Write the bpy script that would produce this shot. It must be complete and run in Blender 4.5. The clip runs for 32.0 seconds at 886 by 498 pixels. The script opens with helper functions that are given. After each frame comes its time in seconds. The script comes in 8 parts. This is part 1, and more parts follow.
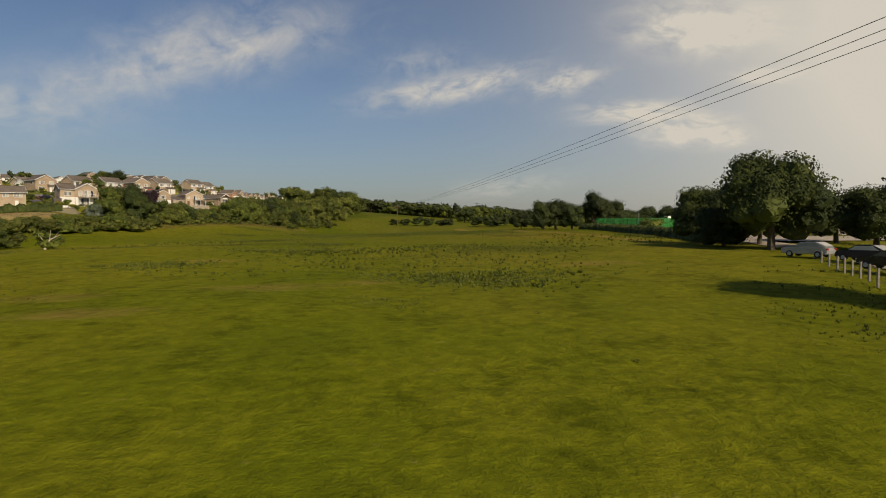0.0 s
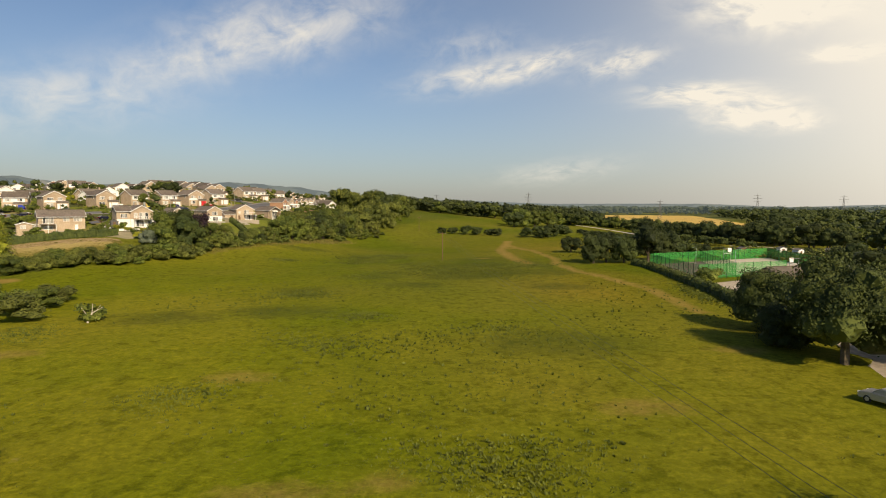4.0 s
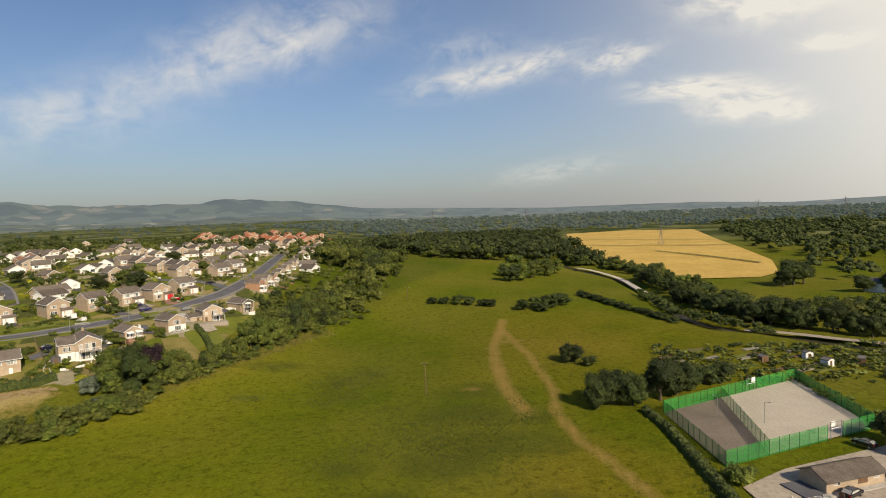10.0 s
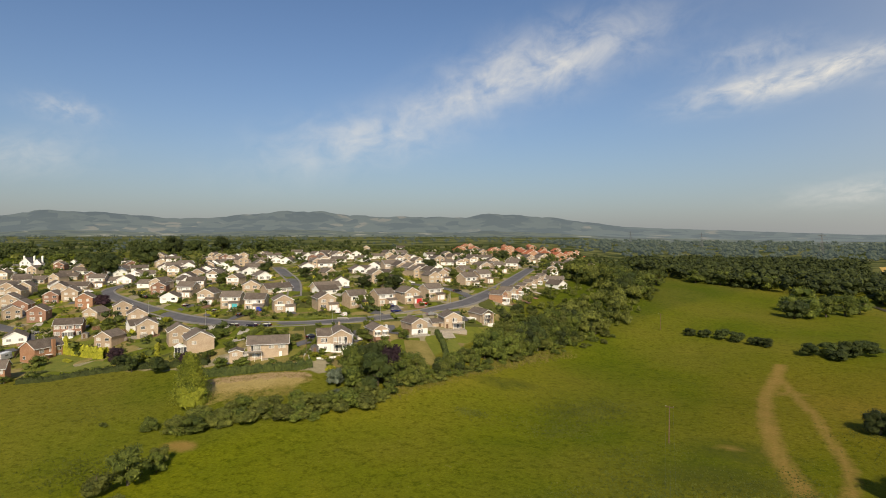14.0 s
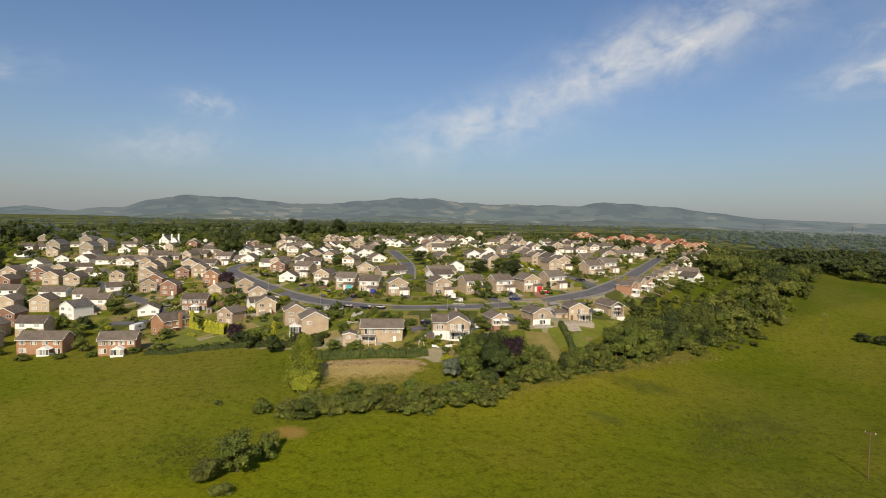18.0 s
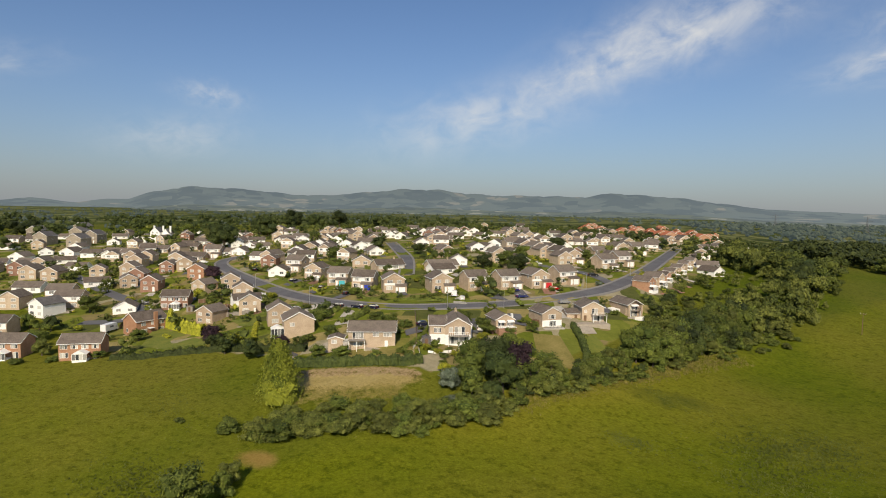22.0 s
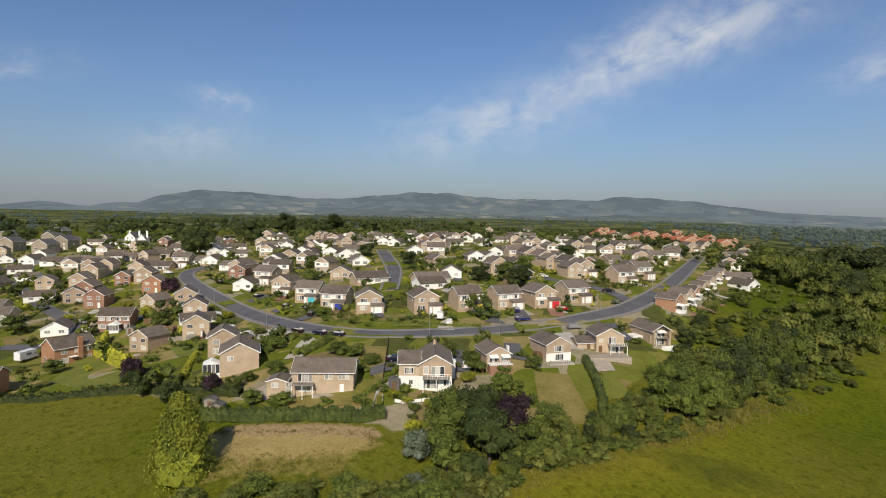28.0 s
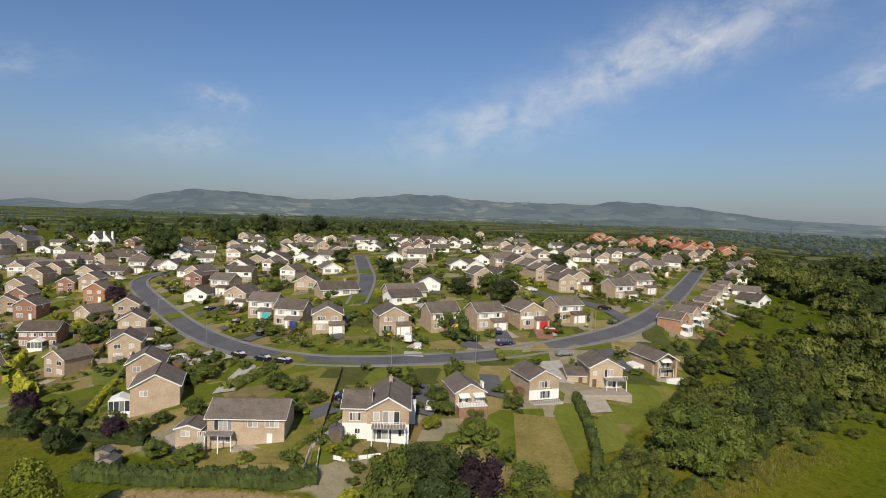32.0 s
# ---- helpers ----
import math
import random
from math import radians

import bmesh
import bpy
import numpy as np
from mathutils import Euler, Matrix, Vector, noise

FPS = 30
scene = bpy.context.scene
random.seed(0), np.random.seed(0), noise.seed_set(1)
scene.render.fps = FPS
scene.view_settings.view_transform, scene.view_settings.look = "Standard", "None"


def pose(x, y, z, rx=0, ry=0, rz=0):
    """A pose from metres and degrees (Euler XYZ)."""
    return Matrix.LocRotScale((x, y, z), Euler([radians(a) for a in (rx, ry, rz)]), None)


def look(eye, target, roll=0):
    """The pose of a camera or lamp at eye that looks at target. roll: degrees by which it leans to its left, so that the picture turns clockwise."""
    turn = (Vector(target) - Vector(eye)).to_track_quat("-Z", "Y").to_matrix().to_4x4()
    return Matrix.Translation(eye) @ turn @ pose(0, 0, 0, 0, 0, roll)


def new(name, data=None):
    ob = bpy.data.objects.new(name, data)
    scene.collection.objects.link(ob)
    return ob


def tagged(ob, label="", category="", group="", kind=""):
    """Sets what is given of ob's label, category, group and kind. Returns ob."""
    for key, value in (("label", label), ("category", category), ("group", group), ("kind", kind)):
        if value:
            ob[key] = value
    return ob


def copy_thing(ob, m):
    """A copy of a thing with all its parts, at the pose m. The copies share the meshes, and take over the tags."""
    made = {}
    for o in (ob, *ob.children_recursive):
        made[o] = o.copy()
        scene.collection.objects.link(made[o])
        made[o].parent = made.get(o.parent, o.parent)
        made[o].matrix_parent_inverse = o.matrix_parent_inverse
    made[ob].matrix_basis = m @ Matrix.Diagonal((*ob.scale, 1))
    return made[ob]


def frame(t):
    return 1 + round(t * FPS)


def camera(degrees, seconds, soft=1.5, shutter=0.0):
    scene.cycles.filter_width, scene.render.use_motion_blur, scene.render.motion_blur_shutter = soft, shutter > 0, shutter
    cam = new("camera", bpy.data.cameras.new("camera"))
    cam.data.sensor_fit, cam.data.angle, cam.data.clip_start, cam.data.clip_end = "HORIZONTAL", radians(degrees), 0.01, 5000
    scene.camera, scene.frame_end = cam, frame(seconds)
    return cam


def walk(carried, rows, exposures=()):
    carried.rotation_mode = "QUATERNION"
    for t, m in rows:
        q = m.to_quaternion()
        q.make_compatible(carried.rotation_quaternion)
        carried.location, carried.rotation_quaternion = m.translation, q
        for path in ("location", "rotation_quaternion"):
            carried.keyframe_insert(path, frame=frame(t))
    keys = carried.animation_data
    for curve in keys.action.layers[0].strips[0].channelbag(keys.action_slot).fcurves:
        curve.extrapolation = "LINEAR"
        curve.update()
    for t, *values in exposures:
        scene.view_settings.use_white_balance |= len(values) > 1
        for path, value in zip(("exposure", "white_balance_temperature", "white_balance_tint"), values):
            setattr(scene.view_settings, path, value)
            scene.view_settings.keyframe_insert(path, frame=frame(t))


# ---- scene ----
cam = camera(73.78, 32.0, soft=1.0)
PATH = [
    (0, (0.01, -0.01, 5.22), (0.00, 99.88, 0.58), -0.23),
    (0.5, (1.24, 0.07, 4.86), (-7.99, 99.55, 0.59), -0.14),
    (1, (1.82, 0.13, 4.84), (-8.85, 99.47, 0.81), -0.39),
    (1.5, (1.92, 0.14, 5.19), (-6.05, 99.72, 0.88), 0.06),
    (2, (1.87, 0.30, 6.38), (-6.06, 99.87, 1.54), 0.48),
    (2.5, (1.88, 0.96, 8.58), (-7.56, 100.39, 3.62), 0.38),
    (3, (1.82, 2.00, 11.70), (-8.23, 101.32, 5.78), 0.36),
    (3.5, (1.63, 3.11, 14.92), (-7.17, 102.50, 8.26), 0.61),
    (5.5, (1.19, 10.45, 28.68), (-7.85, 109.68, 20.20), -0.68),
    (6, (0.80, 12.50, 31.54), (-7.84, 111.76, 23.09), -0.75),
    (6.5, (0.80, 14.43, 34.53), (-7.98, 113.65, 25.70), -1.04),
    (7, (1.12, 16.93, 37.34), (-7.90, 116.15, 28.75), -1.26),
    (7.5, (1.83, 19.54, 40.05), (-7.55, 118.72, 31.38), -1.38),
    (8, (2.48, 21.98, 42.76), (-6.78, 121.20, 34.45), -1.59),
    (8.5, (3.16, 24.10, 45.19), (-5.52, 123.39, 37.08), -1.68),
    (9, (3.76, 25.96, 47.29), (-4.77, 125.35, 40.23), -1.74),
    (9.5, (4.56, 27.54, 49.76), (-4.37, 126.89, 42.66), -2.09),
    (10, (5.21, 28.89, 51.53), (-3.35, 128.30, 44.83), -2.05),
    (10.5, (5.73, 29.97, 52.48), (-2.88, 129.41, 46.31), -1.93),
    (11, (6.01, 30.90, 52.72), (-1.48, 130.46, 47.06), -1.78),
    (11.5, (6.14, 31.50, 52.55), (-1.39, 131.06, 47.02), -1.52),
    (12, (6.43, 31.97, 52.21), (-2.20, 131.46, 47.14), -1.03),
    (12.5, (7.12, 32.55, 51.67), (-2.04, 132.03, 47.22), -0.83),
    (13, (8.57, 34.06, 51.07), (-11.26, 132.00, 47.23), -0.46),
    (13.5, (8.60, 38.31, 50.53), (-27.00, 131.70, 47.19), -0.57),
    (14, (6.54, 43.54, 50.06), (-42.78, 130.47, 46.96), 0.24),
    (14.5, (2.58, 47.46, 49.40), (-57.38, 127.43, 46.18), 0.51),
    (15, (-1.00, 49.28, 48.70), (-67.08, 124.25, 45.01), 0.81),
    (15.5, (-3.21, 50.24, 48.41), (-68.23, 126.14, 45.00), 0.95),
    (17.5, (-5.19, 53.63, 47.65), (-69.75, 129.84, 42.76), 1.03),
    (18, (-6.26, 55.05, 47.44), (-70.63, 131.39, 42.13), 1.12),
    (18.5, (-7.40, 56.59, 47.24), (-72.13, 132.61, 41.73), 1.11),
    (19, (-8.61, 58.27, 47.07), (-73.64, 134.04, 41.52), 0.96),
    (19.5, (-9.98, 60.12, 47.07), (-75.46, 135.47, 41.16), 1.06),
    (20, (-11.46, 62.23, 47.13), (-77.05, 137.45, 40.86), 1.12),
    (20.5, (-13.03, 64.47, 47.15), (-78.47, 139.81, 40.74), 1.18),
    (21, (-14.59, 66.83, 47.10), (-79.81, 142.35, 40.52), 1.13),
    (21.5, (-16.10, 69.32, 46.97), (-81.12, 145.02, 40.47), 1.06),
    (22, (-17.66, 71.92, 46.86), (-82.73, 147.54, 40.09), 1.05),
    (22.5, (-19.20, 74.53, 46.72), (-84.24, 150.20, 40.03), 1.03),
    (23, (-20.66, 77.20, 46.74), (-85.80, 152.80, 40.24), 0.95),
    (23.5, (-22.15, 79.80, 46.84), (-87.96, 154.80, 40.22), 1.03),
    (24, (-23.57, 82.64, 46.88), (-88.58, 158.33, 40.17), 1.02),
    (24.5, (-25.01, 85.26, 46.94), (-89.56, 161.34, 40.24), 0.97),
    (25, (-26.73, 87.88, 46.96), (-92.17, 163.20, 40.42), 0.83),
    (25.5, (-28.43, 90.45, 46.99), (-94.44, 165.29, 40.52), 0.86),
    (27.5, (-34.13, 101.40, 47.16), (-100.30, 176.11, 40.96), 1.14),
    (28, (-35.51, 104.22, 47.17), (-101.92, 178.73, 40.95), 1.06),
    (28.5, (-36.95, 107.05, 47.28), (-103.58, 181.36, 41.11), 1.23),
    (29, (-38.38, 109.94, 47.37), (-104.89, 184.35, 41.11), 1.38),
    (29.5, (-39.93, 112.73, 47.48), (-106.57, 187.03, 41.33), 1.51),
    (30, (-41.46, 115.49, 47.61), (-108.32, 189.60, 41.50), 1.58),
    (30.5, (-42.83, 117.98, 47.81), (-109.66, 192.11, 41.68), 1.74),
    (31, (-44.06, 120.66, 47.99), (-110.40, 195.25, 41.98), 1.92),
    (31.5, (-45.32, 123.38, 48.12), (-111.29, 198.31, 42.30), 1.97),
    (32, (-46.89, 126.46, 48.12), (-112.75, 201.48, 42.30), 1.81),
]
EXPOSURE = [(0.0, -0.40, 8100, 10), (0.6, 0.16, 8300, 10), (3.5, 0.16, 8400, 10), (9.0, 0.05, 7700, 10), (13.0, 0.0, 7600, 10), (16.0, 0.0, 7500, 10), (22.0, -0.02, 7150, 10), (32.0, -0.13, 6650, 10)]
walk(cam, [(t, look(eye, target, roll)) for t, eye, target, roll in PATH], EXPOSURE)

# ---- world, sun ----
SUN_AZ, SUN_EL = 146.0, 36.0
world = bpy.data.worlds.new("world")
scene.world = world
world.use_nodes = True


def sky(tree):
    n, l = tree.nodes, tree.links
    n.clear()
    out, back = n.new("ShaderNodeOutputWorld"), n.new("ShaderNodeBackground")
    air = n.new("ShaderNodeTexSky")
    air.sky_type, air.sun_disc = "NISHITA", False
    air.sun_elevation, air.sun_rotation = radians(SUN_EL), radians(SUN_AZ)
    air.air_density, air.dust_density, air.ozone_density, air.altitude = 1.0, 0.7, 5.0, 50
    coord = n.new("ShaderNodeTexCoord")

    def maths(op, a, b=None, c=None):
        m = n.new("ShaderNodeMath")
        m.operation = op
        for k, v in enumerate((a, b, c)):
            if v is None:
                continue
            if isinstance(v, (int, float)):
                m.inputs[k].default_value = v
            else:
                l.new(v, m.inputs[k])
        return m.outputs[0]

    def along(axis):
        m = n.new("ShaderNodeVectorMath")
        m.operation = "DOT_PRODUCT"
        l.new(coord.outputs["Generated"], m.inputs[0])
        m.inputs[1].default_value = axis
        return m.outputs["Value"]

    def cloud(az, el, wide, high, tilt, weight, strand):
        """One cloud round a heading and a height in degrees, its half sizes and its lean."""
        a, e = radians(az), radians(el)
        right = Vector((math.cos(a), -math.sin(a), 0))
        ahead = Vector((math.sin(a) * math.cos(e), math.cos(a) * math.cos(e), math.sin(e)))
        above = right.cross(ahead)
        c, s = math.cos(radians(tilt)), math.sin(radians(tilt))
        u, v = right * c + above * s, above * c - right * s
        p, q = along(u / math.sin(radians(wide))), along(v / math.sin(radians(high)))
        far = maths("ADD", maths("MULTIPLY", p, p), maths("MULTIPLY", q, q))
        front = maths("MINIMUM", maths("MAXIMUM", maths("MULTIPLY_ADD", along(ahead), 1.8, -0.6), 0.0), 1.0)
        body = maths("MULTIPLY", maths("MULTIPLY", maths("POWER", 2.718, maths("MULTIPLY", far, -0.9)), front), weight)
        if not strand:
            return body
        join = n.new("ShaderNodeCombineXYZ")
        l.new(maths("MULTIPLY", p, strand * 2.2), join.inputs[0])
        l.new(maths("MULTIPLY", q, 0.9), join.inputs[1])
        join.inputs[2].default_value = az
        puff = n.new("ShaderNodeTexNoise")
        puff.inputs["Scale"].default_value, puff.inputs["Detail"].default_value, puff.inputs["Roughness"].default_value = 1.1, 7, 0.58
        puff.inputs["Distortion"].default_value = 0.4
        l.new(join.outputs[0], puff.inputs["Vector"])
        ramp = n.new("ShaderNodeMapRange")
        ramp.interpolation_type = "SMOOTHSTEP"
        ramp.inputs["From Min"].default_value, ramp.inputs["From Max"].default_value = 0.22, 0.82
        l.new(puff.outputs["Fac"], ramp.inputs["Value"])
        return maths("MULTIPLY", body, ramp.outputs[0])

    total = None
    for row in CLOUDS:
        one = cloud(*row)
        total = one if total is None else maths("ADD", total, one)
    total = maths("MINIMUM", total, 1.0)
    mist = maths("MULTIPLY", maths("POWER", 2.718, maths("MULTIPLY", maths("ABSOLUTE", along((0, 0, 1))), -9.0)), HAZE)
    hazy = n.new("ShaderNodeMix")
    hazy.data_type = "RGBA"
    l.new(mist, hazy.inputs[0])
    deep = n.new("ShaderNodeMix")
    deep.data_type, deep.blend_type = "RGBA", "MULTIPLY"
    deep.inputs[0].default_value = 1.0
    deep.inputs[7].default_value = SKY_TINT
    l.new(air.outputs[0], deep.inputs[6])
    l.new(deep.outputs[2], hazy.inputs[6])
    hazy.inputs[7].default_value = HAZE_LIGHT
    tint = n.new("ShaderNodeMix")
    tint.data_type = "RGBA"
    l.new(total, tint.inputs[0])
    l.new(hazy.outputs[2], tint.inputs[6])
    tint.inputs[7].default_value = CLOUD_LIGHT
    l.new(tint.outputs[2], back.inputs["Color"])
    back.inputs["Strength"].default_value = SKY_STRENGTH
    l.new(back.outputs[0], out.inputs[0])


# heading, height, half width, half height, lean, weight, strands
CLOUDS = [
    (-20.0, 15.6, 9.0, 2.6, 15, 0.85, 1.0),
    (-27.0, 12.8, 7.0, 1.8, 18, 0.55, 1.2),
    (-37.5, 8.6, 8.5, 2.3, 12, 0.62, 1.0),
    (-1.5, 12.2, 5.5, 1.2, 8, 0.85, 0.9),
    (3.6, 13.0, 4.6, 1.0, 14, 0.95, 0.8),
    (-2.0, 14.6, 4.0, 1.4, 4, 0.4, 1.0),
    (11.5, 12.8, 3.0, 1.0, 10, 0.95, 0.7),
    (17.8, 9.8, 4.0, 0.85, -2, 1.5, 0.5),
    (22.0, 8.0, 3.2, 1.1, -3, 1.6, 0.5),
    (25.5, 7.0, 1.6, 0.6, 0, 0.7, 0.6),
    (22.5, 16.6, 4.4, 1.8, -8, 1.5, 0.5),
    (28.5, 12.0, 2.2, 0.5, -3, 0.7, 0.6),
    (6.0, 3.3, 4.5, 0.9, 6, 0.55, 0.8),
    (56.0, 15.0, 30.0, 22.0, 0, 1.7, 0),
    (-65.0, 6.0, 4.6, 1.5, 6, 0.38, 0.8),
    (-62.0, 9.7, 2.4, 0.9, -8, 0.45, 0.8),
    (-79.0, 10.5, 4.5, 1.1, 10, 0.35, 0.8),
]
CLOUD_LIGHT = (7.9, 8.2, 8.5, 1)
HAZE, HAZE_LIGHT = 0.85, (3.0, 3.3, 3.7, 1)
SKY_TINT = (0.84, 0.96, 1.12, 1)
SKY_STRENGTH = 0.095
sky(world.node_tree)

sun = new("sun", bpy.data.lights.new("sun", "SUN"))
sun.data.energy, sun.data.angle, sun.data.color = 4.9, radians(0.6), (1.0, 0.90, 0.74)
to_sun = Vector((math.sin(radians(SUN_AZ)) * math.cos(radians(SUN_EL)), math.cos(radians(SUN_AZ)) * math.cos(radians(SUN_EL)), math.sin(radians(SUN_EL))))
sun.matrix_world = look(to_sun * 400, (0, 0, 0))


# ---- materials ----
def surface(name, dark, light, scale=1.0, rough=0.85, bump=0.0, fine=8.0, vary=0.0, metal=0.0, coords="Object", island=0.0, gloss=0.3):
    """A procedural surface: two colours mixed by coarse and fine noise, varied from thing to thing or island to island."""
    m = bpy.data.materials.new(name)
    m.use_nodes = True
    n, l = m.node_tree.nodes, m.node_tree.links
    b = n["Principled BSDF"]
    b.inputs["Roughness"].default_value, b.inputs["Metallic"].default_value = rough, metal
    b.inputs["Specular IOR Level"].default_value = gloss
    co = n.new("ShaderNodeTexCoord")
    big, small = n.new("ShaderNodeTexNoise"), n.new("ShaderNodeTexNoise")
    big.inputs["Scale"].default_value, big.inputs["Detail"].default_value = scale, 4
    small.inputs["Scale"].default_value, small.inputs["Detail"].default_value = scale * fine, 5
    for t in (big, small):
        l.new(co.outputs[coords], t.inputs["Vector"])
    add = n.new("ShaderNodeMath")
    add.operation = "ADD"
    l.new(big.outputs["Fac"], add.inputs[0])
    l.new(small.outputs["Fac"], add.inputs[1])
    spread = n.new("ShaderNodeMapRange")
    spread.inputs["From Min"].default_value, spread.inputs["From Max"].default_value = 0.7, 1.3
    l.new(add.outputs[0], spread.inputs["Value"])
    fac = spread.outputs[0]
    if vary or island:
        src = n.new("ShaderNodeObjectInfo") if vary else n.new("ShaderNodeNewGeometry")
        rnd = src.outputs["Random"] if vary else src.outputs["Random Per Island"]
        mm = n.new("ShaderNodeMath")
        mm.operation = "MULTIPLY_ADD"
        l.new(rnd, mm.inputs[0])
        mm.inputs[1].default_value = vary or island
        mm.inputs[2].default_value = -(vary or island) / 2
        a2 = n.new("ShaderNodeMath")
        a2.operation, a2.use_clamp = "ADD", True
        l.new(fac, a2.inputs[0])
        l.new(mm.outputs[0], a2.inputs[1])
        fac = a2.outputs[0]
    mix = n.new("ShaderNodeMix")
    mix.data_type = "RGBA"
    mix.inputs[6].default_value, mix.inputs[7].default_value = (*dark, 1), (*light, 1)
    l.new(fac, mix.inputs[0])
    l.new(mix.outputs[2], b.inputs["Base Color"])
    if bump:
        bp = n.new("ShaderNodeBump")
        bp.inputs["Strength"].default_value, bp.inputs["Distance"].default_value = bump, 0.05
        l.new(small.outputs["Fac"], bp.inputs["Height"])
        l.new(bp.outputs[0], b.inputs["Normal"])
    return m


def coursed(m, wide, high, depth=0.4, mortar=None):
    """Adds courses of bricks or tiles to a surface, at their real size."""
    n, l = m.node_tree.nodes, m.node_tree.links
    b = n["Principled BSDF"]
    co, sep, com = n.new("ShaderNodeTexCoord"), n.new("ShaderNodeSeparateXYZ"), n.new("ShaderNodeCombineXYZ")
    l.new(co.outputs["Object"], sep.inputs[0])
    add = n.new("ShaderNodeMath")
    l.new(sep.outputs[0], add.inputs[0])
    l.new(sep.outputs[1], add.inputs[1])
    l.new(add.outputs[0], com.inputs[0])
    l.new(sep.outputs[2], com.inputs[1])
    br = n.new("ShaderNodeTexBrick")
    br.inputs["Scale"].default_value, br.inputs["Mortar Size"].default_value = 1.0, high * 0.12
    br.inputs["Brick Width"].default_value, br.inputs["Row Height"].default_value = wide, high
    br.inputs["Color1"].default_value, br.inputs["Color2"].default_value, br.inputs["Mortar"].default_value = (1, 1, 1, 1), (0.72, 0.72, 0.72, 1), (*(mortar or (0.55,) * 3), 1)
    l.new(com.outputs[0], br.inputs["Vector"])
    mul = n.new("ShaderNodeMix")
    mul.data_type, mul.blend_type = "RGBA", "MULTIPLY"
    mul.inputs[0].default_value = depth
    src = b.inputs["Base Color"].links[0].from_socket
    l.new(src, mul.inputs[6])
    l.new(br.outputs["Color"], mul.inputs[7])
    l.new(mul.outputs[2], b.inputs["Base Color"])
    bp = n.new("ShaderNodeBump")
    bp.inputs["Strength"].default_value, bp.inputs["Distance"].default_value = 0.5, 0.02
    l.new(br.outputs["Color"], bp.inputs["Height"])
    l.new(bp.outputs[0], b.inputs["Normal"])
    return m


BUFF = coursed(surface("buff_brick", (0.38, 0.285, 0.20), (0.56, 0.445, 0.325), 0.5, 0.9, vary=0.7), 0.225, 0.075)
ORANGE = coursed(surface("orange_brick", (0.34, 0.175, 0.10), (0.48, 0.28, 0.175), 0.5, 0.9, vary=0.6), 0.225, 0.075)
RED_BRICK = coursed(surface("red_brick", (0.22, 0.115, 0.08), (0.35, 0.20, 0.14), 0.5, 0.9, vary=0.6), 0.225, 0.075)
STONE = coursed(surface("stone", (0.22, 0.19, 0.15), (0.42, 0.36, 0.28), 0.8, 0.95, vary=0.5), 0.4, 0.2)
RENDER = surface("white_render", (0.74, 0.73, 0.70), (0.88, 0.87, 0.84), 0.4, 0.9, vary=0.3)
CLAD = surface("white_boarding", (0.70, 0.70, 0.68), (0.84, 0.84, 0.82), 0.6, 0.55)
TILE = coursed(surface("brown_tiles", (0.095, 0.076, 0.062), (0.19, 0.158, 0.132), 0.5, 0.9, vary=0.8, bump=0.2), 0.33, 0.13, 0.5, (0.5,) * 3)
SLATE = coursed(surface("grey_slates", (0.085, 0.08, 0.08), (0.17, 0.16, 0.155), 0.5, 0.8, vary=0.6), 0.3, 0.13, 0.5)
RED_TILE = coursed(surface("red_tiles", (0.36, 0.10, 0.045), (0.55, 0.19, 0.09), 0.5, 0.9, vary=0.5), 0.33, 0.13, 0.4)
WHITE = surface("white_paint", (0.74, 0.74, 0.72), (0.84, 0.84, 0.82), 2.0, 0.45)
TIMBER = surface("brown_timber", (0.10, 0.055, 0.03), (0.2, 0.12, 0.07), 3.0, 0.8)
GREY_TIMBER = surface("grey_timber", (0.18, 0.16, 0.14), (0.32, 0.29, 0.25), 2.0, 0.9)
BLUE_DOOR = surface("blue_paint", (0.02, 0.04, 0.30), (0.04, 0.07, 0.42), 2.0, 0.4)
TEAL_DOOR = surface("teal_paint", (0.05, 0.33, 0.40), (0.08, 0.45, 0.52), 2.0, 0.4)
YELLOW_DOOR = surface("yellow_paint", (0.75, 0.56, 0.10), (0.85, 0.68, 0.16), 2.0, 0.4)
RED_DOOR = surface("red_paint", (0.50, 0.02, 0.03), (0.62, 0.04, 0.05), 2.0, 0.4)
CONCRETE = surface("concrete", (0.30, 0.28, 0.25), (0.46, 0.43, 0.39), 0.7, 0.95, bump=0.2)
PAVING = coursed(surface("paving", (0.30, 0.26, 0.21), (0.44, 0.39, 0.32), 0.7, 0.95), 0.6, 0.6, 0.3)
ASPHALT = surface("asphalt", (0.075, 0.075, 0.085), (0.125, 0.125, 0.135), 0.15, 0.95, fine=30.0)
PAVE = surface("pavement_asphalt", (0.15, 0.145, 0.14), (0.23, 0.22, 0.21), 0.3, 0.95, fine=20.0)
GRAVEL = surface("pale_gravel", (0.24, 0.20, 0.155), (0.42, 0.36, 0.29), 0.05, 0.95, bump=0.1, fine=24.0)
SHINGLE = surface("pale_shingle", (0.36, 0.33, 0.28), (0.56, 0.52, 0.45), 0.5, 0.95, bump=0.3)
CROP = surface("ripe_wheat", (0.40, 0.26, 0.055), (0.55, 0.375, 0.10), 0.035, 0.95, fine=9.0)
COURT = surface("sandy_court", (0.36, 0.315, 0.255), (0.48, 0.425, 0.35), 0.1, 0.95, fine=16.0)
COURT_DARK = surface("worn_court", (0.125, 0.10, 0.078), (0.21, 0.175, 0.14), 0.14, 0.95, fine=16.0)
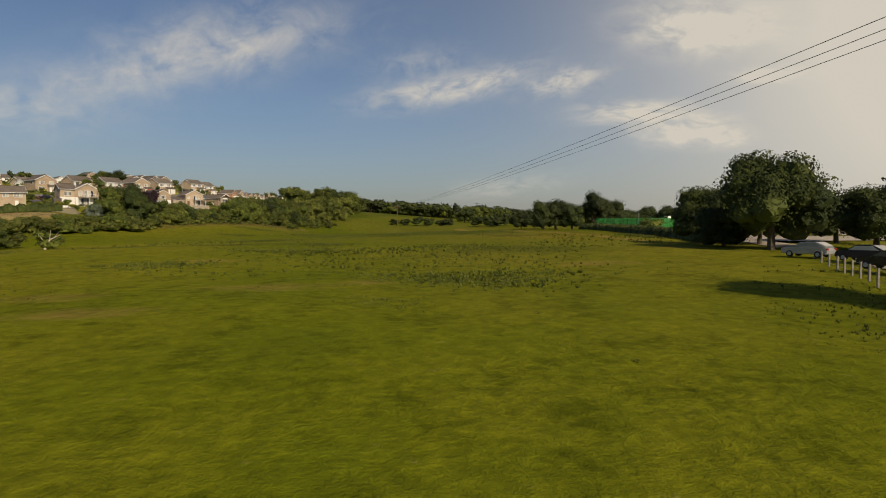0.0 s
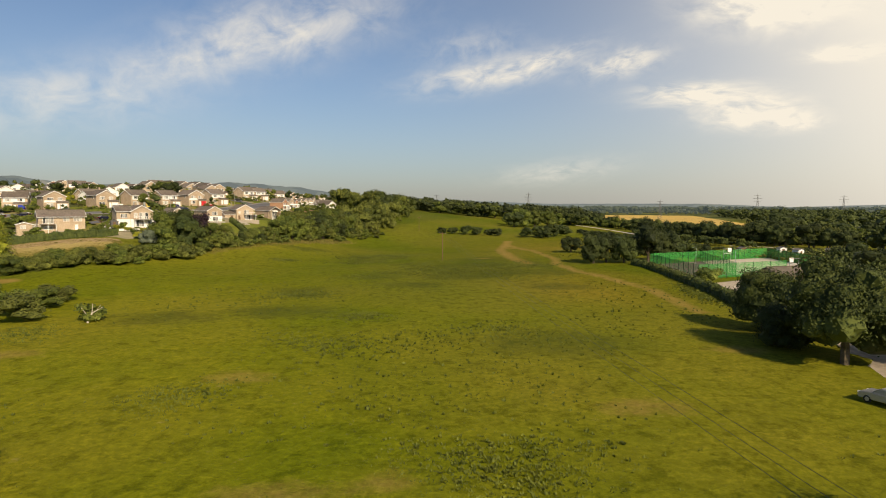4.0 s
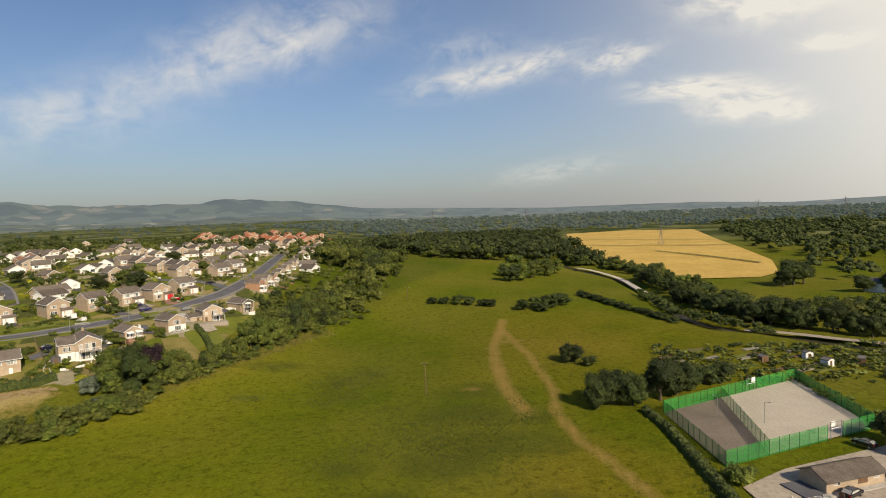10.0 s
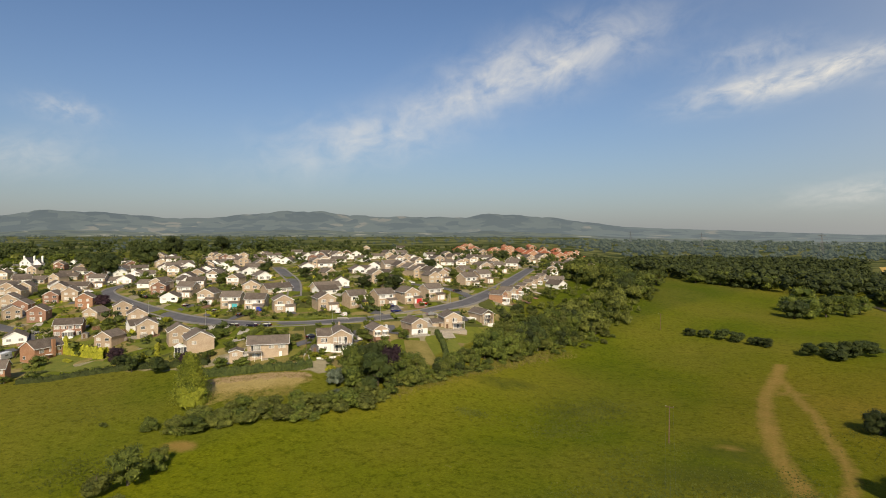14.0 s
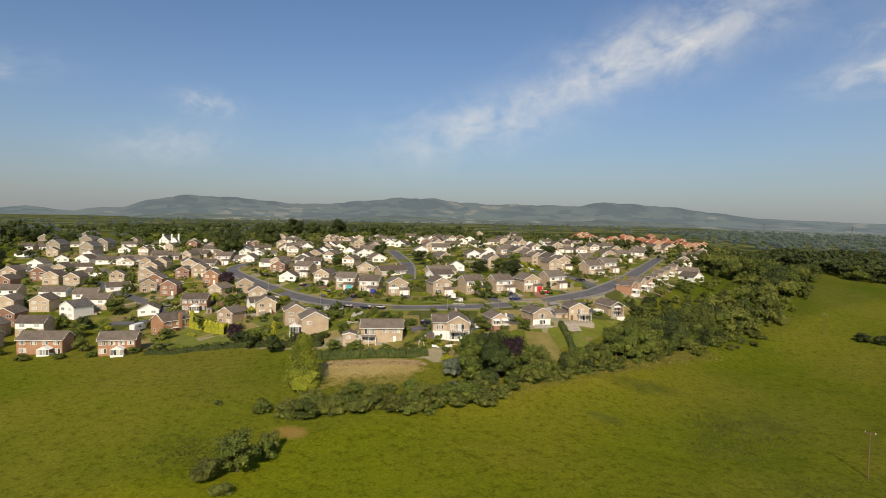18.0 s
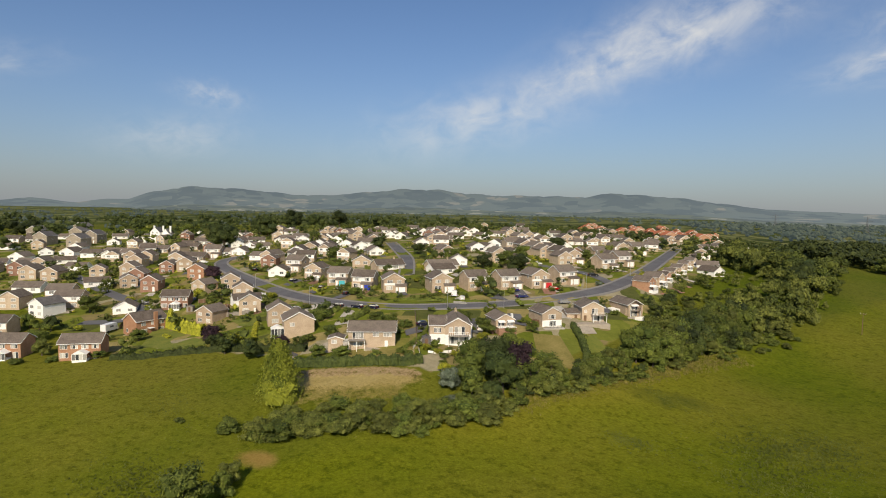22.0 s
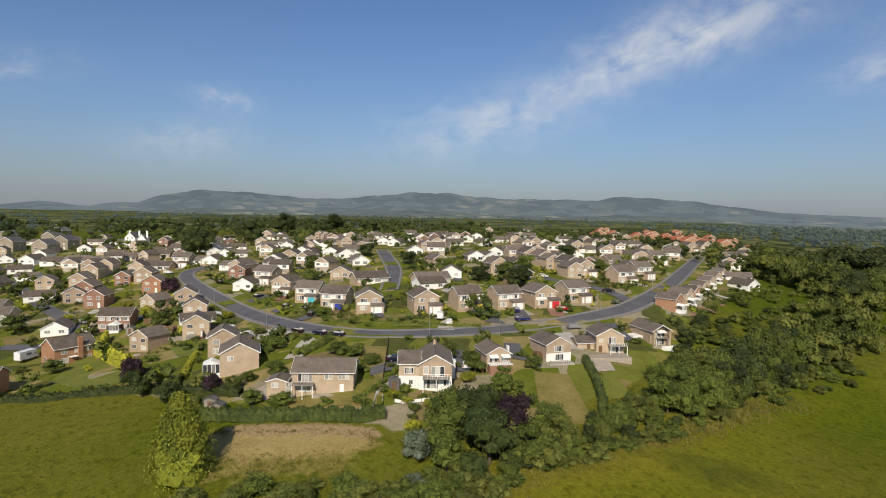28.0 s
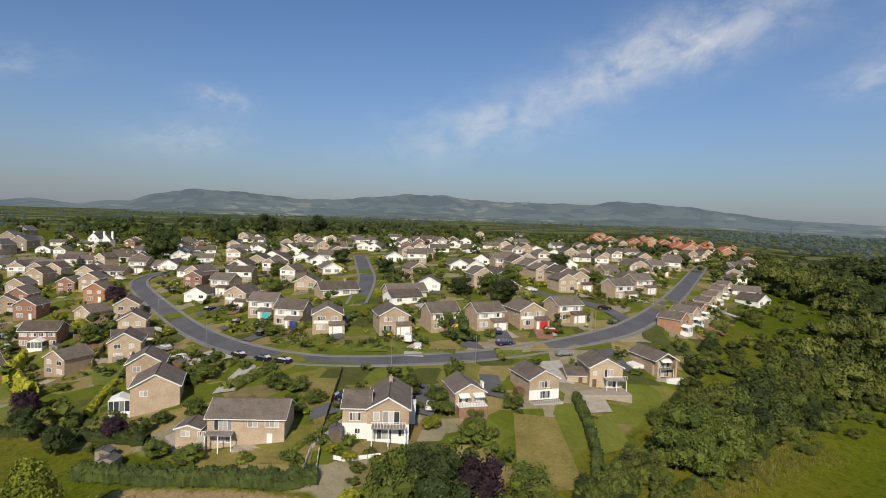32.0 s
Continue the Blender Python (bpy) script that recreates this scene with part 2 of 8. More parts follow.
WATER = surface("river_water", (0.035, 0.033, 0.02), (0.07, 0.06, 0.038), 0.1, 0.45, gloss=0.15)
TYRE = surface("rubber", (0.015, 0.015, 0.015), (0.03, 0.03, 0.03), 3.0, 0.8)
STEEL = surface("galvanised_steel", (0.35, 0.36, 0.37), (0.5, 0.51, 0.52), 3.0, 0.45, metal=0.8)
GREEN_STEEL = surface("green_steel", (0.02, 0.23, 0.045), (0.045, 0.34, 0.075), 2.0, 0.5)
DARK_STEEL = surface("dark_steel", (0.015, 0.03, 0.02), (0.03, 0.05, 0.035), 2.0, 0.6)
PYLON_STEEL = surface("weathered_steel", (0.10, 0.105, 0.11), (0.17, 0.175, 0.18), 3.0, 0.8)
BARK = surface("bark", (0.06, 0.045, 0.03), (0.15, 0.12, 0.085), 4.0, 0.95, bump=0.5)
BARE_WOOD = surface("bleached_wood", (0.38, 0.33, 0.27), (0.55, 0.5, 0.42), 4.0, 0.9)


def glass():
    m = bpy.data.materials.new("window_glass")
    m.use_nodes = True
    b = m.node_tree.nodes["Principled BSDF"]
    b.inputs["Base Color"].default_value, b.inputs["Roughness"].default_value = (0.05, 0.055, 0.06, 1), 0.08
    b.inputs["Specular IOR Level"].default_value = 0.6
    n, l = m.node_tree.nodes, m.node_tree.links
    info, ramp = n.new("ShaderNodeObjectInfo"), n.new("ShaderNodeValToRGB")
    ramp.color_ramp.elements[0].position, ramp.color_ramp.elements[0].color = 0.15, (0.05, 0.055, 0.06, 1)
    ramp.color_ramp.elements[1].position, ramp.color_ramp.elements[1].color = 0.9, (0.56, 0.55, 0.51, 1)
    l.new(info.outputs["Random"], ramp.inputs[0])
    l.new(ramp.outputs[0], b.inputs["Base Color"])
    return m


GLASS = glass()  # pane tone runs at random from dark to pale
LAWN = surface("mown_lawn", (0.085, 0.115, 0.014), (0.17, 0.175, 0.030), 0.25, 0.95, fine=9.0)
DRY_LAWN = surface("dry_lawn", (0.13, 0.115, 0.025), (0.24, 0.195, 0.065), 0.22, 0.95, fine=9.0)


def leaves(name, dark, light, scale=0.35, island=0.7):
    m = surface(name, dark, light, scale, 0.75, island=island, fine=5.0, gloss=0.25)
    n, l = m.node_tree.nodes, m.node_tree.links
    b = n["Principled BSDF"]
    hue = n.new("ShaderNodeHueSaturation")
    info = n.new("ShaderNodeObjectInfo")
    mr = n.new("ShaderNodeMapRange")
    mr.inputs["To Min"].default_value, mr.inputs["To Max"].default_value = 0.7, 1.35
    l.new(info.outputs["Random"], mr.inputs["Value"])
    l.new(mr.outputs[0], hue.inputs["Value"])
    l.new(b.inputs["Base Color"].links[0].from_socket, hue.inputs["Color"])
    l.new(hue.outputs[0], b.inputs["Base Color"])
    return m


LEAF = leaves("leaf_green", (0.036, 0.054, 0.008), (0.138, 0.162, 0.028))
LEAF_DEEP = leaves("leaf_deep", (0.020, 0.032, 0.007), (0.078, 0.098, 0.019))
LEAF_DARK = leaves("leaf_dark", (0.017, 0.028, 0.007), (0.066, 0.084, 0.018))
LEAF_GOLD = leaves("leaf_golden", (0.11, 0.125, 0.010), (0.34, 0.33, 0.032))
LEAF_LIME = leaves("leaf_lime", (0.065, 0.085, 0.008), (0.225, 0.24, 0.025))
LEAF_PURPLE = leaves("leaf_purple", (0.018, 0.010, 0.014), (0.055, 0.028, 0.038))
LEAF_SILVER = leaves("leaf_silver", (0.055, 0.075, 0.045), (0.19, 0.22, 0.16))
LEAF_OLIVE = leaves("leaf_olive", (0.050, 0.062, 0.011), (0.155, 0.168, 0.034))
# Far leaves: haze is painted in as a faint bluish emission.
HAZY_LEAF = leaves("leaf_haze_glow", (0.024, 0.036, 0.02), (0.07, 0.082, 0.04))
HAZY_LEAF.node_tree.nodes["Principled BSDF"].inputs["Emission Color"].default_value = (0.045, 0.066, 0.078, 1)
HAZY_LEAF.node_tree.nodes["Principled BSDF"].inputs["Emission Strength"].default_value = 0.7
GRASS_BLADE = leaves("rush_blades", (0.045, 0.060, 0.008), (0.105, 0.118, 0.015), 0.2, 0.6)
DRY_BLADE = leaves("dry_grass", (0.12, 0.11, 0.025), (0.26, 0.22, 0.06), 0.2)

# ---- ground ----
SPOTS_FIELD = [(0, 0, 0.2), (75, 12.5, 1), (-75, 0, 0.6), (0, 75, 1.5), (-56.2, 82.5, 1.5), (45, 132.5, 2.5), (87.5, 160, 2.8), (-37.5, 146.2, 1.6), (0, 212.5, 1.9), (75, 262.5, 2.5), (6.2, 316.2, 2.8),
               (-57.5, 300, 2.5), (-71.2, 258.8, 2.4), (-81.2, 175, 1.9), (-96.2, 146.2, 2), (-120, 132.5, 0.8), (-162.5, 100, 0), (-225, 122.5, 0.6)]
SPOTS_HILL = [(-225, 161.2, 3.2), (-148.8, 161.2, 6.5), (-121.2, 177.5, 10.2), (-105, 227.5, 11.4), (-96.2, 253.8, 11.8), (-165, 198.8, 14), (-131.2, 246.2, 15.8), (-115, 300, 18.1), (-285, 223.8, 16.2), (-257.5, 311.2, 25),
              (-412.5, 412.5, 26.2), (-137.5, 500, 20), (75, 425, 1.2), (187.5, 362.5, 0.6)]
SPOTS = np.array(SPOTS_FIELD + SPOTS_HILL, float)


def spline(d):
    return np.where(d > 0, d * d * np.log(d + 1e-9), 0) / 1e3


def bend():
    k = len(SPOTS)
    a = np.zeros((k + 3, k + 3))
    a[:k, :k] = spline(np.linalg.norm(SPOTS[:, None, :2] - SPOTS[None, :, :2], axis=2)) + np.eye(k) * 0.15
    a[:k, k], a[:k, k + 1:] = 1, SPOTS[:, :2] / 100
    a[k:, :k] = a[:k, k:].T
    return np.linalg.solve(a, np.r_[SPOTS[:, 2], 0, 0, 0])


BEND = bend()


def smooth(a, b, v):
    u = np.clip((v - a) / (b - a), 0, 1)
    return u * u * (3 - 2 * u)


TERRACE = [(-138.5, 155.5), (-132.5, 159.8), (-126, 163.5), (-119, 168.2), (-112.5, 172), (-109.5, 171), (-112.5, 166), (-117.8, 160.5), (-123.5, 155.6), (-131, 151)]


def near_line(x, y, line):
    """The distance from points to a line of corners."""
    best = np.full(np.shape(x), 1e9)
    for (ax, ay), (bx, by) in zip(line, line[1:]):
        k = np.clip(((x - ax) * (bx - ax) + (y - ay) * (by - ay)) / ((bx - ax) ** 2 + (by - ay) ** 2), 0, 1)
        best = np.minimum(best, np.hypot(x - ax - k * (bx - ax), y - ay - k * (by - ay)))
    return best


def inside(x, y, ring):
    hit = np.zeros(np.shape(x), bool)
    for (ax, ay), (bx, by) in zip(ring, ring[1:] + ring[:1]):
        hit ^= ((ay > y) != (by > y)) & (x < (bx - ax) * (y - ay) / (by - ay + 1e-12) + ax)
    return hit


def within(x, y, ring):
    """Metres inside a ring of corners, less than nothing outside it."""
    return near_line(x, y, ring + ring[:1]) * np.where(inside(x, y, ring), 1, -1)


def heights(x, y):
    """The ground's height, with the flat terrace cut into the slope."""
    x, y = np.asarray(x, float), np.asarray(y, float)
    z = rise(x, y)
    near = np.hypot(x + 124, y - 162) < 30
    if not near.any():
        return z
    (ax, ay), (bx, by) = (-131.5, 150.5), (-111, 167.5)
    k = np.clip(((x - ax) * (bx - ax) + (y - ay) * (by - ay)) / ((bx - ax) ** 2 + (by - ay) ** 2), 0, 1)
    shelf = rise(ax + k * (bx - ax), ay + k * (by - ay)) + 0.5
    return np.where(near, z + (np.minimum(shelf, z) - z) * smooth(-0.3, 1.3, within(x, y, TERRACE)), z)


def rise(x, y):
    """The field, the slope up to the estate, and the plain round them."""
    d = np.hypot(x[..., None] - SPOTS[:, 0], y[..., None] - SPOTS[:, 1])
    near = spline(d) @ BEND[:-3] + BEND[-3] + (x * BEND[-2] + y * BEND[-1]) / 100
    w = smooth(290, 660, np.hypot(x + 112, y - 237))
    return near * (1 - w) + (3 + 19 * smooth(0, 325, -(x + 0.2 * (y - 250)))) * w


def ground_at(x, y):
    return float(heights(np.array([x]), np.array([y]))[0])


WHEAT = [(90, 600), (92, 690), (110, 855), (126, 1026), (240, 1085), (340, 1050), (274, 758), (229, 525), (200, 450), (178, 426), (138, 425), (112, 480)]
PATH_A = [(8.5, 290), (4.2, 243.8), (4.5, 220), (7.1, 188.8), (11.9, 166.2)]
PATH_B = [(8.1, 270), (15.8, 225), (20, 185), (18.8, 167.5), (21.9, 151.2), (25.6, 141.2), (32.5, 122.5), (33.8, 100)]
WOOD_FOOT = [(-90, 178), (-84.5, 193), (-80, 207), (-76.5, 221), (-74, 241), (-70.5, 262), (-66.5, 279), (-60.5, 299), (-54, 322), (-53, 375), (-58, 431.2)]
WOOD_TOP = [(-94, 183), (-90, 199), (-87, 212), (-88, 228), (-90, 246), (-91.5, 262), (-97, 285), (-101, 310), (-104, 345), (-112, 405), (-124, 487.5)]
GARDENS = [(-147.5, 163.8), (-110, 176.2), (-100, 187.5), (-92.5, 218.8), (-90, 243.8), (-87.5, 265), (-100, 293.8), (-105, 375), (-125, 525), (-175, 700), (-325, 875), (-525, 700), (-525, 187.5), (-375, 137.5), (-262.5, 140), (-197.5, 140), (-175, 155)]
CARPARK = [(46.2, 130), (48.1, 115), (51.2, 87.5), (100, 87.5), (105, 152.5), (83.8, 148.8), (56.2, 136.9)]
RIVER = [(56.2, 525), (70, 481.2), (90, 437.5), (90, 366.2), (85, 295), (90, 265), (105, 253.8), (113.8, 241.2), (125, 228.8), (156.2, 210), (225, 187.5)]


def make_ground():
    fine_x, fine_y = np.arange(-328, 178, 1.8), np.arange(-45, 390, 1.8)
    grow = lambda start, step, end: start + np.cumsum(step * 1.09 ** np.arange(1, end))  # noqa: E731
    right, left = grow(fine_x[-1], 1.8, 60), grow(0, 1.8, 60)
    xs = np.r_[(fine_x[0] - left)[::-1], fine_x, right]
    ys = np.r_[(fine_y[0] - left)[::-1], fine_y, grow(fine_y[-1], 1.8, 60)]
    gx, gy = np.meshgrid(xs, ys)
    gz = heights(gx, gy)
    rough = np.sin(gx * 0.31 + 1.3 * np.sin(gy * 0.17)) * np.sin(gy * 0.27 + gx * 0.05) * 0.09 + np.sin(gx * 0.083 + 2) * np.sin(gy * 0.071) * 0.2
    gz = gz + rough * smooth(900, 300, np.hypot(gx, gy - 100))
    gz = gz - 1.8 * smooth(8, 3, near_line(gx, gy, RIVER))
    nx, ny = len(xs), len(ys)
    i = np.arange(nx * ny).reshape(ny, nx)
    faces = np.stack([i[:-1, :-1], i[:-1, 1:], i[1:, 1:], i[1:, :-1]], -1).reshape(-1, 4)
    me = bpy.data.meshes.new("ground")
    me.from_pydata(np.stack([gx, gy, gz], -1).reshape(-1, 3).tolist(), [], faces.tolist())
    me.polygons.foreach_set("use_smooth", [True] * len(me.polygons))

    def layer(name, values):
        at = me.attributes.new(name, "FLOAT", "POINT")
        at.data.foreach_set("value", np.ascontiguousarray(values, dtype=np.float32).ravel())

    path = np.maximum(0.72 * smooth(4.6, 0.3, near_line(gx, gy, PATH_A)), smooth(3.4, 0.2, near_line(gx, gy, PATH_B)) * 0.68)
    path = np.maximum(path, 0.8 * smooth(5, 1, np.hypot((gx + 111) / 1.6, gy - 130)))
    for px, py, pr in ((-17.5, 27.5, 2.8), (-11.2, 37.5, 3.1), (-22.5, 33.8, 2.5), (-5, 40, 2), (30, 75, 3), (15, 55, 3.2), (-22.5, 60, 3), (-52.5, 65, 3.2), (10, 250, 4.4), (-2.5, 187.5, 2.8)):
        path = np.maximum(path, 0.56 * smooth(pr * 1.5, 0, np.hypot((gx - px) / 1.9, gy - py)))
    layer("dirt", path)
    layer("straw", smooth(-1.6, 1.2, within(gx, gy, TERRACE)) + 0.45 * smooth(6, 1, near_line(gx, gy, [(-127, 149), (-119, 155), (-111, 164)])))
    layer("earth", smooth(2.6, 0.6, near_line(gx, gy, [(-136, 158), (-126, 164.2), (-119, 168.9), (-112.5, 172.6)])))
    layer("country", smooth(560, 900, np.hypot(gx + 60, gy - 120)))
    layer("garden", inside(gx, gy, GARDENS))
    dark = np.zeros_like(gx)
    for px, py, pr in ((-68.8, 210, 6.2), (-62.5, 215, 5), (-31.2, 93.8, 7.5), (-25, 137.5, 5), (12.5, 150, 8.8), (-2.5, 168.8, 11.2), (5, 150, 10), (-6.2, 140, 8.8), (0, 185, 10), (-47.5, 87.5, 7.5), (15, 125, 6.2), (10, 77.5, 8.8), (-37.5, 118.8, 5), (-15, 125, 6.2), (30, 222.5, 6.2)):
        dark = np.maximum(dark, smooth(pr * 1.4, pr * 0.3, np.hypot((gx - px) / 1.5, gy - py)))
    # the second term darkens the turf along the foot of the wood
    layer("rushes", np.maximum(dark * 0.85, smooth(9, 0, near_line(gx, gy, WOOD_FOOT)) * 0.5))
    # tint mask: 0 brightens the grass, 1 darkens it and turns it greener
    field_tone = smooth(-60, 10, gx + 0.3 * (gy - 60)) * smooth(-108, -92, gx + 0.3 * (gy - 150)) * (0.35 + 0.65 * smooth(50, 150, gy))
    layer("field_tone", np.maximum(field_tone, 0.6 * smooth(100, 150, gy)))
    layer("dry", np.maximum(smooth(75, 15, np.hypot(gx - 38, (gy - 235) / 1.5)), smooth(26, 6, np.hypot(gx - 24, (gy - 130) / 1.6))))
    layer("coarse", smooth(-100, -112, gx - 0.25 * (gy - 130)))
    ob = new("ground", me)
    me.materials.append(ground_material())
    return tagged(ob, "grassy meadow with worn paths, rushes and rough turf", "ground", kind="structure")


def ground_material():
    m = bpy.data.materials.new("meadow")
    m.use_nodes = True
    n, l = m.node_tree.nodes, m.node_tree.links
    b = n["Principled BSDF"]
    b.inputs["Roughness"].default_value, b.inputs["Specular IOR Level"].default_value = 1.0, 0.03
    co = n.new("ShaderNodeTexCoord")

    def noisy(scale, detail=5, rough=0.55):
        t = n.new("ShaderNodeTexNoise")
        t.inputs["Scale"].default_value, t.inputs["Detail"].default_value, t.inputs["Roughness"].default_value = scale, detail, rough
        l.new(co.outputs["Object"], t.inputs["Vector"])
        return t.outputs["Fac"]

    def ramp(value, a, c):
        r = n.new("ShaderNodeMapRange")
        r.inputs["From Min"].default_value, r.inputs["From Max"].default_value = a, c
        l.new(value, r.inputs["Value"])
        return r.outputs[0]

    def blend(fac, one, two):
        x = n.new("ShaderNodeMix")
        x.data_type = "RGBA"
        l.new(fac, x.inputs[0])
        for k, v in ((6, one), (7, two)):
            if isinstance(v, tuple):
                x.inputs[k].default_value = (*v, 1)
            else:
                l.new(v, x.inputs[k])
        return x.outputs[2]

    def layer(name, grain, spread=0.5, low=0.45, top=0.95):
        a = n.new("ShaderNodeAttribute")
        a.attribute_name = name
        s = n.new("ShaderNodeMath")
        s.operation = "MULTIPLY_ADD"
        l.new(ramp(grain, 0.3, 0.7), s.inputs[0])
        s.inputs[1].default_value = spread
        l.new(a.outputs["Fac"], s.inputs[2])
        return ramp(s.outputs[0], low, top)

    broad, patch, rough, fine = noisy(0.012, 4), noisy(0.05, 7, 0.7), noisy(0.22, 8, 0.8), noisy(1.6, 6, 0.75)
    grass = blend(ramp(patch, 0.3, 0.7), GRASS_A, GRASS_B)
    grass = blend(ramp(broad, 0.4, 0.62), grass, GRASS_C)
    speck = blend(ramp(fine, 0.42, 0.66), (0.70, 0.72, 0.66), blend(ramp(rough, 0.36, 0.64), (0.86, 0.9, 0.84), (1.2, 1.15, 1.1)))
    mul = n.new("ShaderNodeMix")
    mul.data_type, mul.blend_type = "RGBA", "MULTIPLY"
    mul.inputs[0].default_value = 1.0
    l.new(grass, mul.inputs[6])
    l.new(speck, mul.inputs[7])
    col = mul.outputs[2]
    def times(one, two):
        x = n.new("ShaderNodeMix")
        x.data_type, x.blend_type = "RGBA", "MULTIPLY"
        x.inputs[0].default_value = 1.0
        l.new(one, x.inputs[6])
        l.new(two, x.inputs[7])
        return x.outputs[2]

    def plain(name):
        a = n.new("ShaderNodeAttribute")
        a.attribute_name = name
        return a.outputs["Fac"]

    mottle = noisy(0.55, 7, 0.72)
    col = times(col, blend(ramp(mottle, 0.36, 0.5), (0.62, 0.66, 0.6), (1.04, 1.04, 1.04)))
    col = times(col, blend(plain("field_tone"), (1.24, 1.18, 1.0), (0.80, 0.85, 0.88)))
    col = times(col, blend(plain("dry"), (1.0, 1.0, 1.0), (1.24, 1.04, 1.0)))
    col = times(col, blend(plain("coarse"), (1.0, 1.0, 1.0), (0.78, 0.84, 1.05)))
    col = blend(layer("rushes", rough, 0.9, 0.75, 1.75), col, (0.058, 0.070, 0.012))
    turned = n.new("ShaderNodeMapping")
    turned.inputs["Rotation"].default_value = (0, 0, radians(-41))
    turned.inputs["Scale"].default_value = (0.15, 0.10, 0.1)
    l.new(co.outputs["Object"], turned.inputs["Vector"])
    plots = n.new("ShaderNodeTexVoronoi")
    plots.distance, plots.inputs["Scale"].default_value, plots.inputs["Randomness"].default_value = "CHEBYCHEV", 1.0, 0.75
    l.new(turned.outputs[0], plots.inputs["Vector"])
    pick = n.new("ShaderNodeValToRGB")
    pick.color_ramp.interpolation = "CONSTANT"
    cells = ((0.0, (0.115, 0.14, 0.02)), (0.28, (0.18, 0.175, 0.045)), (0.46, (0.085, 0.095, 0.03)), (0.56, (0.26, 0.215, 0.09)), (0.7, (0.2, 0.165, 0.075)), (0.8, (0.14, 0.16, 0.03)), (0.9, (0.28, 0.25, 0.17)))
    for k, (at, shade) in enumerate(cells):
        e = pick.color_ramp.elements[k] if k < 2 else pick.color_ramp.elements.new(at)
        e.position, e.color = at, (*shade, 1)
    sep = n.new("ShaderNodeSeparateColor")
    l.new(plots.outputs["Color"], sep.inputs[0])
    l.new(sep.outputs[0], pick.inputs[0])
    yard = times(pick.outputs[0], blend(ramp(rough, 0.35, 0.65), (0.72, 0.76, 0.7), (1.2, 1.15, 1.15)))
    col = blend(layer("garden", patch, 0.1), col, yard)
    col = blend(layer("dirt", rough, 0.4), col, blend(ramp(fine, 0.3, 0.7), (0.19, 0.128, 0.030), (0.29, 0.20, 0.062)))
    col = blend(layer("straw", mottle, 0.75, 0.62, 1.15), col, times(blend(ramp(patch, 0.35, 0.65), (0.25, 0.19, 0.06), (0.36, 0.28, 0.12)), blend(ramp(fine, 0.3, 0.7), (0.75, 0.78, 0.75), (1.1, 1.1, 1.1))))
    col = blend(layer("earth", mottle, 0.8, 0.75, 1.2), col, blend(ramp(fine, 0.3, 0.7), (0.17, 0.12, 0.055), (0.36, 0.27, 0.16)))
    col = blend(layer("country", rough, 0.0, 0.0, 1.0), col, blend(ramp(noisy(0.009, 5, 0.6), 0.46, 0.56), (0.045, 0.06, 0.018), (0.14, 0.145, 0.055)))
    l.new(col, b.inputs["Base Color"])
    bp = n.new("ShaderNodeBump")
    bp.inputs["Strength"].default_value, bp.inputs["Distance"].default_value = 0.9, 0.25
    l.new(fine, bp.inputs["Height"])
    l.new(bp.outputs[0], b.inputs["Normal"])
    return m


GRASS_A, GRASS_B, GRASS_C = (0.108, 0.138, 0.009), (0.162, 0.174, 0.012), (0.200, 0.180, 0.024)
ground = make_ground()


# ---- mesh helpers ----
def part(name, bm, material, parent=None, label="", flat=True):
    """Links a bmesh as one mesh object under a thing or a part."""
    me = bpy.data.meshes.new(name)
    bm.normal_update()
    bm.to_mesh(me)
    bm.free()
    me.materials.append(material)
    ob = new(name, me)
    ob.parent = parent
    if label:
        ob["label"] = label
    return ob


def raw(name, verts, faces, material, parent=None, label="", even=False):
    me = bpy.data.meshes.new(name)
    me.from_pydata(verts if isinstance(verts, list) else verts.tolist(), [], faces if isinstance(faces, list) else faces.tolist())
    me.materials.append(material)
    if even:
        me.polygons.foreach_set("use_smooth", [True] * len(me.polygons))
    ob = new(name, me)
    ob.parent = parent
    if label:
        ob["label"] = label
    return ob


def box(bm, x0, x1, y0, y1, z0, z1):
    v = [bm.verts.new((x, y, z)) for z in (z0, z1) for x, y in ((x0, y0), (x1, y0), (x1, y1), (x0, y1))]
    for f in ((3, 2, 1, 0), (4, 5, 6, 7), (0, 1, 5, 4), (1, 2, 6, 5), (2, 3, 7, 6), (3, 0, 4, 7)):
        bm.faces.new([v[k] for k in f])
    return bm


def boxed(*sides):
    bm = bmesh.new()
    for s in sides:
        box(bm, *s)
    return bm


def prism(bm, ring, a, b, axis="y"):
    """A ring of (u, z) corners drawn out from a to b along y or x."""
    put = (lambda u, z, w: (u, w, z)) if axis == "y" else (lambda u, z, w: (w, u, z))
    one, two = [bm.verts.new(put(u, z, a)) for u, z in ring], [bm.verts.new(put(u, z, b)) for u, z in ring]
    bm.faces.new(one)
    bm.faces.new(two[::-1])
    for k in range(len(ring)):
        j = (k + 1) % len(ring)
        bm.faces.new((one[k], two[k], two[j], one[j]))
    bmesh.ops.recalc_face_normals(bm, faces=bm.faces)
    return bm


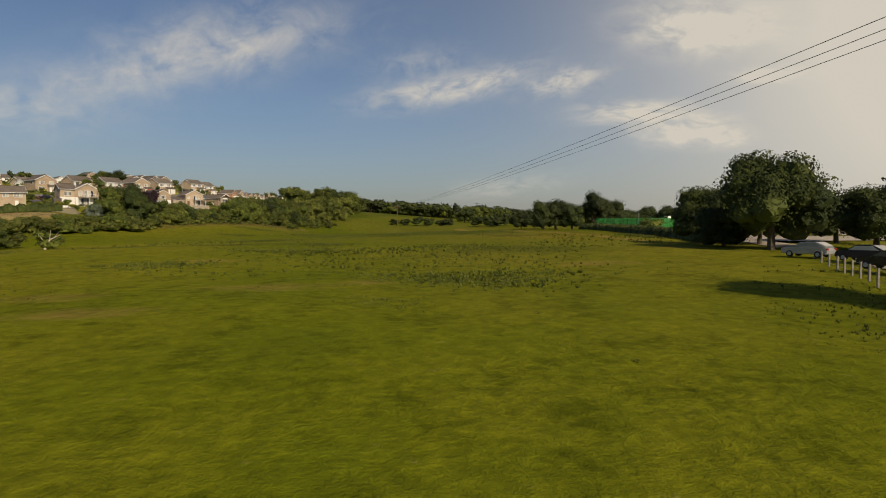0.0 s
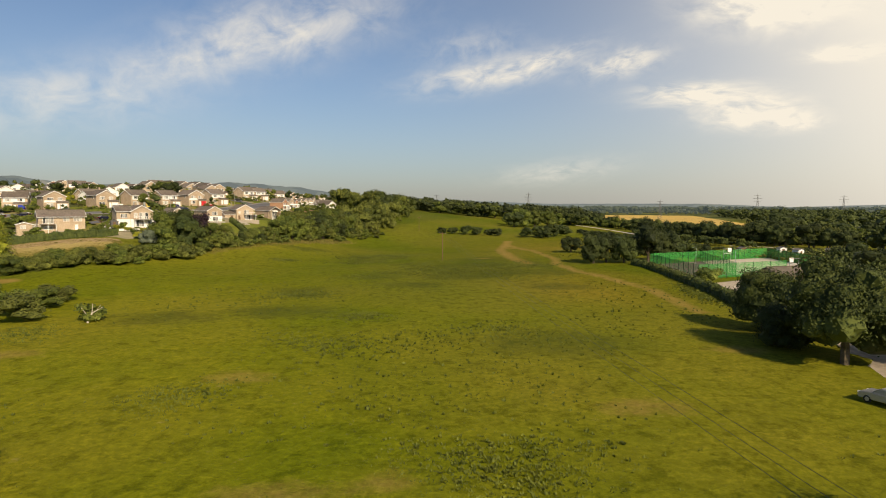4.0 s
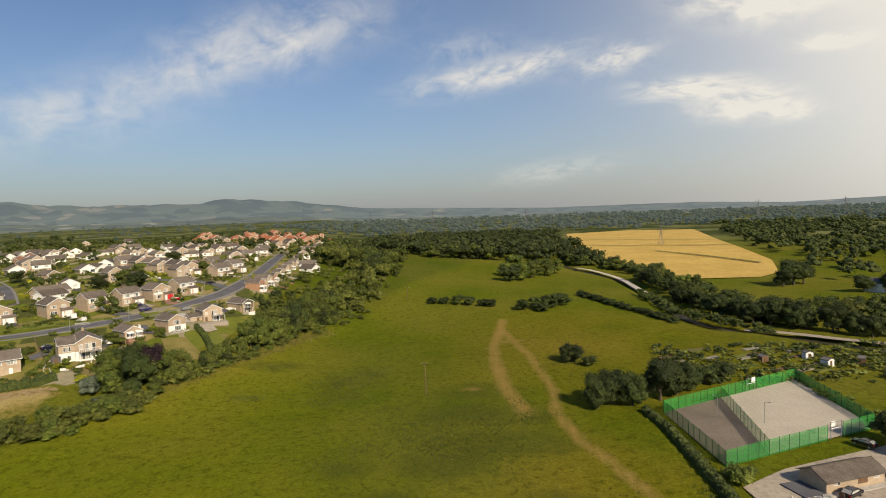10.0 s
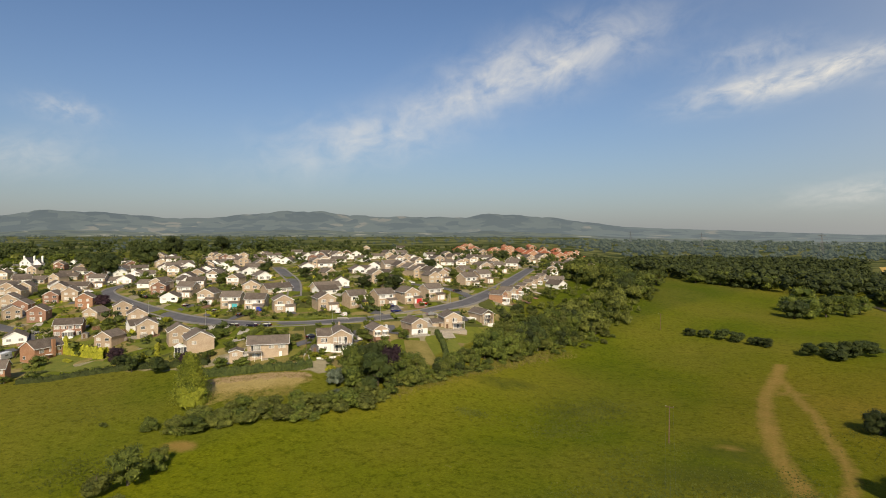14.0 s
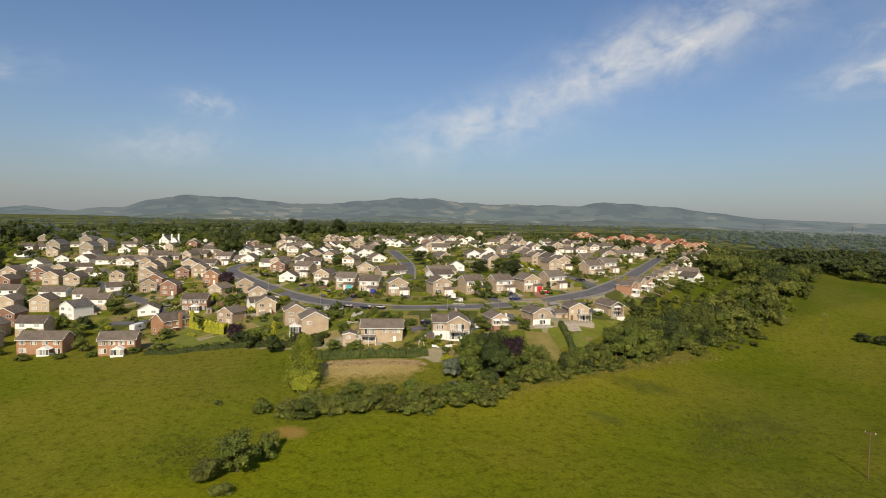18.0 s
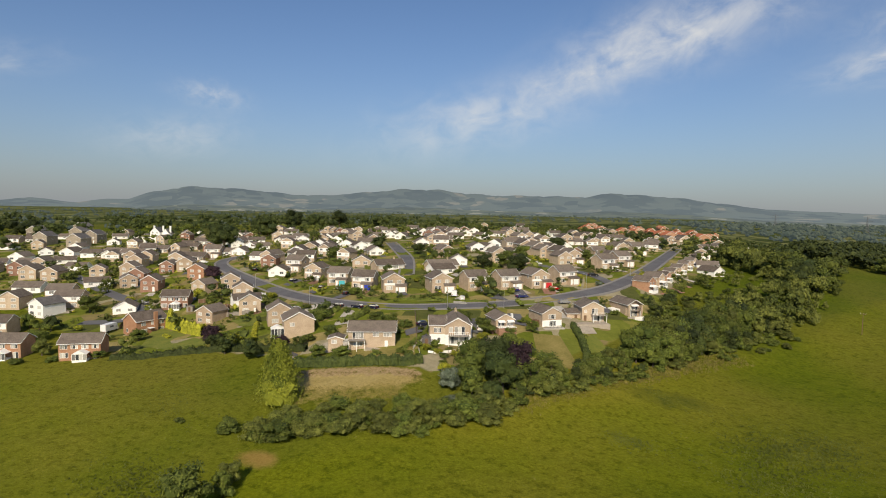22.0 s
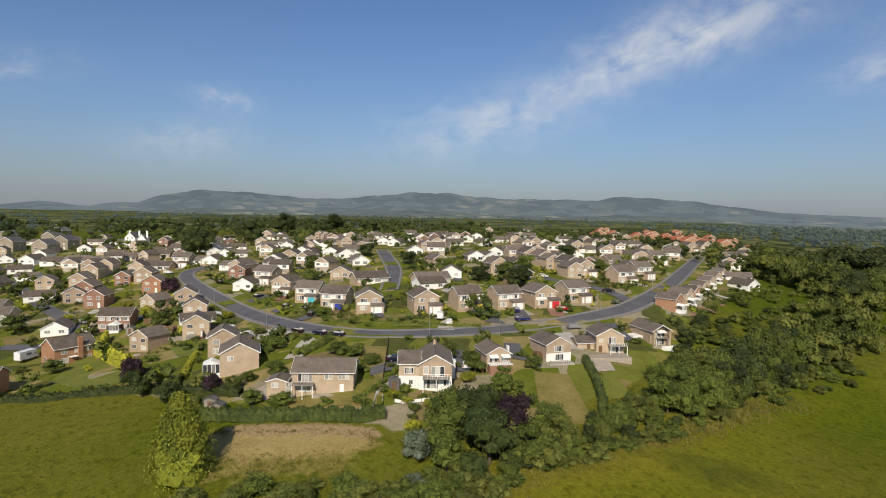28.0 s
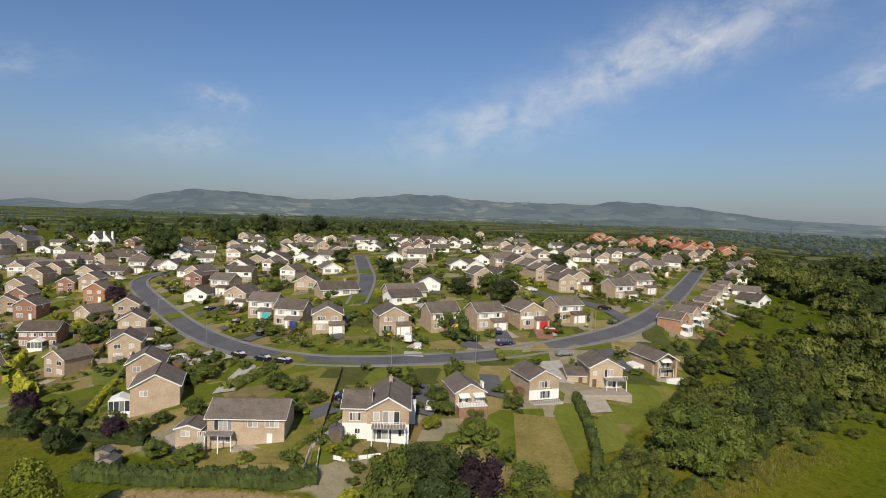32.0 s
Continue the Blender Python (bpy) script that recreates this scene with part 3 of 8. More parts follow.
def tube(bm, a, b, ra, rb, n=8):
    a, b = Vector(a), Vector(b)
    q = (b - a).to_track_quat("Z", "Y")
    rings = [[bm.verts.new(p + q @ Vector((math.cos(2 * math.pi * k / n) * r, math.sin(2 * math.pi * k / n) * r, 0))) for k in range(n)] for p, r in ((a, ra), (b, rb))]
    for k in range(n):
        j = (k + 1) % n
        bm.faces.new((rings[0][k], rings[0][j], rings[1][j], rings[1][k]))
    bm.faces.new(rings[1])
    bm.faces.new(rings[0][::-1])
    return bm


def empty(name, m=None):
    ob = new(name)
    ob.empty_display_size = 0.2
    if m is not None:
        ob.matrix_world = m
    return ob


# ---- trees ----
def ball(level):
    bm = bmesh.new()
    bmesh.ops.create_icosphere(bm, subdivisions=level, radius=1)
    v, f = np.array([p.co[:] for p in bm.verts]), [[p.index for p in q.verts] for q in bm.faces]
    bm.free()
    return v, np.array(f)


BALLS = {k: ball(k) for k in (0, 1, 2, 3)}


def crown(rng, lobes, level, leaf_count, leaf, form="round"):
    """A crown one unit high and about one wide, of lumpy lobes under a skin of leaf clumps, with gaps between them."""
    vs, fs, at = [], [], 0
    spots = []
    sv, sf = BALLS[level]
    for k in range(lobes):
        if form == "cone":
            z = 0.08 + 0.84 * k / max(lobes - 1, 1)
            rr = 0.33 * (1 - z) ** 0.6 + 0.04
            ang = k * 2.4
            c, r = np.array([math.cos(ang) * rr * 0.4, math.sin(ang) * rr * 0.4, z]), np.array([rr, rr, 0.11 + rr * 0.4])
        else:
            z = rng.uniform(0.28, 0.82)
            reach = 0.33 * math.sqrt(max(0.05, 1 - ((z - 0.5) / 0.5) ** 2))
            ang, rad = k * 2.4 + rng.uniform(-0.5, 0.5), reach * rng.uniform(0.45, 1.15)
            c = np.array([math.cos(ang) * rad, math.sin(ang) * rad, z if form == "round" else z * 0.7])
            s = rng.uniform(0.14, 0.25)
            r = np.array([s, s, s * rng.uniform(0.75, 0.95)])
        w = rng.uniform(0, 6, 9)
        lump = 1 + 0.16 * np.sin(sv[:, 0] * 5 + w[0]) * np.sin(sv[:, 1] * 5 + w[1]) + 0.13 * np.sin(sv[:, 2] * 8 + w[2] + sv[:, 0] * 6) + 0.08 * np.sin(sv[:, 1] * 15 + w[3]) * np.sin(sv[:, 0] * 14 + w[4])
        v = c + sv * lump[:, None] * r * (0.72 if level > 1 else 0.80)
        vs.append(v)
        fs += (sf + at).tolist()
        at += len(v)
        spots.append((c, r, w))
    for k in range(leaf_count):
        c, r, w = spots[rng.integers(len(spots))]
        d = rng.normal(size=3)
        d /= np.linalg.norm(d)
        if d[2] < -0.5:
            d[2] *= -1
        p = c + d * r * rng.uniform(0.72, 1.22)
        t = np.cross(d + rng.normal(size=3) * 0.55, rng.normal(size=3))
        t /= np.linalg.norm(t) + 1e-9
        u = np.cross(d + rng.normal(size=3) * 0.35, t)
        u /= np.linalg.norm(u) + 1e-9
        s = leaf * rng.uniform(0.5, 1.25)
        vs.append(np.array([p - t * s, p - u * s * 0.55 + d * s * 0.2, p + t * s, p + u * s * 0.55 + d * s * 0.2]))
        fs.append([at, at + 1, at + 2, at + 3])
        at += 4
    return np.concatenate(vs), fs


def trunk(rng, limbs=5, thick=0.028, low=0.45):
    bm = bmesh.new()
    tube(bm, (0, 0, -0.04), (0.01, 0, low), thick * 1.5, thick, 7)
    tube(bm, (0.01, 0, low), (0.0, 0.01, 0.75), thick, thick * 0.4, 6)
    for k in range(limbs):
        a = k * 2.4 + rng.uniform(-0.4, 0.4)
        z = low * rng.uniform(0.55, 1.1)
        tube(bm, (0, 0, z), (math.cos(a) * 0.26, math.sin(a) * 0.26, z + rng.uniform(0.15, 0.3)), thick * 0.6, thick * 0.2, 5)
    return bm


KINDS = {}


def tree_kind(name, seed, lobes, level, count, leaf, material, form="round", low=0.4):
    rng = np.random.default_rng(seed)
    v, f = crown(rng, lobes, level, count, leaf, form)
    me = bpy.data.meshes.new("crown")
    me.from_pydata(v.tolist(), [], f)
    me.materials.append(material)
    bm = trunk(rng, 5 if form != "cone" else 0, low=low)
    tm = bpy.data.meshes.new("trunk")
    bm.to_mesh(tm)
    bm.free()
    tm.materials.append(BARK)
    KINDS[name] = (me, tm)


for k in range(4):
    tree_kind(f"big{k}", 10 + k, 34, 2, 16000, 0.017, LEAF_DEEP)
    tree_kind(f"dark{k}", 20 + k, 22, 1, 3800, 0.024, LEAF_DARK)
    tree_kind(f"mid{k}", 30 + k, 15, 1, 1700, 0.035, LEAF)
    tree_kind(f"olive{k}", 40 + k, 15, 1, 1700, 0.035, LEAF_OLIVE)
    tree_kind(f"shade{k}", 45 + k, 15, 1, 1700, 0.035, LEAF_DARK)
    tree_kind(f"bush{k}", 50 + k, 11, 1, 1050, 0.045, LEAF, "bush", 0.2)
    tree_kind(f"small{k}", 60 + k, 7, 1, 400, 0.062, LEAF, "bush", 0.2)
tree_kind("conifer0", 70, 26, 1, 9000, 0.021, LEAF_LIME, "cone", 0.1)
tree_kind("conifer1", 71, 20, 1, 2800, 0.034, LEAF_DARK, "cone", 0.1)
tree_kind("purple0", 72, 22, 1, 3600, 0.030, LEAF_PURPLE)
tree_kind("silver0", 73, 16, 1, 2400, 0.034, LEAF_SILVER, "bush", 0.2)
tree_kind("gold0", 74, 12, 1, 1300, 0.042, LEAF_GOLD, "bush", 0.2)


def tree(x, y, high, wide, kind, label, category="tree", group="", turn=None, sink=0.0, name="tree"):
    """A tree or bush: a crown and a trunk under one empty on the ground."""
    me, tm = KINDS[kind]
    lone = "bush" in name
    t = new(name, me) if lone else empty(name)
    t.location = (x, y, ground_at(x, y) - sink)
    t.rotation_euler = (0, 0, turn if turn is not None else random.uniform(0, 6.28))
    t.scale = (wide, wide * random.uniform(0.9, 1.1), high)
    for nm, data in () if lone else (("crown", me), ("trunk", tm)):
        o = new(nm, data)
        o.parent = t
    return tagged(t, label, category, group)

# ---- houses ----
def window(parent, x, z, w, h, y, panes=2, paint=WHITE, turn=0, name="window"):
    """A white-framed window on a wall's face, with each pane a part; the wall looks along -y before the turn."""
    m = Matrix.Rotation(turn, 4, "Z") @ Matrix.Translation((x, y, z))
    bm = boxed((-w / 2, w / 2, -0.05, 0.03, -0.05, h))
    bm.transform(m)
    f = part(name, bm, paint, parent)
    step = (w - 0.07) / panes
    for k in range(panes):
        bm = boxed((-w / 2 + 0.07 + step * k, -w / 2 + step * (k + 1), -0.054, -0.03, 0.04, h - 0.08))
        bm.transform(m)
        part("pane", bm, GLASS, f)
    return f


def far_window(parent, x, z, w, h, y, panes=2, turn=0, name="window"):
    """A window seen only from far off: a white frame with its panes set in, as one part."""
    bm = boxed((-w / 2, w / 2, -0.05, 0.03, -0.05, h))
    for f in bm.faces:
        f.material_index = 0
    step = (w - 0.07) / panes
    for k in range(panes):
        box(bm, -w / 2 + 0.07 + step * k, -w / 2 + step * (k + 1), -0.056, -0.03, 0.04, h - 0.08)
    bm.faces.ensure_lookup_table()
    for f in bm.faces[6:]:
        f.material_index = 1
    bm.transform(Matrix.Rotation(turn, 4, "Z") @ Matrix.Translation((x, y, z)))
    f = part(name, bm, WHITE, parent)
    f.data.materials.append(GLASS)
    return f


def door(parent, x, z, w, h, y, material, turn=0, name="door"):
    m = Matrix.Rotation(turn, 4, "Z") @ Matrix.Translation((x, y, z))
    bm = boxed((-w / 2, w / 2, -0.06, 0.02, 0, h))
    bm.transform(m)
    return part(name, bm, material, parent)


def gable_roof(parent, w, d, z, rise, over=0.35, material=TILE, axis="y", thick=0.16, boards=True, at=(0, 0)):
    """A pitched roof with white barge boards: its ridge runs along the axis."""
    half = (w if axis == "y" else d) / 2 + over
    run = (d if axis == "y" else w) / 2 + over * 0.8
    drop = rise * over / (half - over)
    top = z + rise
    m = Matrix.Translation((at[0], at[1], 0)) @ (Matrix.Identity(4) if axis == "y" else Matrix.Rotation(math.pi / 2, 4, "Z"))
    bm = bmesh.new()
    prism(bm, [(-half, z - drop), (0, top), (half, z - drop), (half, z - drop + thick), (0, top + thick * 1.15), (-half, z - drop + thick)], -run, run)
    bm.transform(m)
    r = part("roof", bm, material, parent)
    if boards != "joined":
        bm = bmesh.new()
        tube(bm, (0, -run, top + thick * 1.1), (0, run, top + thick * 1.1), 0.12, 0.12, 6)
        bm.transform(m)
        part("ridge_tiles", bm, material, r)
    if boards == "joined":
        bm = bmesh.new()
        for s in (-1, 1):
            prism(bm, [(-half, z - drop - 0.1), (0, top - 0.1), (half, z - drop - 0.1), (half, z - drop + thick * 0.9), (0, top + thick), (-half, z - drop + thick * 0.9)], s * (run + 0.005), s * (run + 0.06))
        bm.transform(m)
        part("barge_board", bm, WHITE, r)
    elif boards:
        for s in (-1, 1):
            bm = bmesh.new()
            prism(bm, [(-half, z - drop - 0.1), (0, top - 0.1), (half, z - drop - 0.1), (half, z - drop + thick * 0.9), (0, top + thick), (-half, z - drop + thick * 0.9)], s * (run + 0.005), s * (run + 0.06))
            bm.transform(m)
            part("barge_board", bm, WHITE, r)
        for s in (-1, 1):
            bm = boxed((s * (half + 0.005), s * (half + 0.1), -run, run, z - drop - 0.02, z - drop + 0.12) if s > 0 else (s * (half + 0.1), s * (half + 0.005), -run, run, z - drop - 0.02, z - drop + 0.12))
            bm.transform(m)
            part("gutter", bm, WHITE, r)
    return r


def gable_walls(parent, w, d, z, rise, material, axis="y", base=-2.5, at=(0, 0), name="wall"):
    half, run = (w, d) if axis == "y" else (d, w)
    bm = bmesh.new()
    prism(bm, [(-half / 2, base), (half / 2, base), (half / 2, z), (0, z + rise), (-half / 2, z)], -run / 2, run / 2)
    bm.transform(Matrix.Translation((at[0], at[1], 0)) @ (Matrix.Identity(4) if axis == "y" else Matrix.Rotation(math.pi / 2, 4, "Z")))
    return part(name, bm, material, parent)


def lean_to(parent, x0, x1, y0, y1, z0, z1, material=TILE):
    """A single slope from z1 at the back down to z0 at the front."""
    bm = bmesh.new()
    prism(bm, [(y0 - 0.25, z0), (y1, z1), (y1, z1 + 0.14), (y0 - 0.25, z0 + 0.14)], x0 - 0.15, x1 + 0.15, "x")
    return part("porch_roof", bm, material, parent)


def chimney(parent, x, y, z, material):
    bm = boxed((x - 0.3, x + 0.3, y - 0.3, y + 0.3, z - 1.2, z + 0.7), (x - 0.36, x + 0.36, y - 0.36, y + 0.36, z + 0.7, z + 0.82))
    tube(bm, (x, y, z + 0.82), (x, y, z + 1.15), 0.12, 0.1, 8)
    return part("chimney", bm, material, parent)


def house_gable(wall=BUFF, roof=TILE, w=7.6, d=9.5, eaves=4.9, garage=WHITE, white=False):
    """Two storeys, the gable to the front, with a garage under a lean-to roof."""
    h = empty("house")
    rise = w * 0.27
    gable_walls(h, w, d, eaves, rise, wall)
    gable_roof(h, w, d, eaves, rise, material=roof)
    y = -d / 2
    if white:
        part("boarding", boxed((-w / 2 + 0.3, w / 2 - 0.3, y - 0.06, y + 0.02, 2.5, 3.3)), CLAD, h)
    window(h, -w * 0.2, 3.3, 2.0, 1.15, y, 3)
    window(h, w * 0.24, 3.3, 1.5, 1.15, y, 2)
    window(h, -w * 0.22, 0.9, 2.2, 1.35, y, 3)
    bm = boxed((0.4, w / 2 + 0.6, y - 1.6, y - 0.005, -2.5, 2.35))
    p = part("garage", bm, wall, h)
    lean_to(p, 0.4, w / 2 + 0.6, y - 1.6, y, 2.4, 3.1, roof)
    door(p, w / 4 + 0.75, 0.02, 2.3, 2.05, y - 1.6, garage, name="garage_door")
    door(p, 0.8, 0.02, 0.8, 2.0, y - 1.6, WHITE)
    for s in (-1, 1):
        window(h, s * -d * 0.2, 3.4, 0.9, 1.0, -w / 2, 1, turn=s * math.pi / 2)
        window(h, -w * 0.22 * s, 3.3, 1.6, 1.1, -d / 2, 2, turn=math.pi)
    window(h, 0, 0.8, 2.4, 1.3, -d / 2, 3, turn=math.pi)
    return h


def house_side(wall=BUFF, roof=TILE, w=8.4, d=7.2, eaves=4.9, garage=WHITE, stack=False):
    """Two storeys, the ridge along the street, white boarding, a garage and porch under one lean-to."""
    h = empty("house")
    rise = d * 0.29
    gable_walls(h, w, d, eaves, rise, wall, "x")
    gable_roof(h, w, d, eaves, rise, material=roof, axis="x")
    y = -d / 2
    part("boarding", boxed((-w / 2 + 0.5, w / 2 - 0.9, y - 0.07, y + 0.02, 3.0, 4.75)), CLAD, h)
    window(h, -w * 0.24, 3.35, 1.9, 1.15, y - 0.06, 3)
    window(h, w * 0.2, 3.35, 1.7, 1.15, y - 0.06, 2)
    window(h, -w * 0.26, 0.85, 2.4, 1.4, y, 3)
    p = part("garage", boxed((-0.2, w / 2, y - 2.0, y - 0.005, -2.5, 2.3)), wall, h)
    lean_to(p, -0.2, w / 2, y - 2.0, y, 2.35, 3.05, roof)
    door(p, w / 4 + 0.35, 0.02, 2.3, 2.05, y - 2.0, garage, name="garage_door")
    door(p, 0.35, 0.02, 0.8, 2.0, y - 2.0, WHITE)
    for s in (-1, 1):
        window(h, -w * 0.25 * s, 3.3, 1.8, 1.15, -d / 2, 2, turn=math.pi)
    window(h, w * 0.2, 0.7, 2.6, 1.4, -d / 2, 3, turn=math.pi)
    window(h, 0, 3.4, 0.9, 1.0, -w / 2, 1, turn=math.pi / 2)
    if stack:
        chimney(h, w * 0.3, 0, eaves + rise + 0.2, wall)
    return h


def bungalow_gable(wall=BUFF, roof=TILE, w=8.2, d=11.0, front=RENDER):
    h = empty("bungalow")
    eaves, rise = 2.55, 2.2
    gable_walls(h, w, d, eaves, rise, wall)
    gable_roof(h, w, d, eaves, rise, material=roof, over=0.45)
    y = -d / 2
    bm = bmesh.new()
    prism(bm, [(-w / 2 + 0.3, 0.4), (w / 2 - 0.3, 0.4), (w / 2 - 0.3, 2.5), (0, 2.5 + rise * 0.9), (-w / 2 + 0.3, 2.5)], y - 0.05, y + 0.02)
    part("gable_front", bm, front, h)
    far_window(h, -w * 0.22, 0.8, 2.3, 1.4, y - 0.05, 3)
    far_window(h, w * 0.22, 0.8, 2.0, 1.4, y - 0.05, 2)
    far_window(h, 0, 0.8, 2.4, 1.3, -d / 2, 3, turn=math.pi)
    for s in (-1, 1):
        far_window(h, -d * 0.2 * s, 0.9, 1.4, 1.1, -w / 2, 2, turn=s * math.pi / 2)
    return h


def bungalow_side(wall=BUFF, roof=TILE, w=13.0, d=7.5, front=RENDER):
    h = empty("bungalow")
    eaves, rise = 2.55, 2.1
    gable_walls(h, w, d, eaves, rise, wall, "x")
    gable_roof(h, w, d, eaves, rise, material=roof, axis="x", over=0.45)
    y = -d / 2
    part("front_render", boxed((-w * 0.28, w * 0.3, y - 0.05, y + 0.02, 0.4, 2.45)), front, h)
    for x, ww in ((-w * 0.38, 1.8), (-w * 0.14, 2.4), (w * 0.16, 2.4), (w * 0.39, 1.8)):
        far_window(h, x, 0.85, ww, 1.35, y - 0.05, 3)
    door(h, 0.0, 0.02, 0.85, 2.0, y - 0.05, WHITE)
    far_window(h, 0, 0.85, 1.8, 1.2, -d / 2, 2, turn=math.pi)
    chimney(h, w * 0.22, 0.0, eaves + rise + 0.1, wall)
    return h


def house_plain(wall=RED_BRICK, roof=TILE, w=7.4, d=8.0, eaves=4.9):
    """A plain two-storey house, gable to the front."""
    h = empty("house")
    rise = w * 0.3
    gable_walls(h, w, d, eaves, rise, wall)
    gable_roof(h, w, d, eaves, rise, material=roof)
    for s, t in ((1, 0), (-1, math.pi)):
        far_window(h, -w * 0.22, 3.2, 1.6, 1.15, -d / 2, 2, turn=t)
        far_window(h, w * 0.22, 3.2, 1.2, 1.15, -d / 2, 2, turn=t)
        far_window(h, -w * 0.2, 0.8, 2.0, 1.3, -d / 2, 3, turn=t)
    door(h, w * 0.24, 0.02, 0.9, 2.05, -d / 2, WHITE)
    far_window(h, 0, 3.3, 0.9, 1.0, -w / 2, 1, turn=math.pi / 2)
    return h


def conservatory(parent, x, y, w, d, high=2.3, rise=1.0, base=0.6):
    c = part("conservatory", boxed((x - w / 2, x + w / 2, y - d, y - 0.01, -1.0, base)), RENDER, parent)
    step = w / 4
    for k in range(4):
        part("pane", boxed((x - w / 2 + step * k + 0.05, x - w / 2 + step * (k + 1) - 0.05, y - d + 0.02, y - d + 0.06, base, high)), GLASS, c)
    for k in range(5):
        xx = x - w / 2 + step * k
        part("mullion", boxed((xx - 0.05, xx + 0.05, y - d, y - d + 0.1, base, high)), WHITE, c)
    bm = bmesh.new()
    prism(bm, [(x - w / 2 - 0.1, high), (x + w / 2 + 0.1, high), (x, high + rise)], y - d - 0.1, y - 0.01)
    part("conservatory_roof", bm, CLAD, c)
    return c


def house_row(wall=BUFF):
    """A gabled house of the row above the wood, with a conservatory and a low wing on the garden side."""
    h = house_plain(wall, w=7.4, d=9.0)
    conservatory(h, -1.4, -4.5, 3.6, 3.0, 2.3, 0.9)
    part("wing", boxed((1.6, 3.6, -6.1, -4.51, -2.5, 2.4)), RENDER, h, "white low wing")
    return h


MODELS = {}


HOMES = []


def put_house(kind, x, y, turn, build, label, group, lift=0.0, size=1.0, **how):
    """Builds a kind of house once and copies it after that. turn: degrees of its front from -y, anticlockwise."""
    r = 4.0
    low = min(ground_at(x + dx, y + dy) for dx in (-r, 0, r) for dy in (-r, 0, r))
    z = 0.5 * (low + ground_at(x, y)) + lift
    m = pose(x, y, z, 0, 0, turn) @ Matrix.Scale(size, 4)
    HOMES.append((x, y, turn))
    if kind not in MODELS:
        MODELS[kind] = build(**how)
        ob = MODELS[kind]
        ob.matrix_world = m
    else:
        ob = copy_thing(MODELS[kind], m)
    return tagged(ob, label, "house" if "bungalow" not in ob.name else "bungalow", group)

def house_far(wall=BUFF, roof=TILE, w=8.0, d=9.0, eaves=4.9, front=None, axis="y"):
    h = empty("house" if eaves > 3 else "bungalow")
    rise = (w if axis == "y" else d) * 0.28
    gable_walls(h, w, d, eaves, rise, wall, axis)
    gable_roof(h, w, d, eaves, rise, material=roof, axis=axis, boards="joined")
    if front:
        part("front_render", boxed((-w / 2 + 0.2, w / 2 - 0.2, -d / 2 - 0.04, -d / 2 + 0.02, 0.3 if eaves < 3 else 2.6, eaves - 0.15)), front, h)
    for x in (-w * 0.25, w * 0.25):
        far_window(h, x, eaves - 1.65, 1.9, 1.2, -d / 2 - 0.04, 2)
        if eaves > 3:
            far_window(h, x, 0.8, 2.0, 1.3, -d / 2, 2)
    return h


# ---- roads ----
def ribbon(name, line, half, lift, material, label, category, step=3.0, kerb=False, kind="structure"):
    """A road, path or water strip laid over the ground along a smoothed line."""
    pts = [Vector((x, y)) for x, y in line]
    for _ in range(3):
        pts = [pts[0]] + [p for a, b in zip(pts, pts[1:]) for p in (a.lerp(b, 0.25), a.lerp(b, 0.75))] + [pts[-1]]
    vs, fs = [], []
    lanes = (-1, -0.5, 0, 0.5, 1)
    for k, p in enumerate(pts):
        t = (pts[min(k + 1, len(pts) - 1)] - pts[max(k - 1, 0)]).normalized()
        nrm = Vector((-t.y, t.x))
        for s in lanes:
            q = p + nrm * half * s
            vs.append((q.x, q.y, ground_at(q.x, q.y) + lift - 0.04 * s * s))
    for k in range(len(pts) - 1):
        for j in range(len(lanes) - 1):
            a = k * len(lanes) + j
            fs.append((a, a + 1, a + 1 + len(lanes), a + len(lanes)))
    ob = raw(name, vs, fs, material, even=True)
    tagged(ob, label, category, kind=kind)
    if kerb:
        for side in (-1, 1):
            kv, kf = [], []
            for k, p in enumerate(pts):
                t = (pts[min(k + 1, len(pts) - 1)] - pts[max(k - 1, 0)]).normalized()
                nrm = Vector((-t.y, t.x)) * side
                for off, up in ((half, -0.3), (half, 0.1), (half + 0.18, 0.12), (half + 0.95, 0.13), (half + 1.0, -0.3)):
                    q = p + nrm * off
                    kv.append((q.x, q.y, ground_at(q.x, q.y) + lift + up))
            for k in range(len(pts) - 1):
                for j in range(4):
                    a = k * 5 + j
                    kf.append((a, a + 5, a + 6, a + 1) if side > 0 else (a, a + 1, a + 6, a + 5))
            tagged(raw("pavement", kv, kf, PAVE), "pale grey pavement with a raised kerb beside the road", "pavement", kind="structure")
    return ob


ROAD = [(-161.2, 487.5), (-140, 406.2), (-123.8, 340), (-117.5, 306.2), (-116.2, 285), (-118.8, 268.8), (-122.5, 253.8), (-130, 235), (-138.8, 218.8), (-148.8, 207.5), (-160, 202.5), (-173.8, 201.2), (-190, 202.5), (-213.8, 206.2), (-245, 212.5), (-272.5, 217.5), (-293.8, 222.5), (-308.8, 231.2), (-311.2, 243.8), (-305, 262.5)]
ribbon("road", ROAD, 2.6, 0.16, ASPHALT, "grey asphalt estate road curving between the houses", "road", kerb=True)
ribbon("road", [(-116.2, 290), (-126.2, 297.5), (-140, 300), (-160, 297.5)], 2.6, 0.2, ASPHALT, "grey asphalt side street", "road")
ribbon("road", [(-187.5, 246.2), (-202.5, 262.5), (-217.5, 277.5), (-240, 295), (-277.5, 325)], 2.6, 0.16, ASPHALT, "grey asphalt cul-de-sac between bungalows", "road", kerb=True)
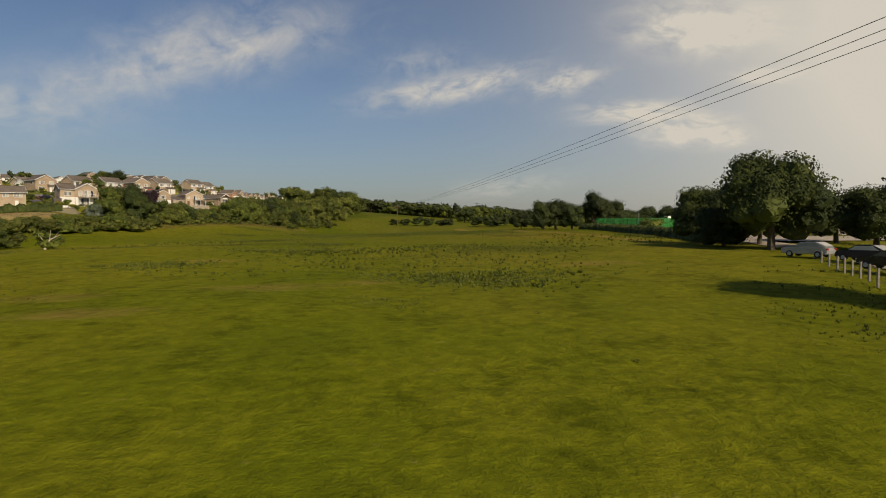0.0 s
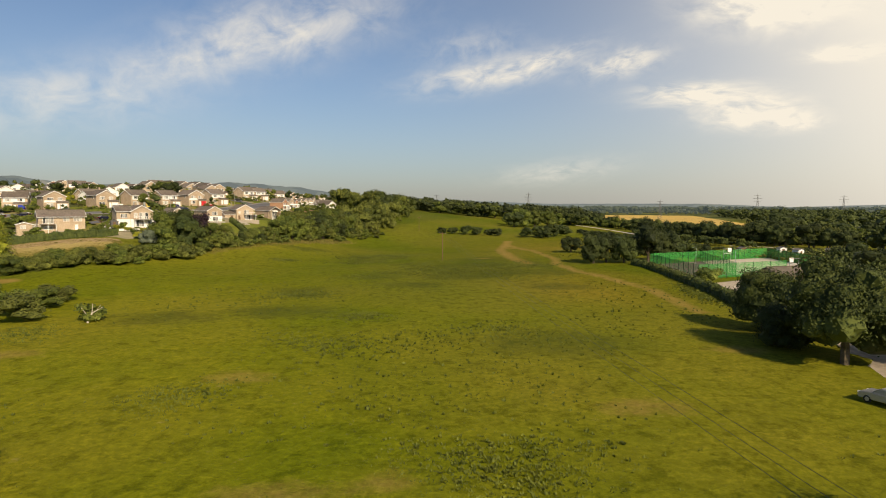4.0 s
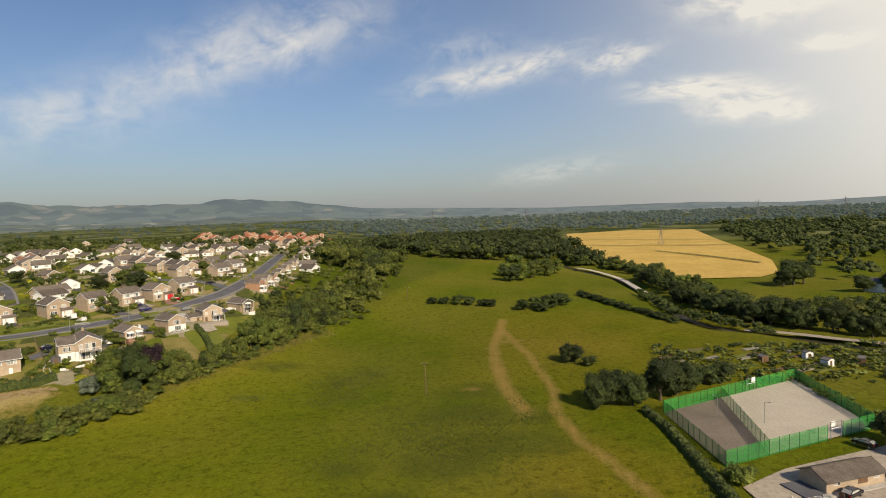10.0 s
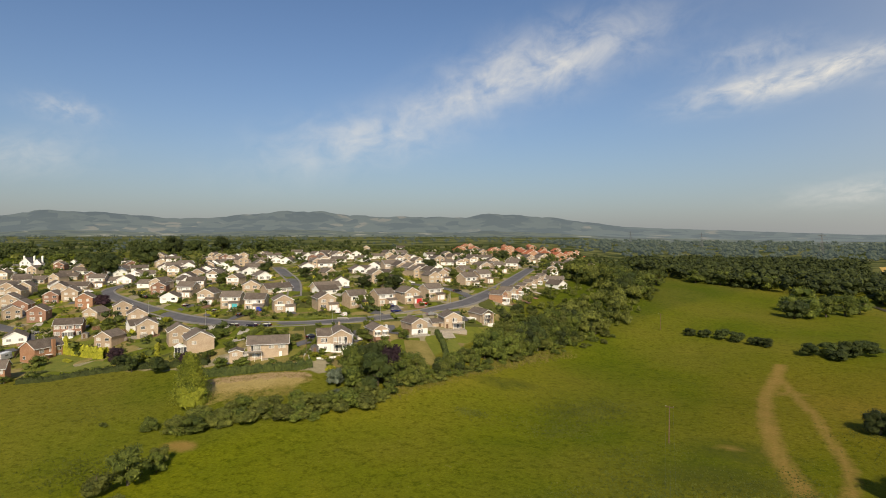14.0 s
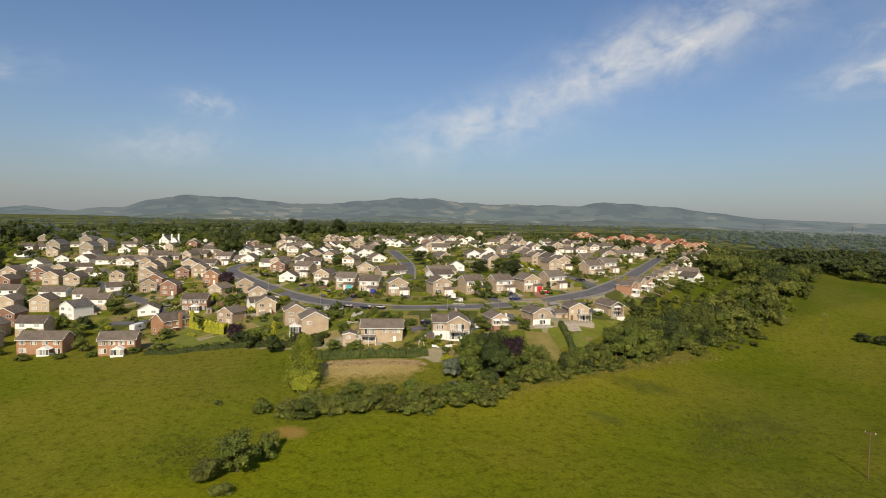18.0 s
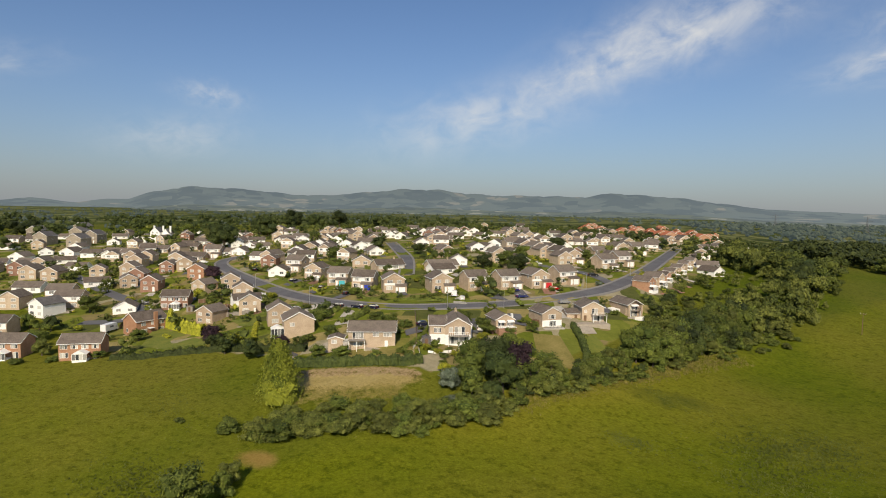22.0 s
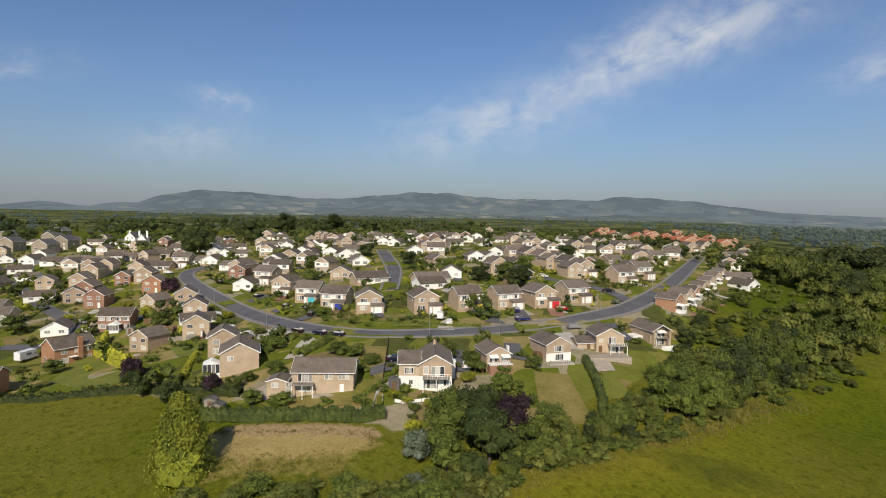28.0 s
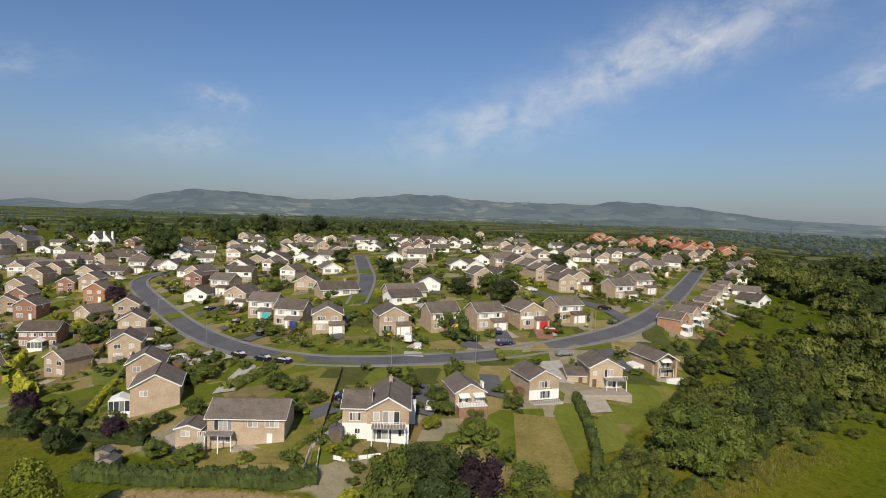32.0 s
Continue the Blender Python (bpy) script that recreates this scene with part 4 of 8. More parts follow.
ribbon("road", [(-256.2, 147.5), (-245, 157.5), (-253.8, 171.2), (-280, 170), (-312.5, 170), (-362.5, 175)], 2.5, 0.16, ASPHALT, "grey asphalt cul-de-sac by the houses", "road")

# ---- estate: x, y, turn, kind ----
HOUSE_KINDS = {
    "g": (house_gable, "buff brick house with a gable front and garage", {}),
    "gw": (house_gable, "buff brick house with a gable front and white boarding", {"white": True}),
    "s": (house_side, "buff brick house with white boarding and a white garage door", {}),
    "sy": (house_side, "buff brick house with a yellow garage door", {"garage": YELLOW_DOOR}),
    "sb": (house_side, "buff brick house with a blue garage door", {"garage": BLUE_DOOR}),
    "st": (house_side, "buff brick house with a teal garage door", {"garage": TEAL_DOOR}),
    "sr": (house_gable, "buff brick house with a red garage door", {"garage": RED_DOOR, "white": True}),
    "p": (house_plain, "buff brick house with a plain gable", {"wall": BUFF}),
    "o": (house_plain, "orange brick house with a plain gable", {"wall": ORANGE}),
    "oc": (house_row, "orange brick house with a white conservatory", {"wall": ORANGE}),
    "pc": (house_row, "buff brick house with a white conservatory", {"wall": BUFF}),
    "r": (house_plain, "red brick house with a plain gable", {"wall": RED_BRICK}),
    "b": (bungalow_gable, "bungalow with a white gable front", {}),
    "bb": (bungalow_gable, "buff brick bungalow with a gable front", {"front": BUFF}),
    "l": (bungalow_side, "long bungalow with a white front", {}),
    "t": (house_plain, "brick house with a red tiled roof", {"wall": ORANGE, "roof": RED_TILE, "w": 9.0, "d": 10.0}),
    "v": (house_plain, "old stone house with a steep slate roof", {"wall": STONE, "roof": SLATE, "w": 9.0, "d": 12.0, "eaves": 6.0}),
}


def street(rows, group, size=1.0):
    for x, y, turn, kind in rows:
        build, label, how = HOUSE_KINDS[kind]
        put_house(kind, x, y, turn, build, label, group, size=size, **how)


street([(-172.5, 223.8, 52, "gw"), (-158.8, 233.8, 58, "g"), (-151.2, 245, 66, "sy"), (-143.8, 255, 66, "s"), (-137.5, 265, 62, "sr"), (-132.5, 277.5, 66, "s"),
        (-186.2, 222.5, 32, "sb"), (-203.8, 225, 32, "st"), (-223.8, 228.8, 28, "gw"), (-248.8, 236.2, 24, "s"), (-275, 240, 20, "gw")], "houses along the estate road")
street([(-181, 181, 60, "p"), (-208.5, 187, 60, "p"), (-230, 197, 60, "p"), (-250, 203, 60, "p"), (-282.5, 205, 48, "o"), (-303.8, 210, 48, "p"), (-323.8, 215, 48, "p"), (-281.2, 183.8, 46, "r"), (-301.2, 186.2, 46, "r"), (-320, 190, 46, "p"),
        (-338.8, 201.2, 40, "p"), (-347.5, 210, 44, "p"), (-328.8, 226.2, 40, "l"), (-327.5, 237.5, 40, "s")], "houses on the lower streets")
street([(-226.2, 256.2, 46, "bb"), (-205, 252.5, 70, "l"), (-182.5, 262.5, 66, "l"), (-175, 292.5, 60, "p"), (-157.5, 282.5, 62, "g"), (-242.5, 278.8, 62, "b"), (-282.5, 295, 40, "b"), (-287.5, 285, 40, "bb"), (-295, 278.8, 40, "bb"), (-287.5, 265, 40, "b"),
        (-276.2, 306.2, 40, "l"), (-247.5, 320, 50, "b"), (-250, 340, 50, "l"), (-206.2, 317.5, 50, "b"), (-195, 333.8, 56, "s"), (-185, 330, 56, "g"), (-318.8, 248.8, 40, "b"), (-336.2, 266.2, 40, "b"), (-351.2, 300, 40, "b")], "bungalows round the cul-de-sac")
street([(-332.5, 290, 40, "b"), (-338.8, 306.2, 40, "b"), (-333.8, 317.5, 40, "bb"), (-327.5, 330, 40, "l"), (-312.5, 341.2, 40, "l"), (-308.8, 355, 44, "b"), (-296.2, 367.5, 44, "b"), (-288.8, 378.8, 44, "b"), (-283.8, 388.8, 44, "b"), (-285, 407.5, 44, "b"),
        (-390, 207.5, 40, "b"), (-382.5, 216.2, 40, "l"), (-385, 232.5, 40, "l"), (-377.5, 247.5, 40, "l"), (-440, 355, 40, "g"), (-445, 370, 40, "b"), (-375, 281.2, 40, "b"), (-397.5, 268.8, 40, "l")], "bungalows at the top of the estate")
street([(-135, 318.8, 66, "s"), (-137.5, 341.2, 66, "s"), (-188.8, 335, 62, "gw"), (-176.2, 327.5, 62, "gw"), (-167.5, 326.2, 62, "gw"), (-158.8, 321.2, 62, "gw"), (-151.2, 316.2, 62, "gw"), (-203.8, 406.2, 50, "g"), (-230, 466.2, 50, "g"), (-162.5, 372.5, 60, "l"), (-160, 388.8, 60, "g"),
        (-156.2, 403.8, 60, "s"), (-167.5, 457.5, 60, "s"), (-181.2, 522.5, 60, "g"), (-190, 581.2, 60, "g"), (-200, 437.5, 50, "bb"), (-218.8, 431.2, 50, "l"), (-237.5, 425, 50, "b"), (-257.5, 440, 50, "s"), (-212.5, 500, 50, "l")], "houses up the hill street")
street([(-109.5, 302, 84, "oc"), (-110.5, 315, 84, "pc"), (-112, 329, 84, "oc"), (-114, 344, 82, "pc"), (-116.5, 360, 82, "pc"), (-119.5, 378, 82, "pc"), (-123, 398, 80, "pc"), (-127.5, 421, 80, "pc"), (-132.5, 447, 80, "pc"), (-138.5, 475, 80, "pc"), (-145, 507, 80, "pc"), (-151, 540, 80, "pc")], "row of houses above the wood", 0.78)
street([(-431.2, 905, 41, "t"), (-393.8, 958.8, 41, "t"), (-395, 1075, 41, "t"), (-340, 1000, 41, "t"), (-327.5, 1037.5, 41, "t"), (-218.8, 671.2, 41, "t"), (-291.2, 1025, 41, "t"), (-200, 625, 41, "t"), (-237.5, 750, 41, "t"), (-256.2, 700, 41, "t"), (-268.8, 800, 41, "t"), (-225, 850, 41, "t"),
        (-300, 750, 41, "g"), (-318.8, 700, 41, "g"), (-287.5, 650, 41, "s"), (-262.5, 600, 41, "g"), (-250, 550, 41, "gw"), (-337.5, 625, 41, "b"), (-356.2, 587.5, 41, "s"), (-375, 550, 41, "g")], "houses on the skyline")


# ---- the nearest houses ----
def rail(parent, x0, x1, y, z, posts=8, high=1.0, material=WHITE, name="balustrade"):
    top = part(name, boxed((x0, x1, y - 0.04, y + 0.04, z + high - 0.07, z + high)), material, parent)
    for k in range(posts + 1):
        x = x0 + (x1 - x0) * k / posts
        part("baluster", boxed((x - 0.03, x + 0.03, y - 0.03, y + 0.03, z, z + high - 0.07)), material, top)
    return top


def balcony(parent, x0, x1, y, deep, z, posts=2, rails=WHITE, deck=GREY_TIMBER):
    b = part("balcony", boxed((x0, x1, y - deep, y - 0.005, z - 0.16, z)), deck, parent)
    rail(b, x0, x1, y - deep + 0.05, z, max(4, int((x1 - x0) * 2)), material=rails)
    for k in range(posts + 1):
        x = x0 + 0.1 + (x1 - x0 - 0.2) * k / posts
        part("post", boxed((x - 0.08, x + 0.08, y - deep + 0.02, y - deep + 0.18, -2.0, z - 0.16)), WHITE, b)
    return b


def awning(parent, x, z, w, y, deep=1.5):
    bm = bmesh.new()
    prism(bm, [(y - 0.01, z), (y - deep, z - 0.55), (y - deep, z - 0.75), (y - deep + 0.03, z - 0.75), (y - deep + 0.03, z - 0.6), (y - 0.01, z - 0.06)], x - w / 2, x + w / 2, "x")
    return part("awning", bm, CLAD, parent, "white canvas awning")


def place(ob, x, y, turn, label, lift=0.0, z=None, category="house", size=1.0):
    ob.matrix_world = pose(x, y, (ground_at(x, y) if z is None else z) + lift, 0, 0, turn) @ Matrix.Scale(size, 4)
    return tagged(ob, label, category)


def white_house():
    h = empty("house")
    gable_walls(h, 6.8, 12.5, 5.1, 1.9, BUFF, at=(2.0, 6.25), name="wall")
    gable_walls(h, 4.2, 7.5, 5.1, 1.7, BUFF, axis="x", at=(-3.4, 4.2), name="wing_wall")
    gable_roof(h, 6.8, 12.5, 5.1, 1.9, at=(2.0, 6.25))
    gable_roof(h, 4.4, 7.5, 5.1, 1.75, axis="x", at=(-3.3, 4.2))
    part("render_panel", boxed((-5.52, -1.4, 0.41, 0.5, -1.5, 2.55)), RENDER, h, "white rendered lower wall")
    part("render_panel", boxed((-1.38, 5.42, -0.05, 0.1, -1.5, 2.55)), RENDER, h, "white rendered lower wall")
    window(h, -3.4, 3.0, 1.9, 1.35, 0.4, 4)
    window(h, -3.0, 0.8, 0.9, 0.9, 0.4, 2)
    window(h, 2.5, 2.6, 2.8, 2.1, 0.0, 3, name="patio_door")
    window(h, 0.1, 3.1, 1.1, 1.5, 0.0, 1)
    window(h, 1.0, 0.1, 3.2, 2.1, -0.05, 4, name="patio_door")
    window(h, 4.3, 0.6, 1.2, 1.5, -0.05, 2)
    balcony(h, -0.6, 4.9, 0.0, 2.0, 2.55, 2)
    part("store", boxed((5.42, 6.5, 6.5, 8.5, -2.0, 3.9), (5.4, 6.6, 6.4, 8.6, 3.9, 4.05)), CLAD, h, "white boarded lean-to")
    chimney(h, 2.0, 9.0, 7.2, BUFF)
    return h


place(white_house(), -117.0, 191.0, 44, "buff brick house with a white rendered lower storey and balcony", 0.2)


def long_house():
    h = empty("house")
    w, d = 13.6, 8.4
    gable_walls(h, w, d, 5.0, 2.1, BUFF, axis="x", at=(0, d / 2))
    gable_roof(h, w, d, 5.0, 2.1, axis="x", at=(0, d / 2), over=0.5)
    window(h, -4.0, 2.7, 3.2, 1.95, 0, 4, name="patio_door")
    window(h, 1.2, 3.35, 1.8, 1.25, 0, 2)
    window(h, 4.6, 3.35, 2.5, 1.25, 0, 3)
    door(h, 4.2, 0.15, 0.95, 2.05, 0, WHITE)
    window(h, -4.0, 0.5, 2.6, 1.2, 0, 3)
    b = balcony(h, -6.6, -1.9, 0.0, 2.2, 2.55, 2, GREY_TIMBER)
    part("patio", boxed((-1.8, 7.4, -2.4, -0.01, -1.2, 0.12)), PAVING, h, "pale paved patio")
    gable_walls(h, 4.4, 5.0, 2.4, 0.7, BUFF, axis="y", at=(-10.6, 3.6), name="annexe")
    gable_roof(h, 4.4, 5.0, 2.4, 0.7, axis="y", at=(-10.6, 3.6), over=0.25)
    window(h, -11.0, 1.0, 1.6, 1.1, 1.1, 2)
    part("terrace", boxed((-8.3, -6.9, -0.5, 5.5, -2.0, 1.6)), CONCRETE, h, "raised concrete terrace")
    rail(h, -8.3, -6.9, -0.4, 1.6, 4)
    return h


place(long_house(), -131.3, 176.0, 44, "long buff brick house with a balcony and brown tiled roof", 0.0, size=0.9)


def awning_house():
    h = empty("house")
    gable_walls(h, 7.4, 11, 5.0, 2.0, BUFF, at=(0, 5.5))
    gable_roof(h, 7.4, 11, 5.0, 2.0, at=(0, 5.5))
    part("brick_base", boxed((-3.4, 3.4, -2.6, -0.01, -3.0, 2.3)), RED_BRICK, h, "red brick base under the terrace")
    part("coping", boxed((-3.5, 3.5, -2.7, 0.0, 2.31, 2.42)), WHITE, h)
    rail(h, -3.4, 3.4, -2.5, 2.42, 10, 0.9, GREY_TIMBER)
    window(h, -1.7, 2.6, 2.4, 2.0, 0, 3, name="patio_door")
    window(h, 1.8, 2.6, 2.4, 2.0, 0, 3, name="patio_door")
    awning(h, -1.7, 4.8, 2.6, 0)
    awning(h, 1.9, 4.8, 2.6, 0)
    part("chimney", boxed((3.75, 4.3, 3.0, 4.4, -2, 6.4)), CLAD, h, "white boarded stack")
    part("side_wall", boxed((-5.4, -4.9, -1.0, 6.0, -3.0, 2.4)), RED_BRICK, h, "red brick garden wall")
    return h


place(awning_house(), -113.2, 211.0, 56, "buff brick house with white awnings above a brick terrace", 0.0, size=0.78)


def half_white_house():
    h = empty("house")
    gable_walls(h, 7.8, 10.5, 5.1, 2.0, BUFF, at=(0, 5.25))
    gable_roof(h, 7.8, 10.5, 5.1, 2.0, at=(0, 5.25))
    part("render_panel", boxed((-3.92, 3.92, -0.06, 0.05, 0.1, 2.55)), RENDER, h, "white rendered lower wall")
    window(h, 0.0, 3.0, 2.9, 1.6, 0, 4)
    window(h, 0.2, 0.5, 2.6, 1.75, -0.06, 4, name="patio_door")
    part("terrace", boxed((-4.2, 3.9, -2.4, -0.07, -3.0, 0.05)), CONCRETE, h, "concrete terrace")
    rail(h, -4.1, 3.8, -2.3, 0.05, 14, 0.9, DARK_STEEL, "railing")
    part("side_shed", boxed((-5.9, -4.1, 2.0, 4.6, -2.5, 2.3)), TIMBER, h, "orange-brown timber shed")
    return h


place(half_white_house(), -107.5, 227.4, 60, "buff brick house with a white rendered lower storey", 0.0, size=0.84)


def veranda_house():
    h = empty("house")
    gable_walls(h, 8.2, 10, 5.1, 2.1, BUFF, at=(0.6, 5.0))
    gable_roof(h, 8.2, 10, 5.1, 2.1, at=(0.6, 5.0))
    gable_walls(h, 5.0, 6.5, 2.6, 1.2, BUFF, axis="x", at=(-6.0, 5.0), name="annexe")
    gable_roof(h, 5.0, 6.5, 2.6, 1.25, axis="x", at=(-6.0, 5.0))
    window(h, 1.2, 2.7, 2.2, 2.0, 0, 3, name="patio_door")
    window(h, -2.2, 3.2, 0.9, 1.0, 0, 1)
    window(h, 2.2, 0.2, 3.4, 2.1, 0, 4, name="patio_door")
    door(h, -2.3, 0.1, 1.0, 2.1, 0, TIMBER)
    door(h, -5.2, 0.1, 1.0, 2.1, 1.75, TIMBER)
    balcony(h, -0.2, 4.8, 0.0, 2.6, 2.6, 2)
    part("patio", boxed((-8.0, 5.0, -5.5, -0.01, -3.0, 0.04)), PAVING, h, "pale paved patio")
    return h


place(veranda_house(), -102.5, 243.2, 46, "buff brick house with a white veranda and paved patio", 0.0, size=0.88)


def tall_awning_house():
    h = empty("house")
    gable_walls(h, 7.4, 12, 5.2, 2.0, BUFF, at=(0, 6.0))
    gable_roof(h, 7.4, 13.5, 5.2, 2.0, at=(0, 5.3))
    window(h, 0.2, 2.7, 3.4, 2.0, 0, 4, name="patio_door")
    window(h, 0.2, 0.1, 3.4, 2.1, 0, 4, name="patio_door")
    awning(h, 0.2, 5.2, 3.4, 0)
    balcony(h, -2.2, 2.6, 0.0, 1.5, 2.6, 1, DARK_STEEL)
    for x in (-2.9, 3.2):
        part("pier", boxed((x - 0.3, x + 0.3, -1.6, -0.01, -2.5, 5.0)), BUFF, h)
    part("terrace", boxed((-4.6, 5.2, -3.4, -1.62, -3.0, 0.1)), PAVING, h, "paved terrace")
    part("planter", boxed((-1.5, 5.4, -3.9, -3.42, -2.5, 0.5)), CLAD, h, "white planter wall")
    part("side_block", boxed((-7.4, -3.75, 4.0, 10, -2.5, 2.6)), RENDER, h, "low white side building")
    return h


place(tall_awning_house(), -97.4, 263.4, 58, "buff brick house with an awning over a recessed balcony", 0.0, size=0.8)


def gable_conservatory_house():
    h = empty("house")
    gable_walls(h, 8.6, 9.5, 5.0, 2.3, BUFF, at=(0, 4.75))
    gable_roof(h, 8.6, 9.5, 5.0, 2.3, at=(0, 4.75))
    c = conservatory(h, -6.1, 3.4, 3.6, 3.4, 2.6, 0.9)
    window(h, -2.0, 3.2, 1.4, 1.1, 0, 2)
    return h


place(gable_conservatory_house(), -160.0, 173.8, 60, "buff brick gabled house with a white conservatory", -0.3)


def pink_house(stack=True):
    h = empty("house")
    gable_walls(h, 8.0, 11, 5.0, 2.4, ORANGE, at=(0, 5.5))
    gable_roof(h, 8.0, 11, 5.0, 2.4, at=(0, 5.5))
    window(h, -1.6, 0.8, 1.2, 1.3, 0, 2)
    for y in (2.5, 6.0, 9.0):
        window(h, y, 3.2, 1.6, 1.15, -4.0, 2, turn=math.pi / 2)
    for y in (2.5, 8.6):
        window(h, y, 0.6, 2.2, 1.5, -4.0, 3, turn=math.pi / 2)
    part("chimney", boxed((4.01, 4.7, 6.0, 7.2, -2.0, 7.6)), ORANGE, h)
    part("porch", boxed((4.01, 5.6, 3.6, 5.6, 2.3, 2.42)), CLAD, h, "white flat porch roof")
    return h


place(pink_house(), -226.0, 152.6, 8, "orange-pink brick house with a side chimney stack", 0.0)


def broad_house(wide=12.5, wall=ORANGE, glasshouse=2.5):
    h = empty("house")
    gable_walls(h, wide, 7.6, 5.0, 2.0, wall, axis="x", at=(0, 3.8))
    gable_roof(h, wide, 7.6, 5.0, 2.0, axis="x", at=(0, 3.8), over=0.45)
    for k in range(4):
        x = -wide / 2 + wide * (k + 0.5) / 4
        window(h, x, 3.3, 1.9, 1.15, 0, 3)
    window(h, -wide * 0.37, 0.7, 2.2, 1.5, 0, 3)
    conservatory(h, glasshouse, 0.0, 3.8, 3.0, 2.3, 1.0)
    window(h, wide * 0.4, 0.2, 1.6, 2.0, 0, 2, name="patio_door")
    return h


place(broad_house(14.0), -228.5, 116.0, 46, "orange brick house with a white conservatory porch", 0.0)
place(broad_house(12.0, BUFF, 2.0), -249.0, 102.0, 46, "buff brick house with a white conservatory porch", 0.0)
place(broad_house(11.0, ORANGE, 0.8), -207.5, 131.5, 54, "orange brick house with a gabled sun room", 0.0)
place(broad_house(10.0, RED_BRICK, 0.6), -244.0, 176.0, 50, "red brick house with a gabled conservatory", 0.0)


def villa():
    """The old white house with steep gables among the far trees."""
    h = empty("house")
    gable_walls(h, 9, 14, 9.5, 4.5, RENDER, at=(0, 0))
    gable_roof(h, 9, 14, 9.5, 4.5, 0.35, SLATE, at=(0, 0))
    gable_walls(h, 7, 8, 8.5, 4.0, RENDER, at=(8, 1), name="wing_wall")
    gable_roof(h, 7, 8, 8.5, 4.0, 0.35, SLATE, at=(8, 1))
    gable_walls(h, 8, 7, 4.5, 3.0, RENDER, axis="x", at=(-8.5, 0), name="lower_wing")
    gable_roof(h, 8, 7, 4.5, 3.0, 0.35, SLATE, axis="x", at=(-8.5, 0))
    for x, y in ((-2, -7), (2, -7), (8, -3)):
        for z in (1.2, 4.8, 8.2):
            if y == -7 or z < 8:
                window(h, x, z, 1.4, 1.9, y, 2)
    for x in (-4.2, 4.2, 11.0):
        part("chimney", boxed((x - 0.7, x + 0.7, 1, 2.2, 6, 15.5)), RENDER, h)
    return h


old_villa = place(villa(), -455, 262, 42, "tall white rendered villa with steep gables and chimneys", 0.0)
old_villa.matrix_world = old_villa.matrix_world @ Matrix.Scale(0.76, 4)
for x, y in ((-505, 205), (-530, 235), (-490, 232), (-560, 215), (-585, 255), (-470, 215)):
    put_house("v", x, y, 40, house_plain, "old stone house with a steep slate roof", "old stone houses", wall=STONE, roof=SLATE, w=10.0, d=12.0, eaves=6.5)


def church_tower():
    """The square stone tower beyond the trees, with corner buttresses, louvred openings and battlements."""
    h = empty("church_tower")
    part("tower_wall", boxed((-5, 5, -5, 5, -3, 23)), STONE, h)
    for x in (-5, 5):
        for y in (-5, 5):
            part("buttress", boxed((x - 0.9, x + 0.9, y - 0.9, y + 0.9, -3, 20.5)), STONE, h)
    for x in (-4, -1.35, 1.35, 4):
        part("battlement", boxed((x - 0.8, x + 0.8, -5.2, -4.4, 23, 24.4)), STONE, h)
        part("battlement", boxed((x - 0.8, x + 0.8, 4.4, 5.2, 23, 24.4)), STONE, h)
    part("louvre", boxed((-1.2, 1.2, -5.08, -4.9, 14, 18.5)), DARK_STEEL, h)
    gable_walls(h, 11, 16, 6, 5, STONE, at=(0, -13.2), name="nave_wall")
    gable_roof(h, 11, 16, 6, 5, 0.3, SLATE, at=(0, -13.2), boards=False)
    return h


place(church_tower(), -600, 184, 50, "square grey stone church tower among dark trees", category="church")

# ---- sports court ----
def fence_run(parent, a, b, high=3.2, bays=None, name="fence_side"):
    """One side of the court: mesh panels between posts. The mesh is built of real wires, close-set uprights."""
    a, b = Vector(a), Vector(b)
    run = b - a
    n = bays or max(2, round(run.length / 2.5))
    za, zb = ground_at(*a), ground_at(*b)
    side = empty(name)
    side.parent = parent
    t = run.normalized()
    nrm = Vector((-t.y, t.x))
    for k in range(n + 1):
        p = a + run * k / n
        z = za + (zb - za) * k / n
        bm = bmesh.new()
        tube(bm, (p.x, p.y, z - 0.3), (p.x, p.y, z + high + 0.1), 0.06, 0.06, 6)
        part("post", bm, DARK_STEEL, side)
    for k in range(n):
        p, q = a + run * (k + 0.03) / n, a + run * (k + 0.97) / n
        z0, z1 = za + (zb - za) * k / n, za + (zb - za) * (k + 1) / n
        vs, fs = [], []

        def slat(p0, p1, thick):
            i = len(vs)
            for c, s in ((p0, -1), (p0, 1), (p1, 1), (p1, -1)):
                vs.append((c[0] + thick[0] * s, c[1] + thick[1] * s, c[2] + thick[2] * s))
            fs.append((i, i + 1, i + 2, i + 3))

        m = 22
        for j in range(m + 1):
            c = p.lerp(q, j / m)
            z = z0 + (z1 - z0) * j / m
            slat((c.x, c.y, z + 0.05), (c.x, c.y, z + high), (t.x * 0.028, t.y * 0.028, 0))
        for j in range(9):
            zz = 0.1 + (high - 0.15) * j / 8
            slat((p.x, p.y, z0 + zz), (q.x, q.y, z1 + zz), (0, 0, 0.024))
        raw("mesh_panel", vs, fs, GREEN_STEEL, side)
    return side


court = empty("sports_court_fence")
tagged(court, "tall green steel mesh fence round two sports courts", "fence")
C1, C2, C3, C4 = (43.0, 165.6), (46.4, 137.9), (83.2, 156.1), (83.9, 190.2)
M1, M2 = (59.5, 175.5), (56.2, 142.8)
fence_run(court, C1, C2)
fence_run(court, C2, M2)
fence_run(court, M2, (70.5, 149.8))
fence_run(court, (74.5, 151.8), C3)
fence_run(court, C3, C4)
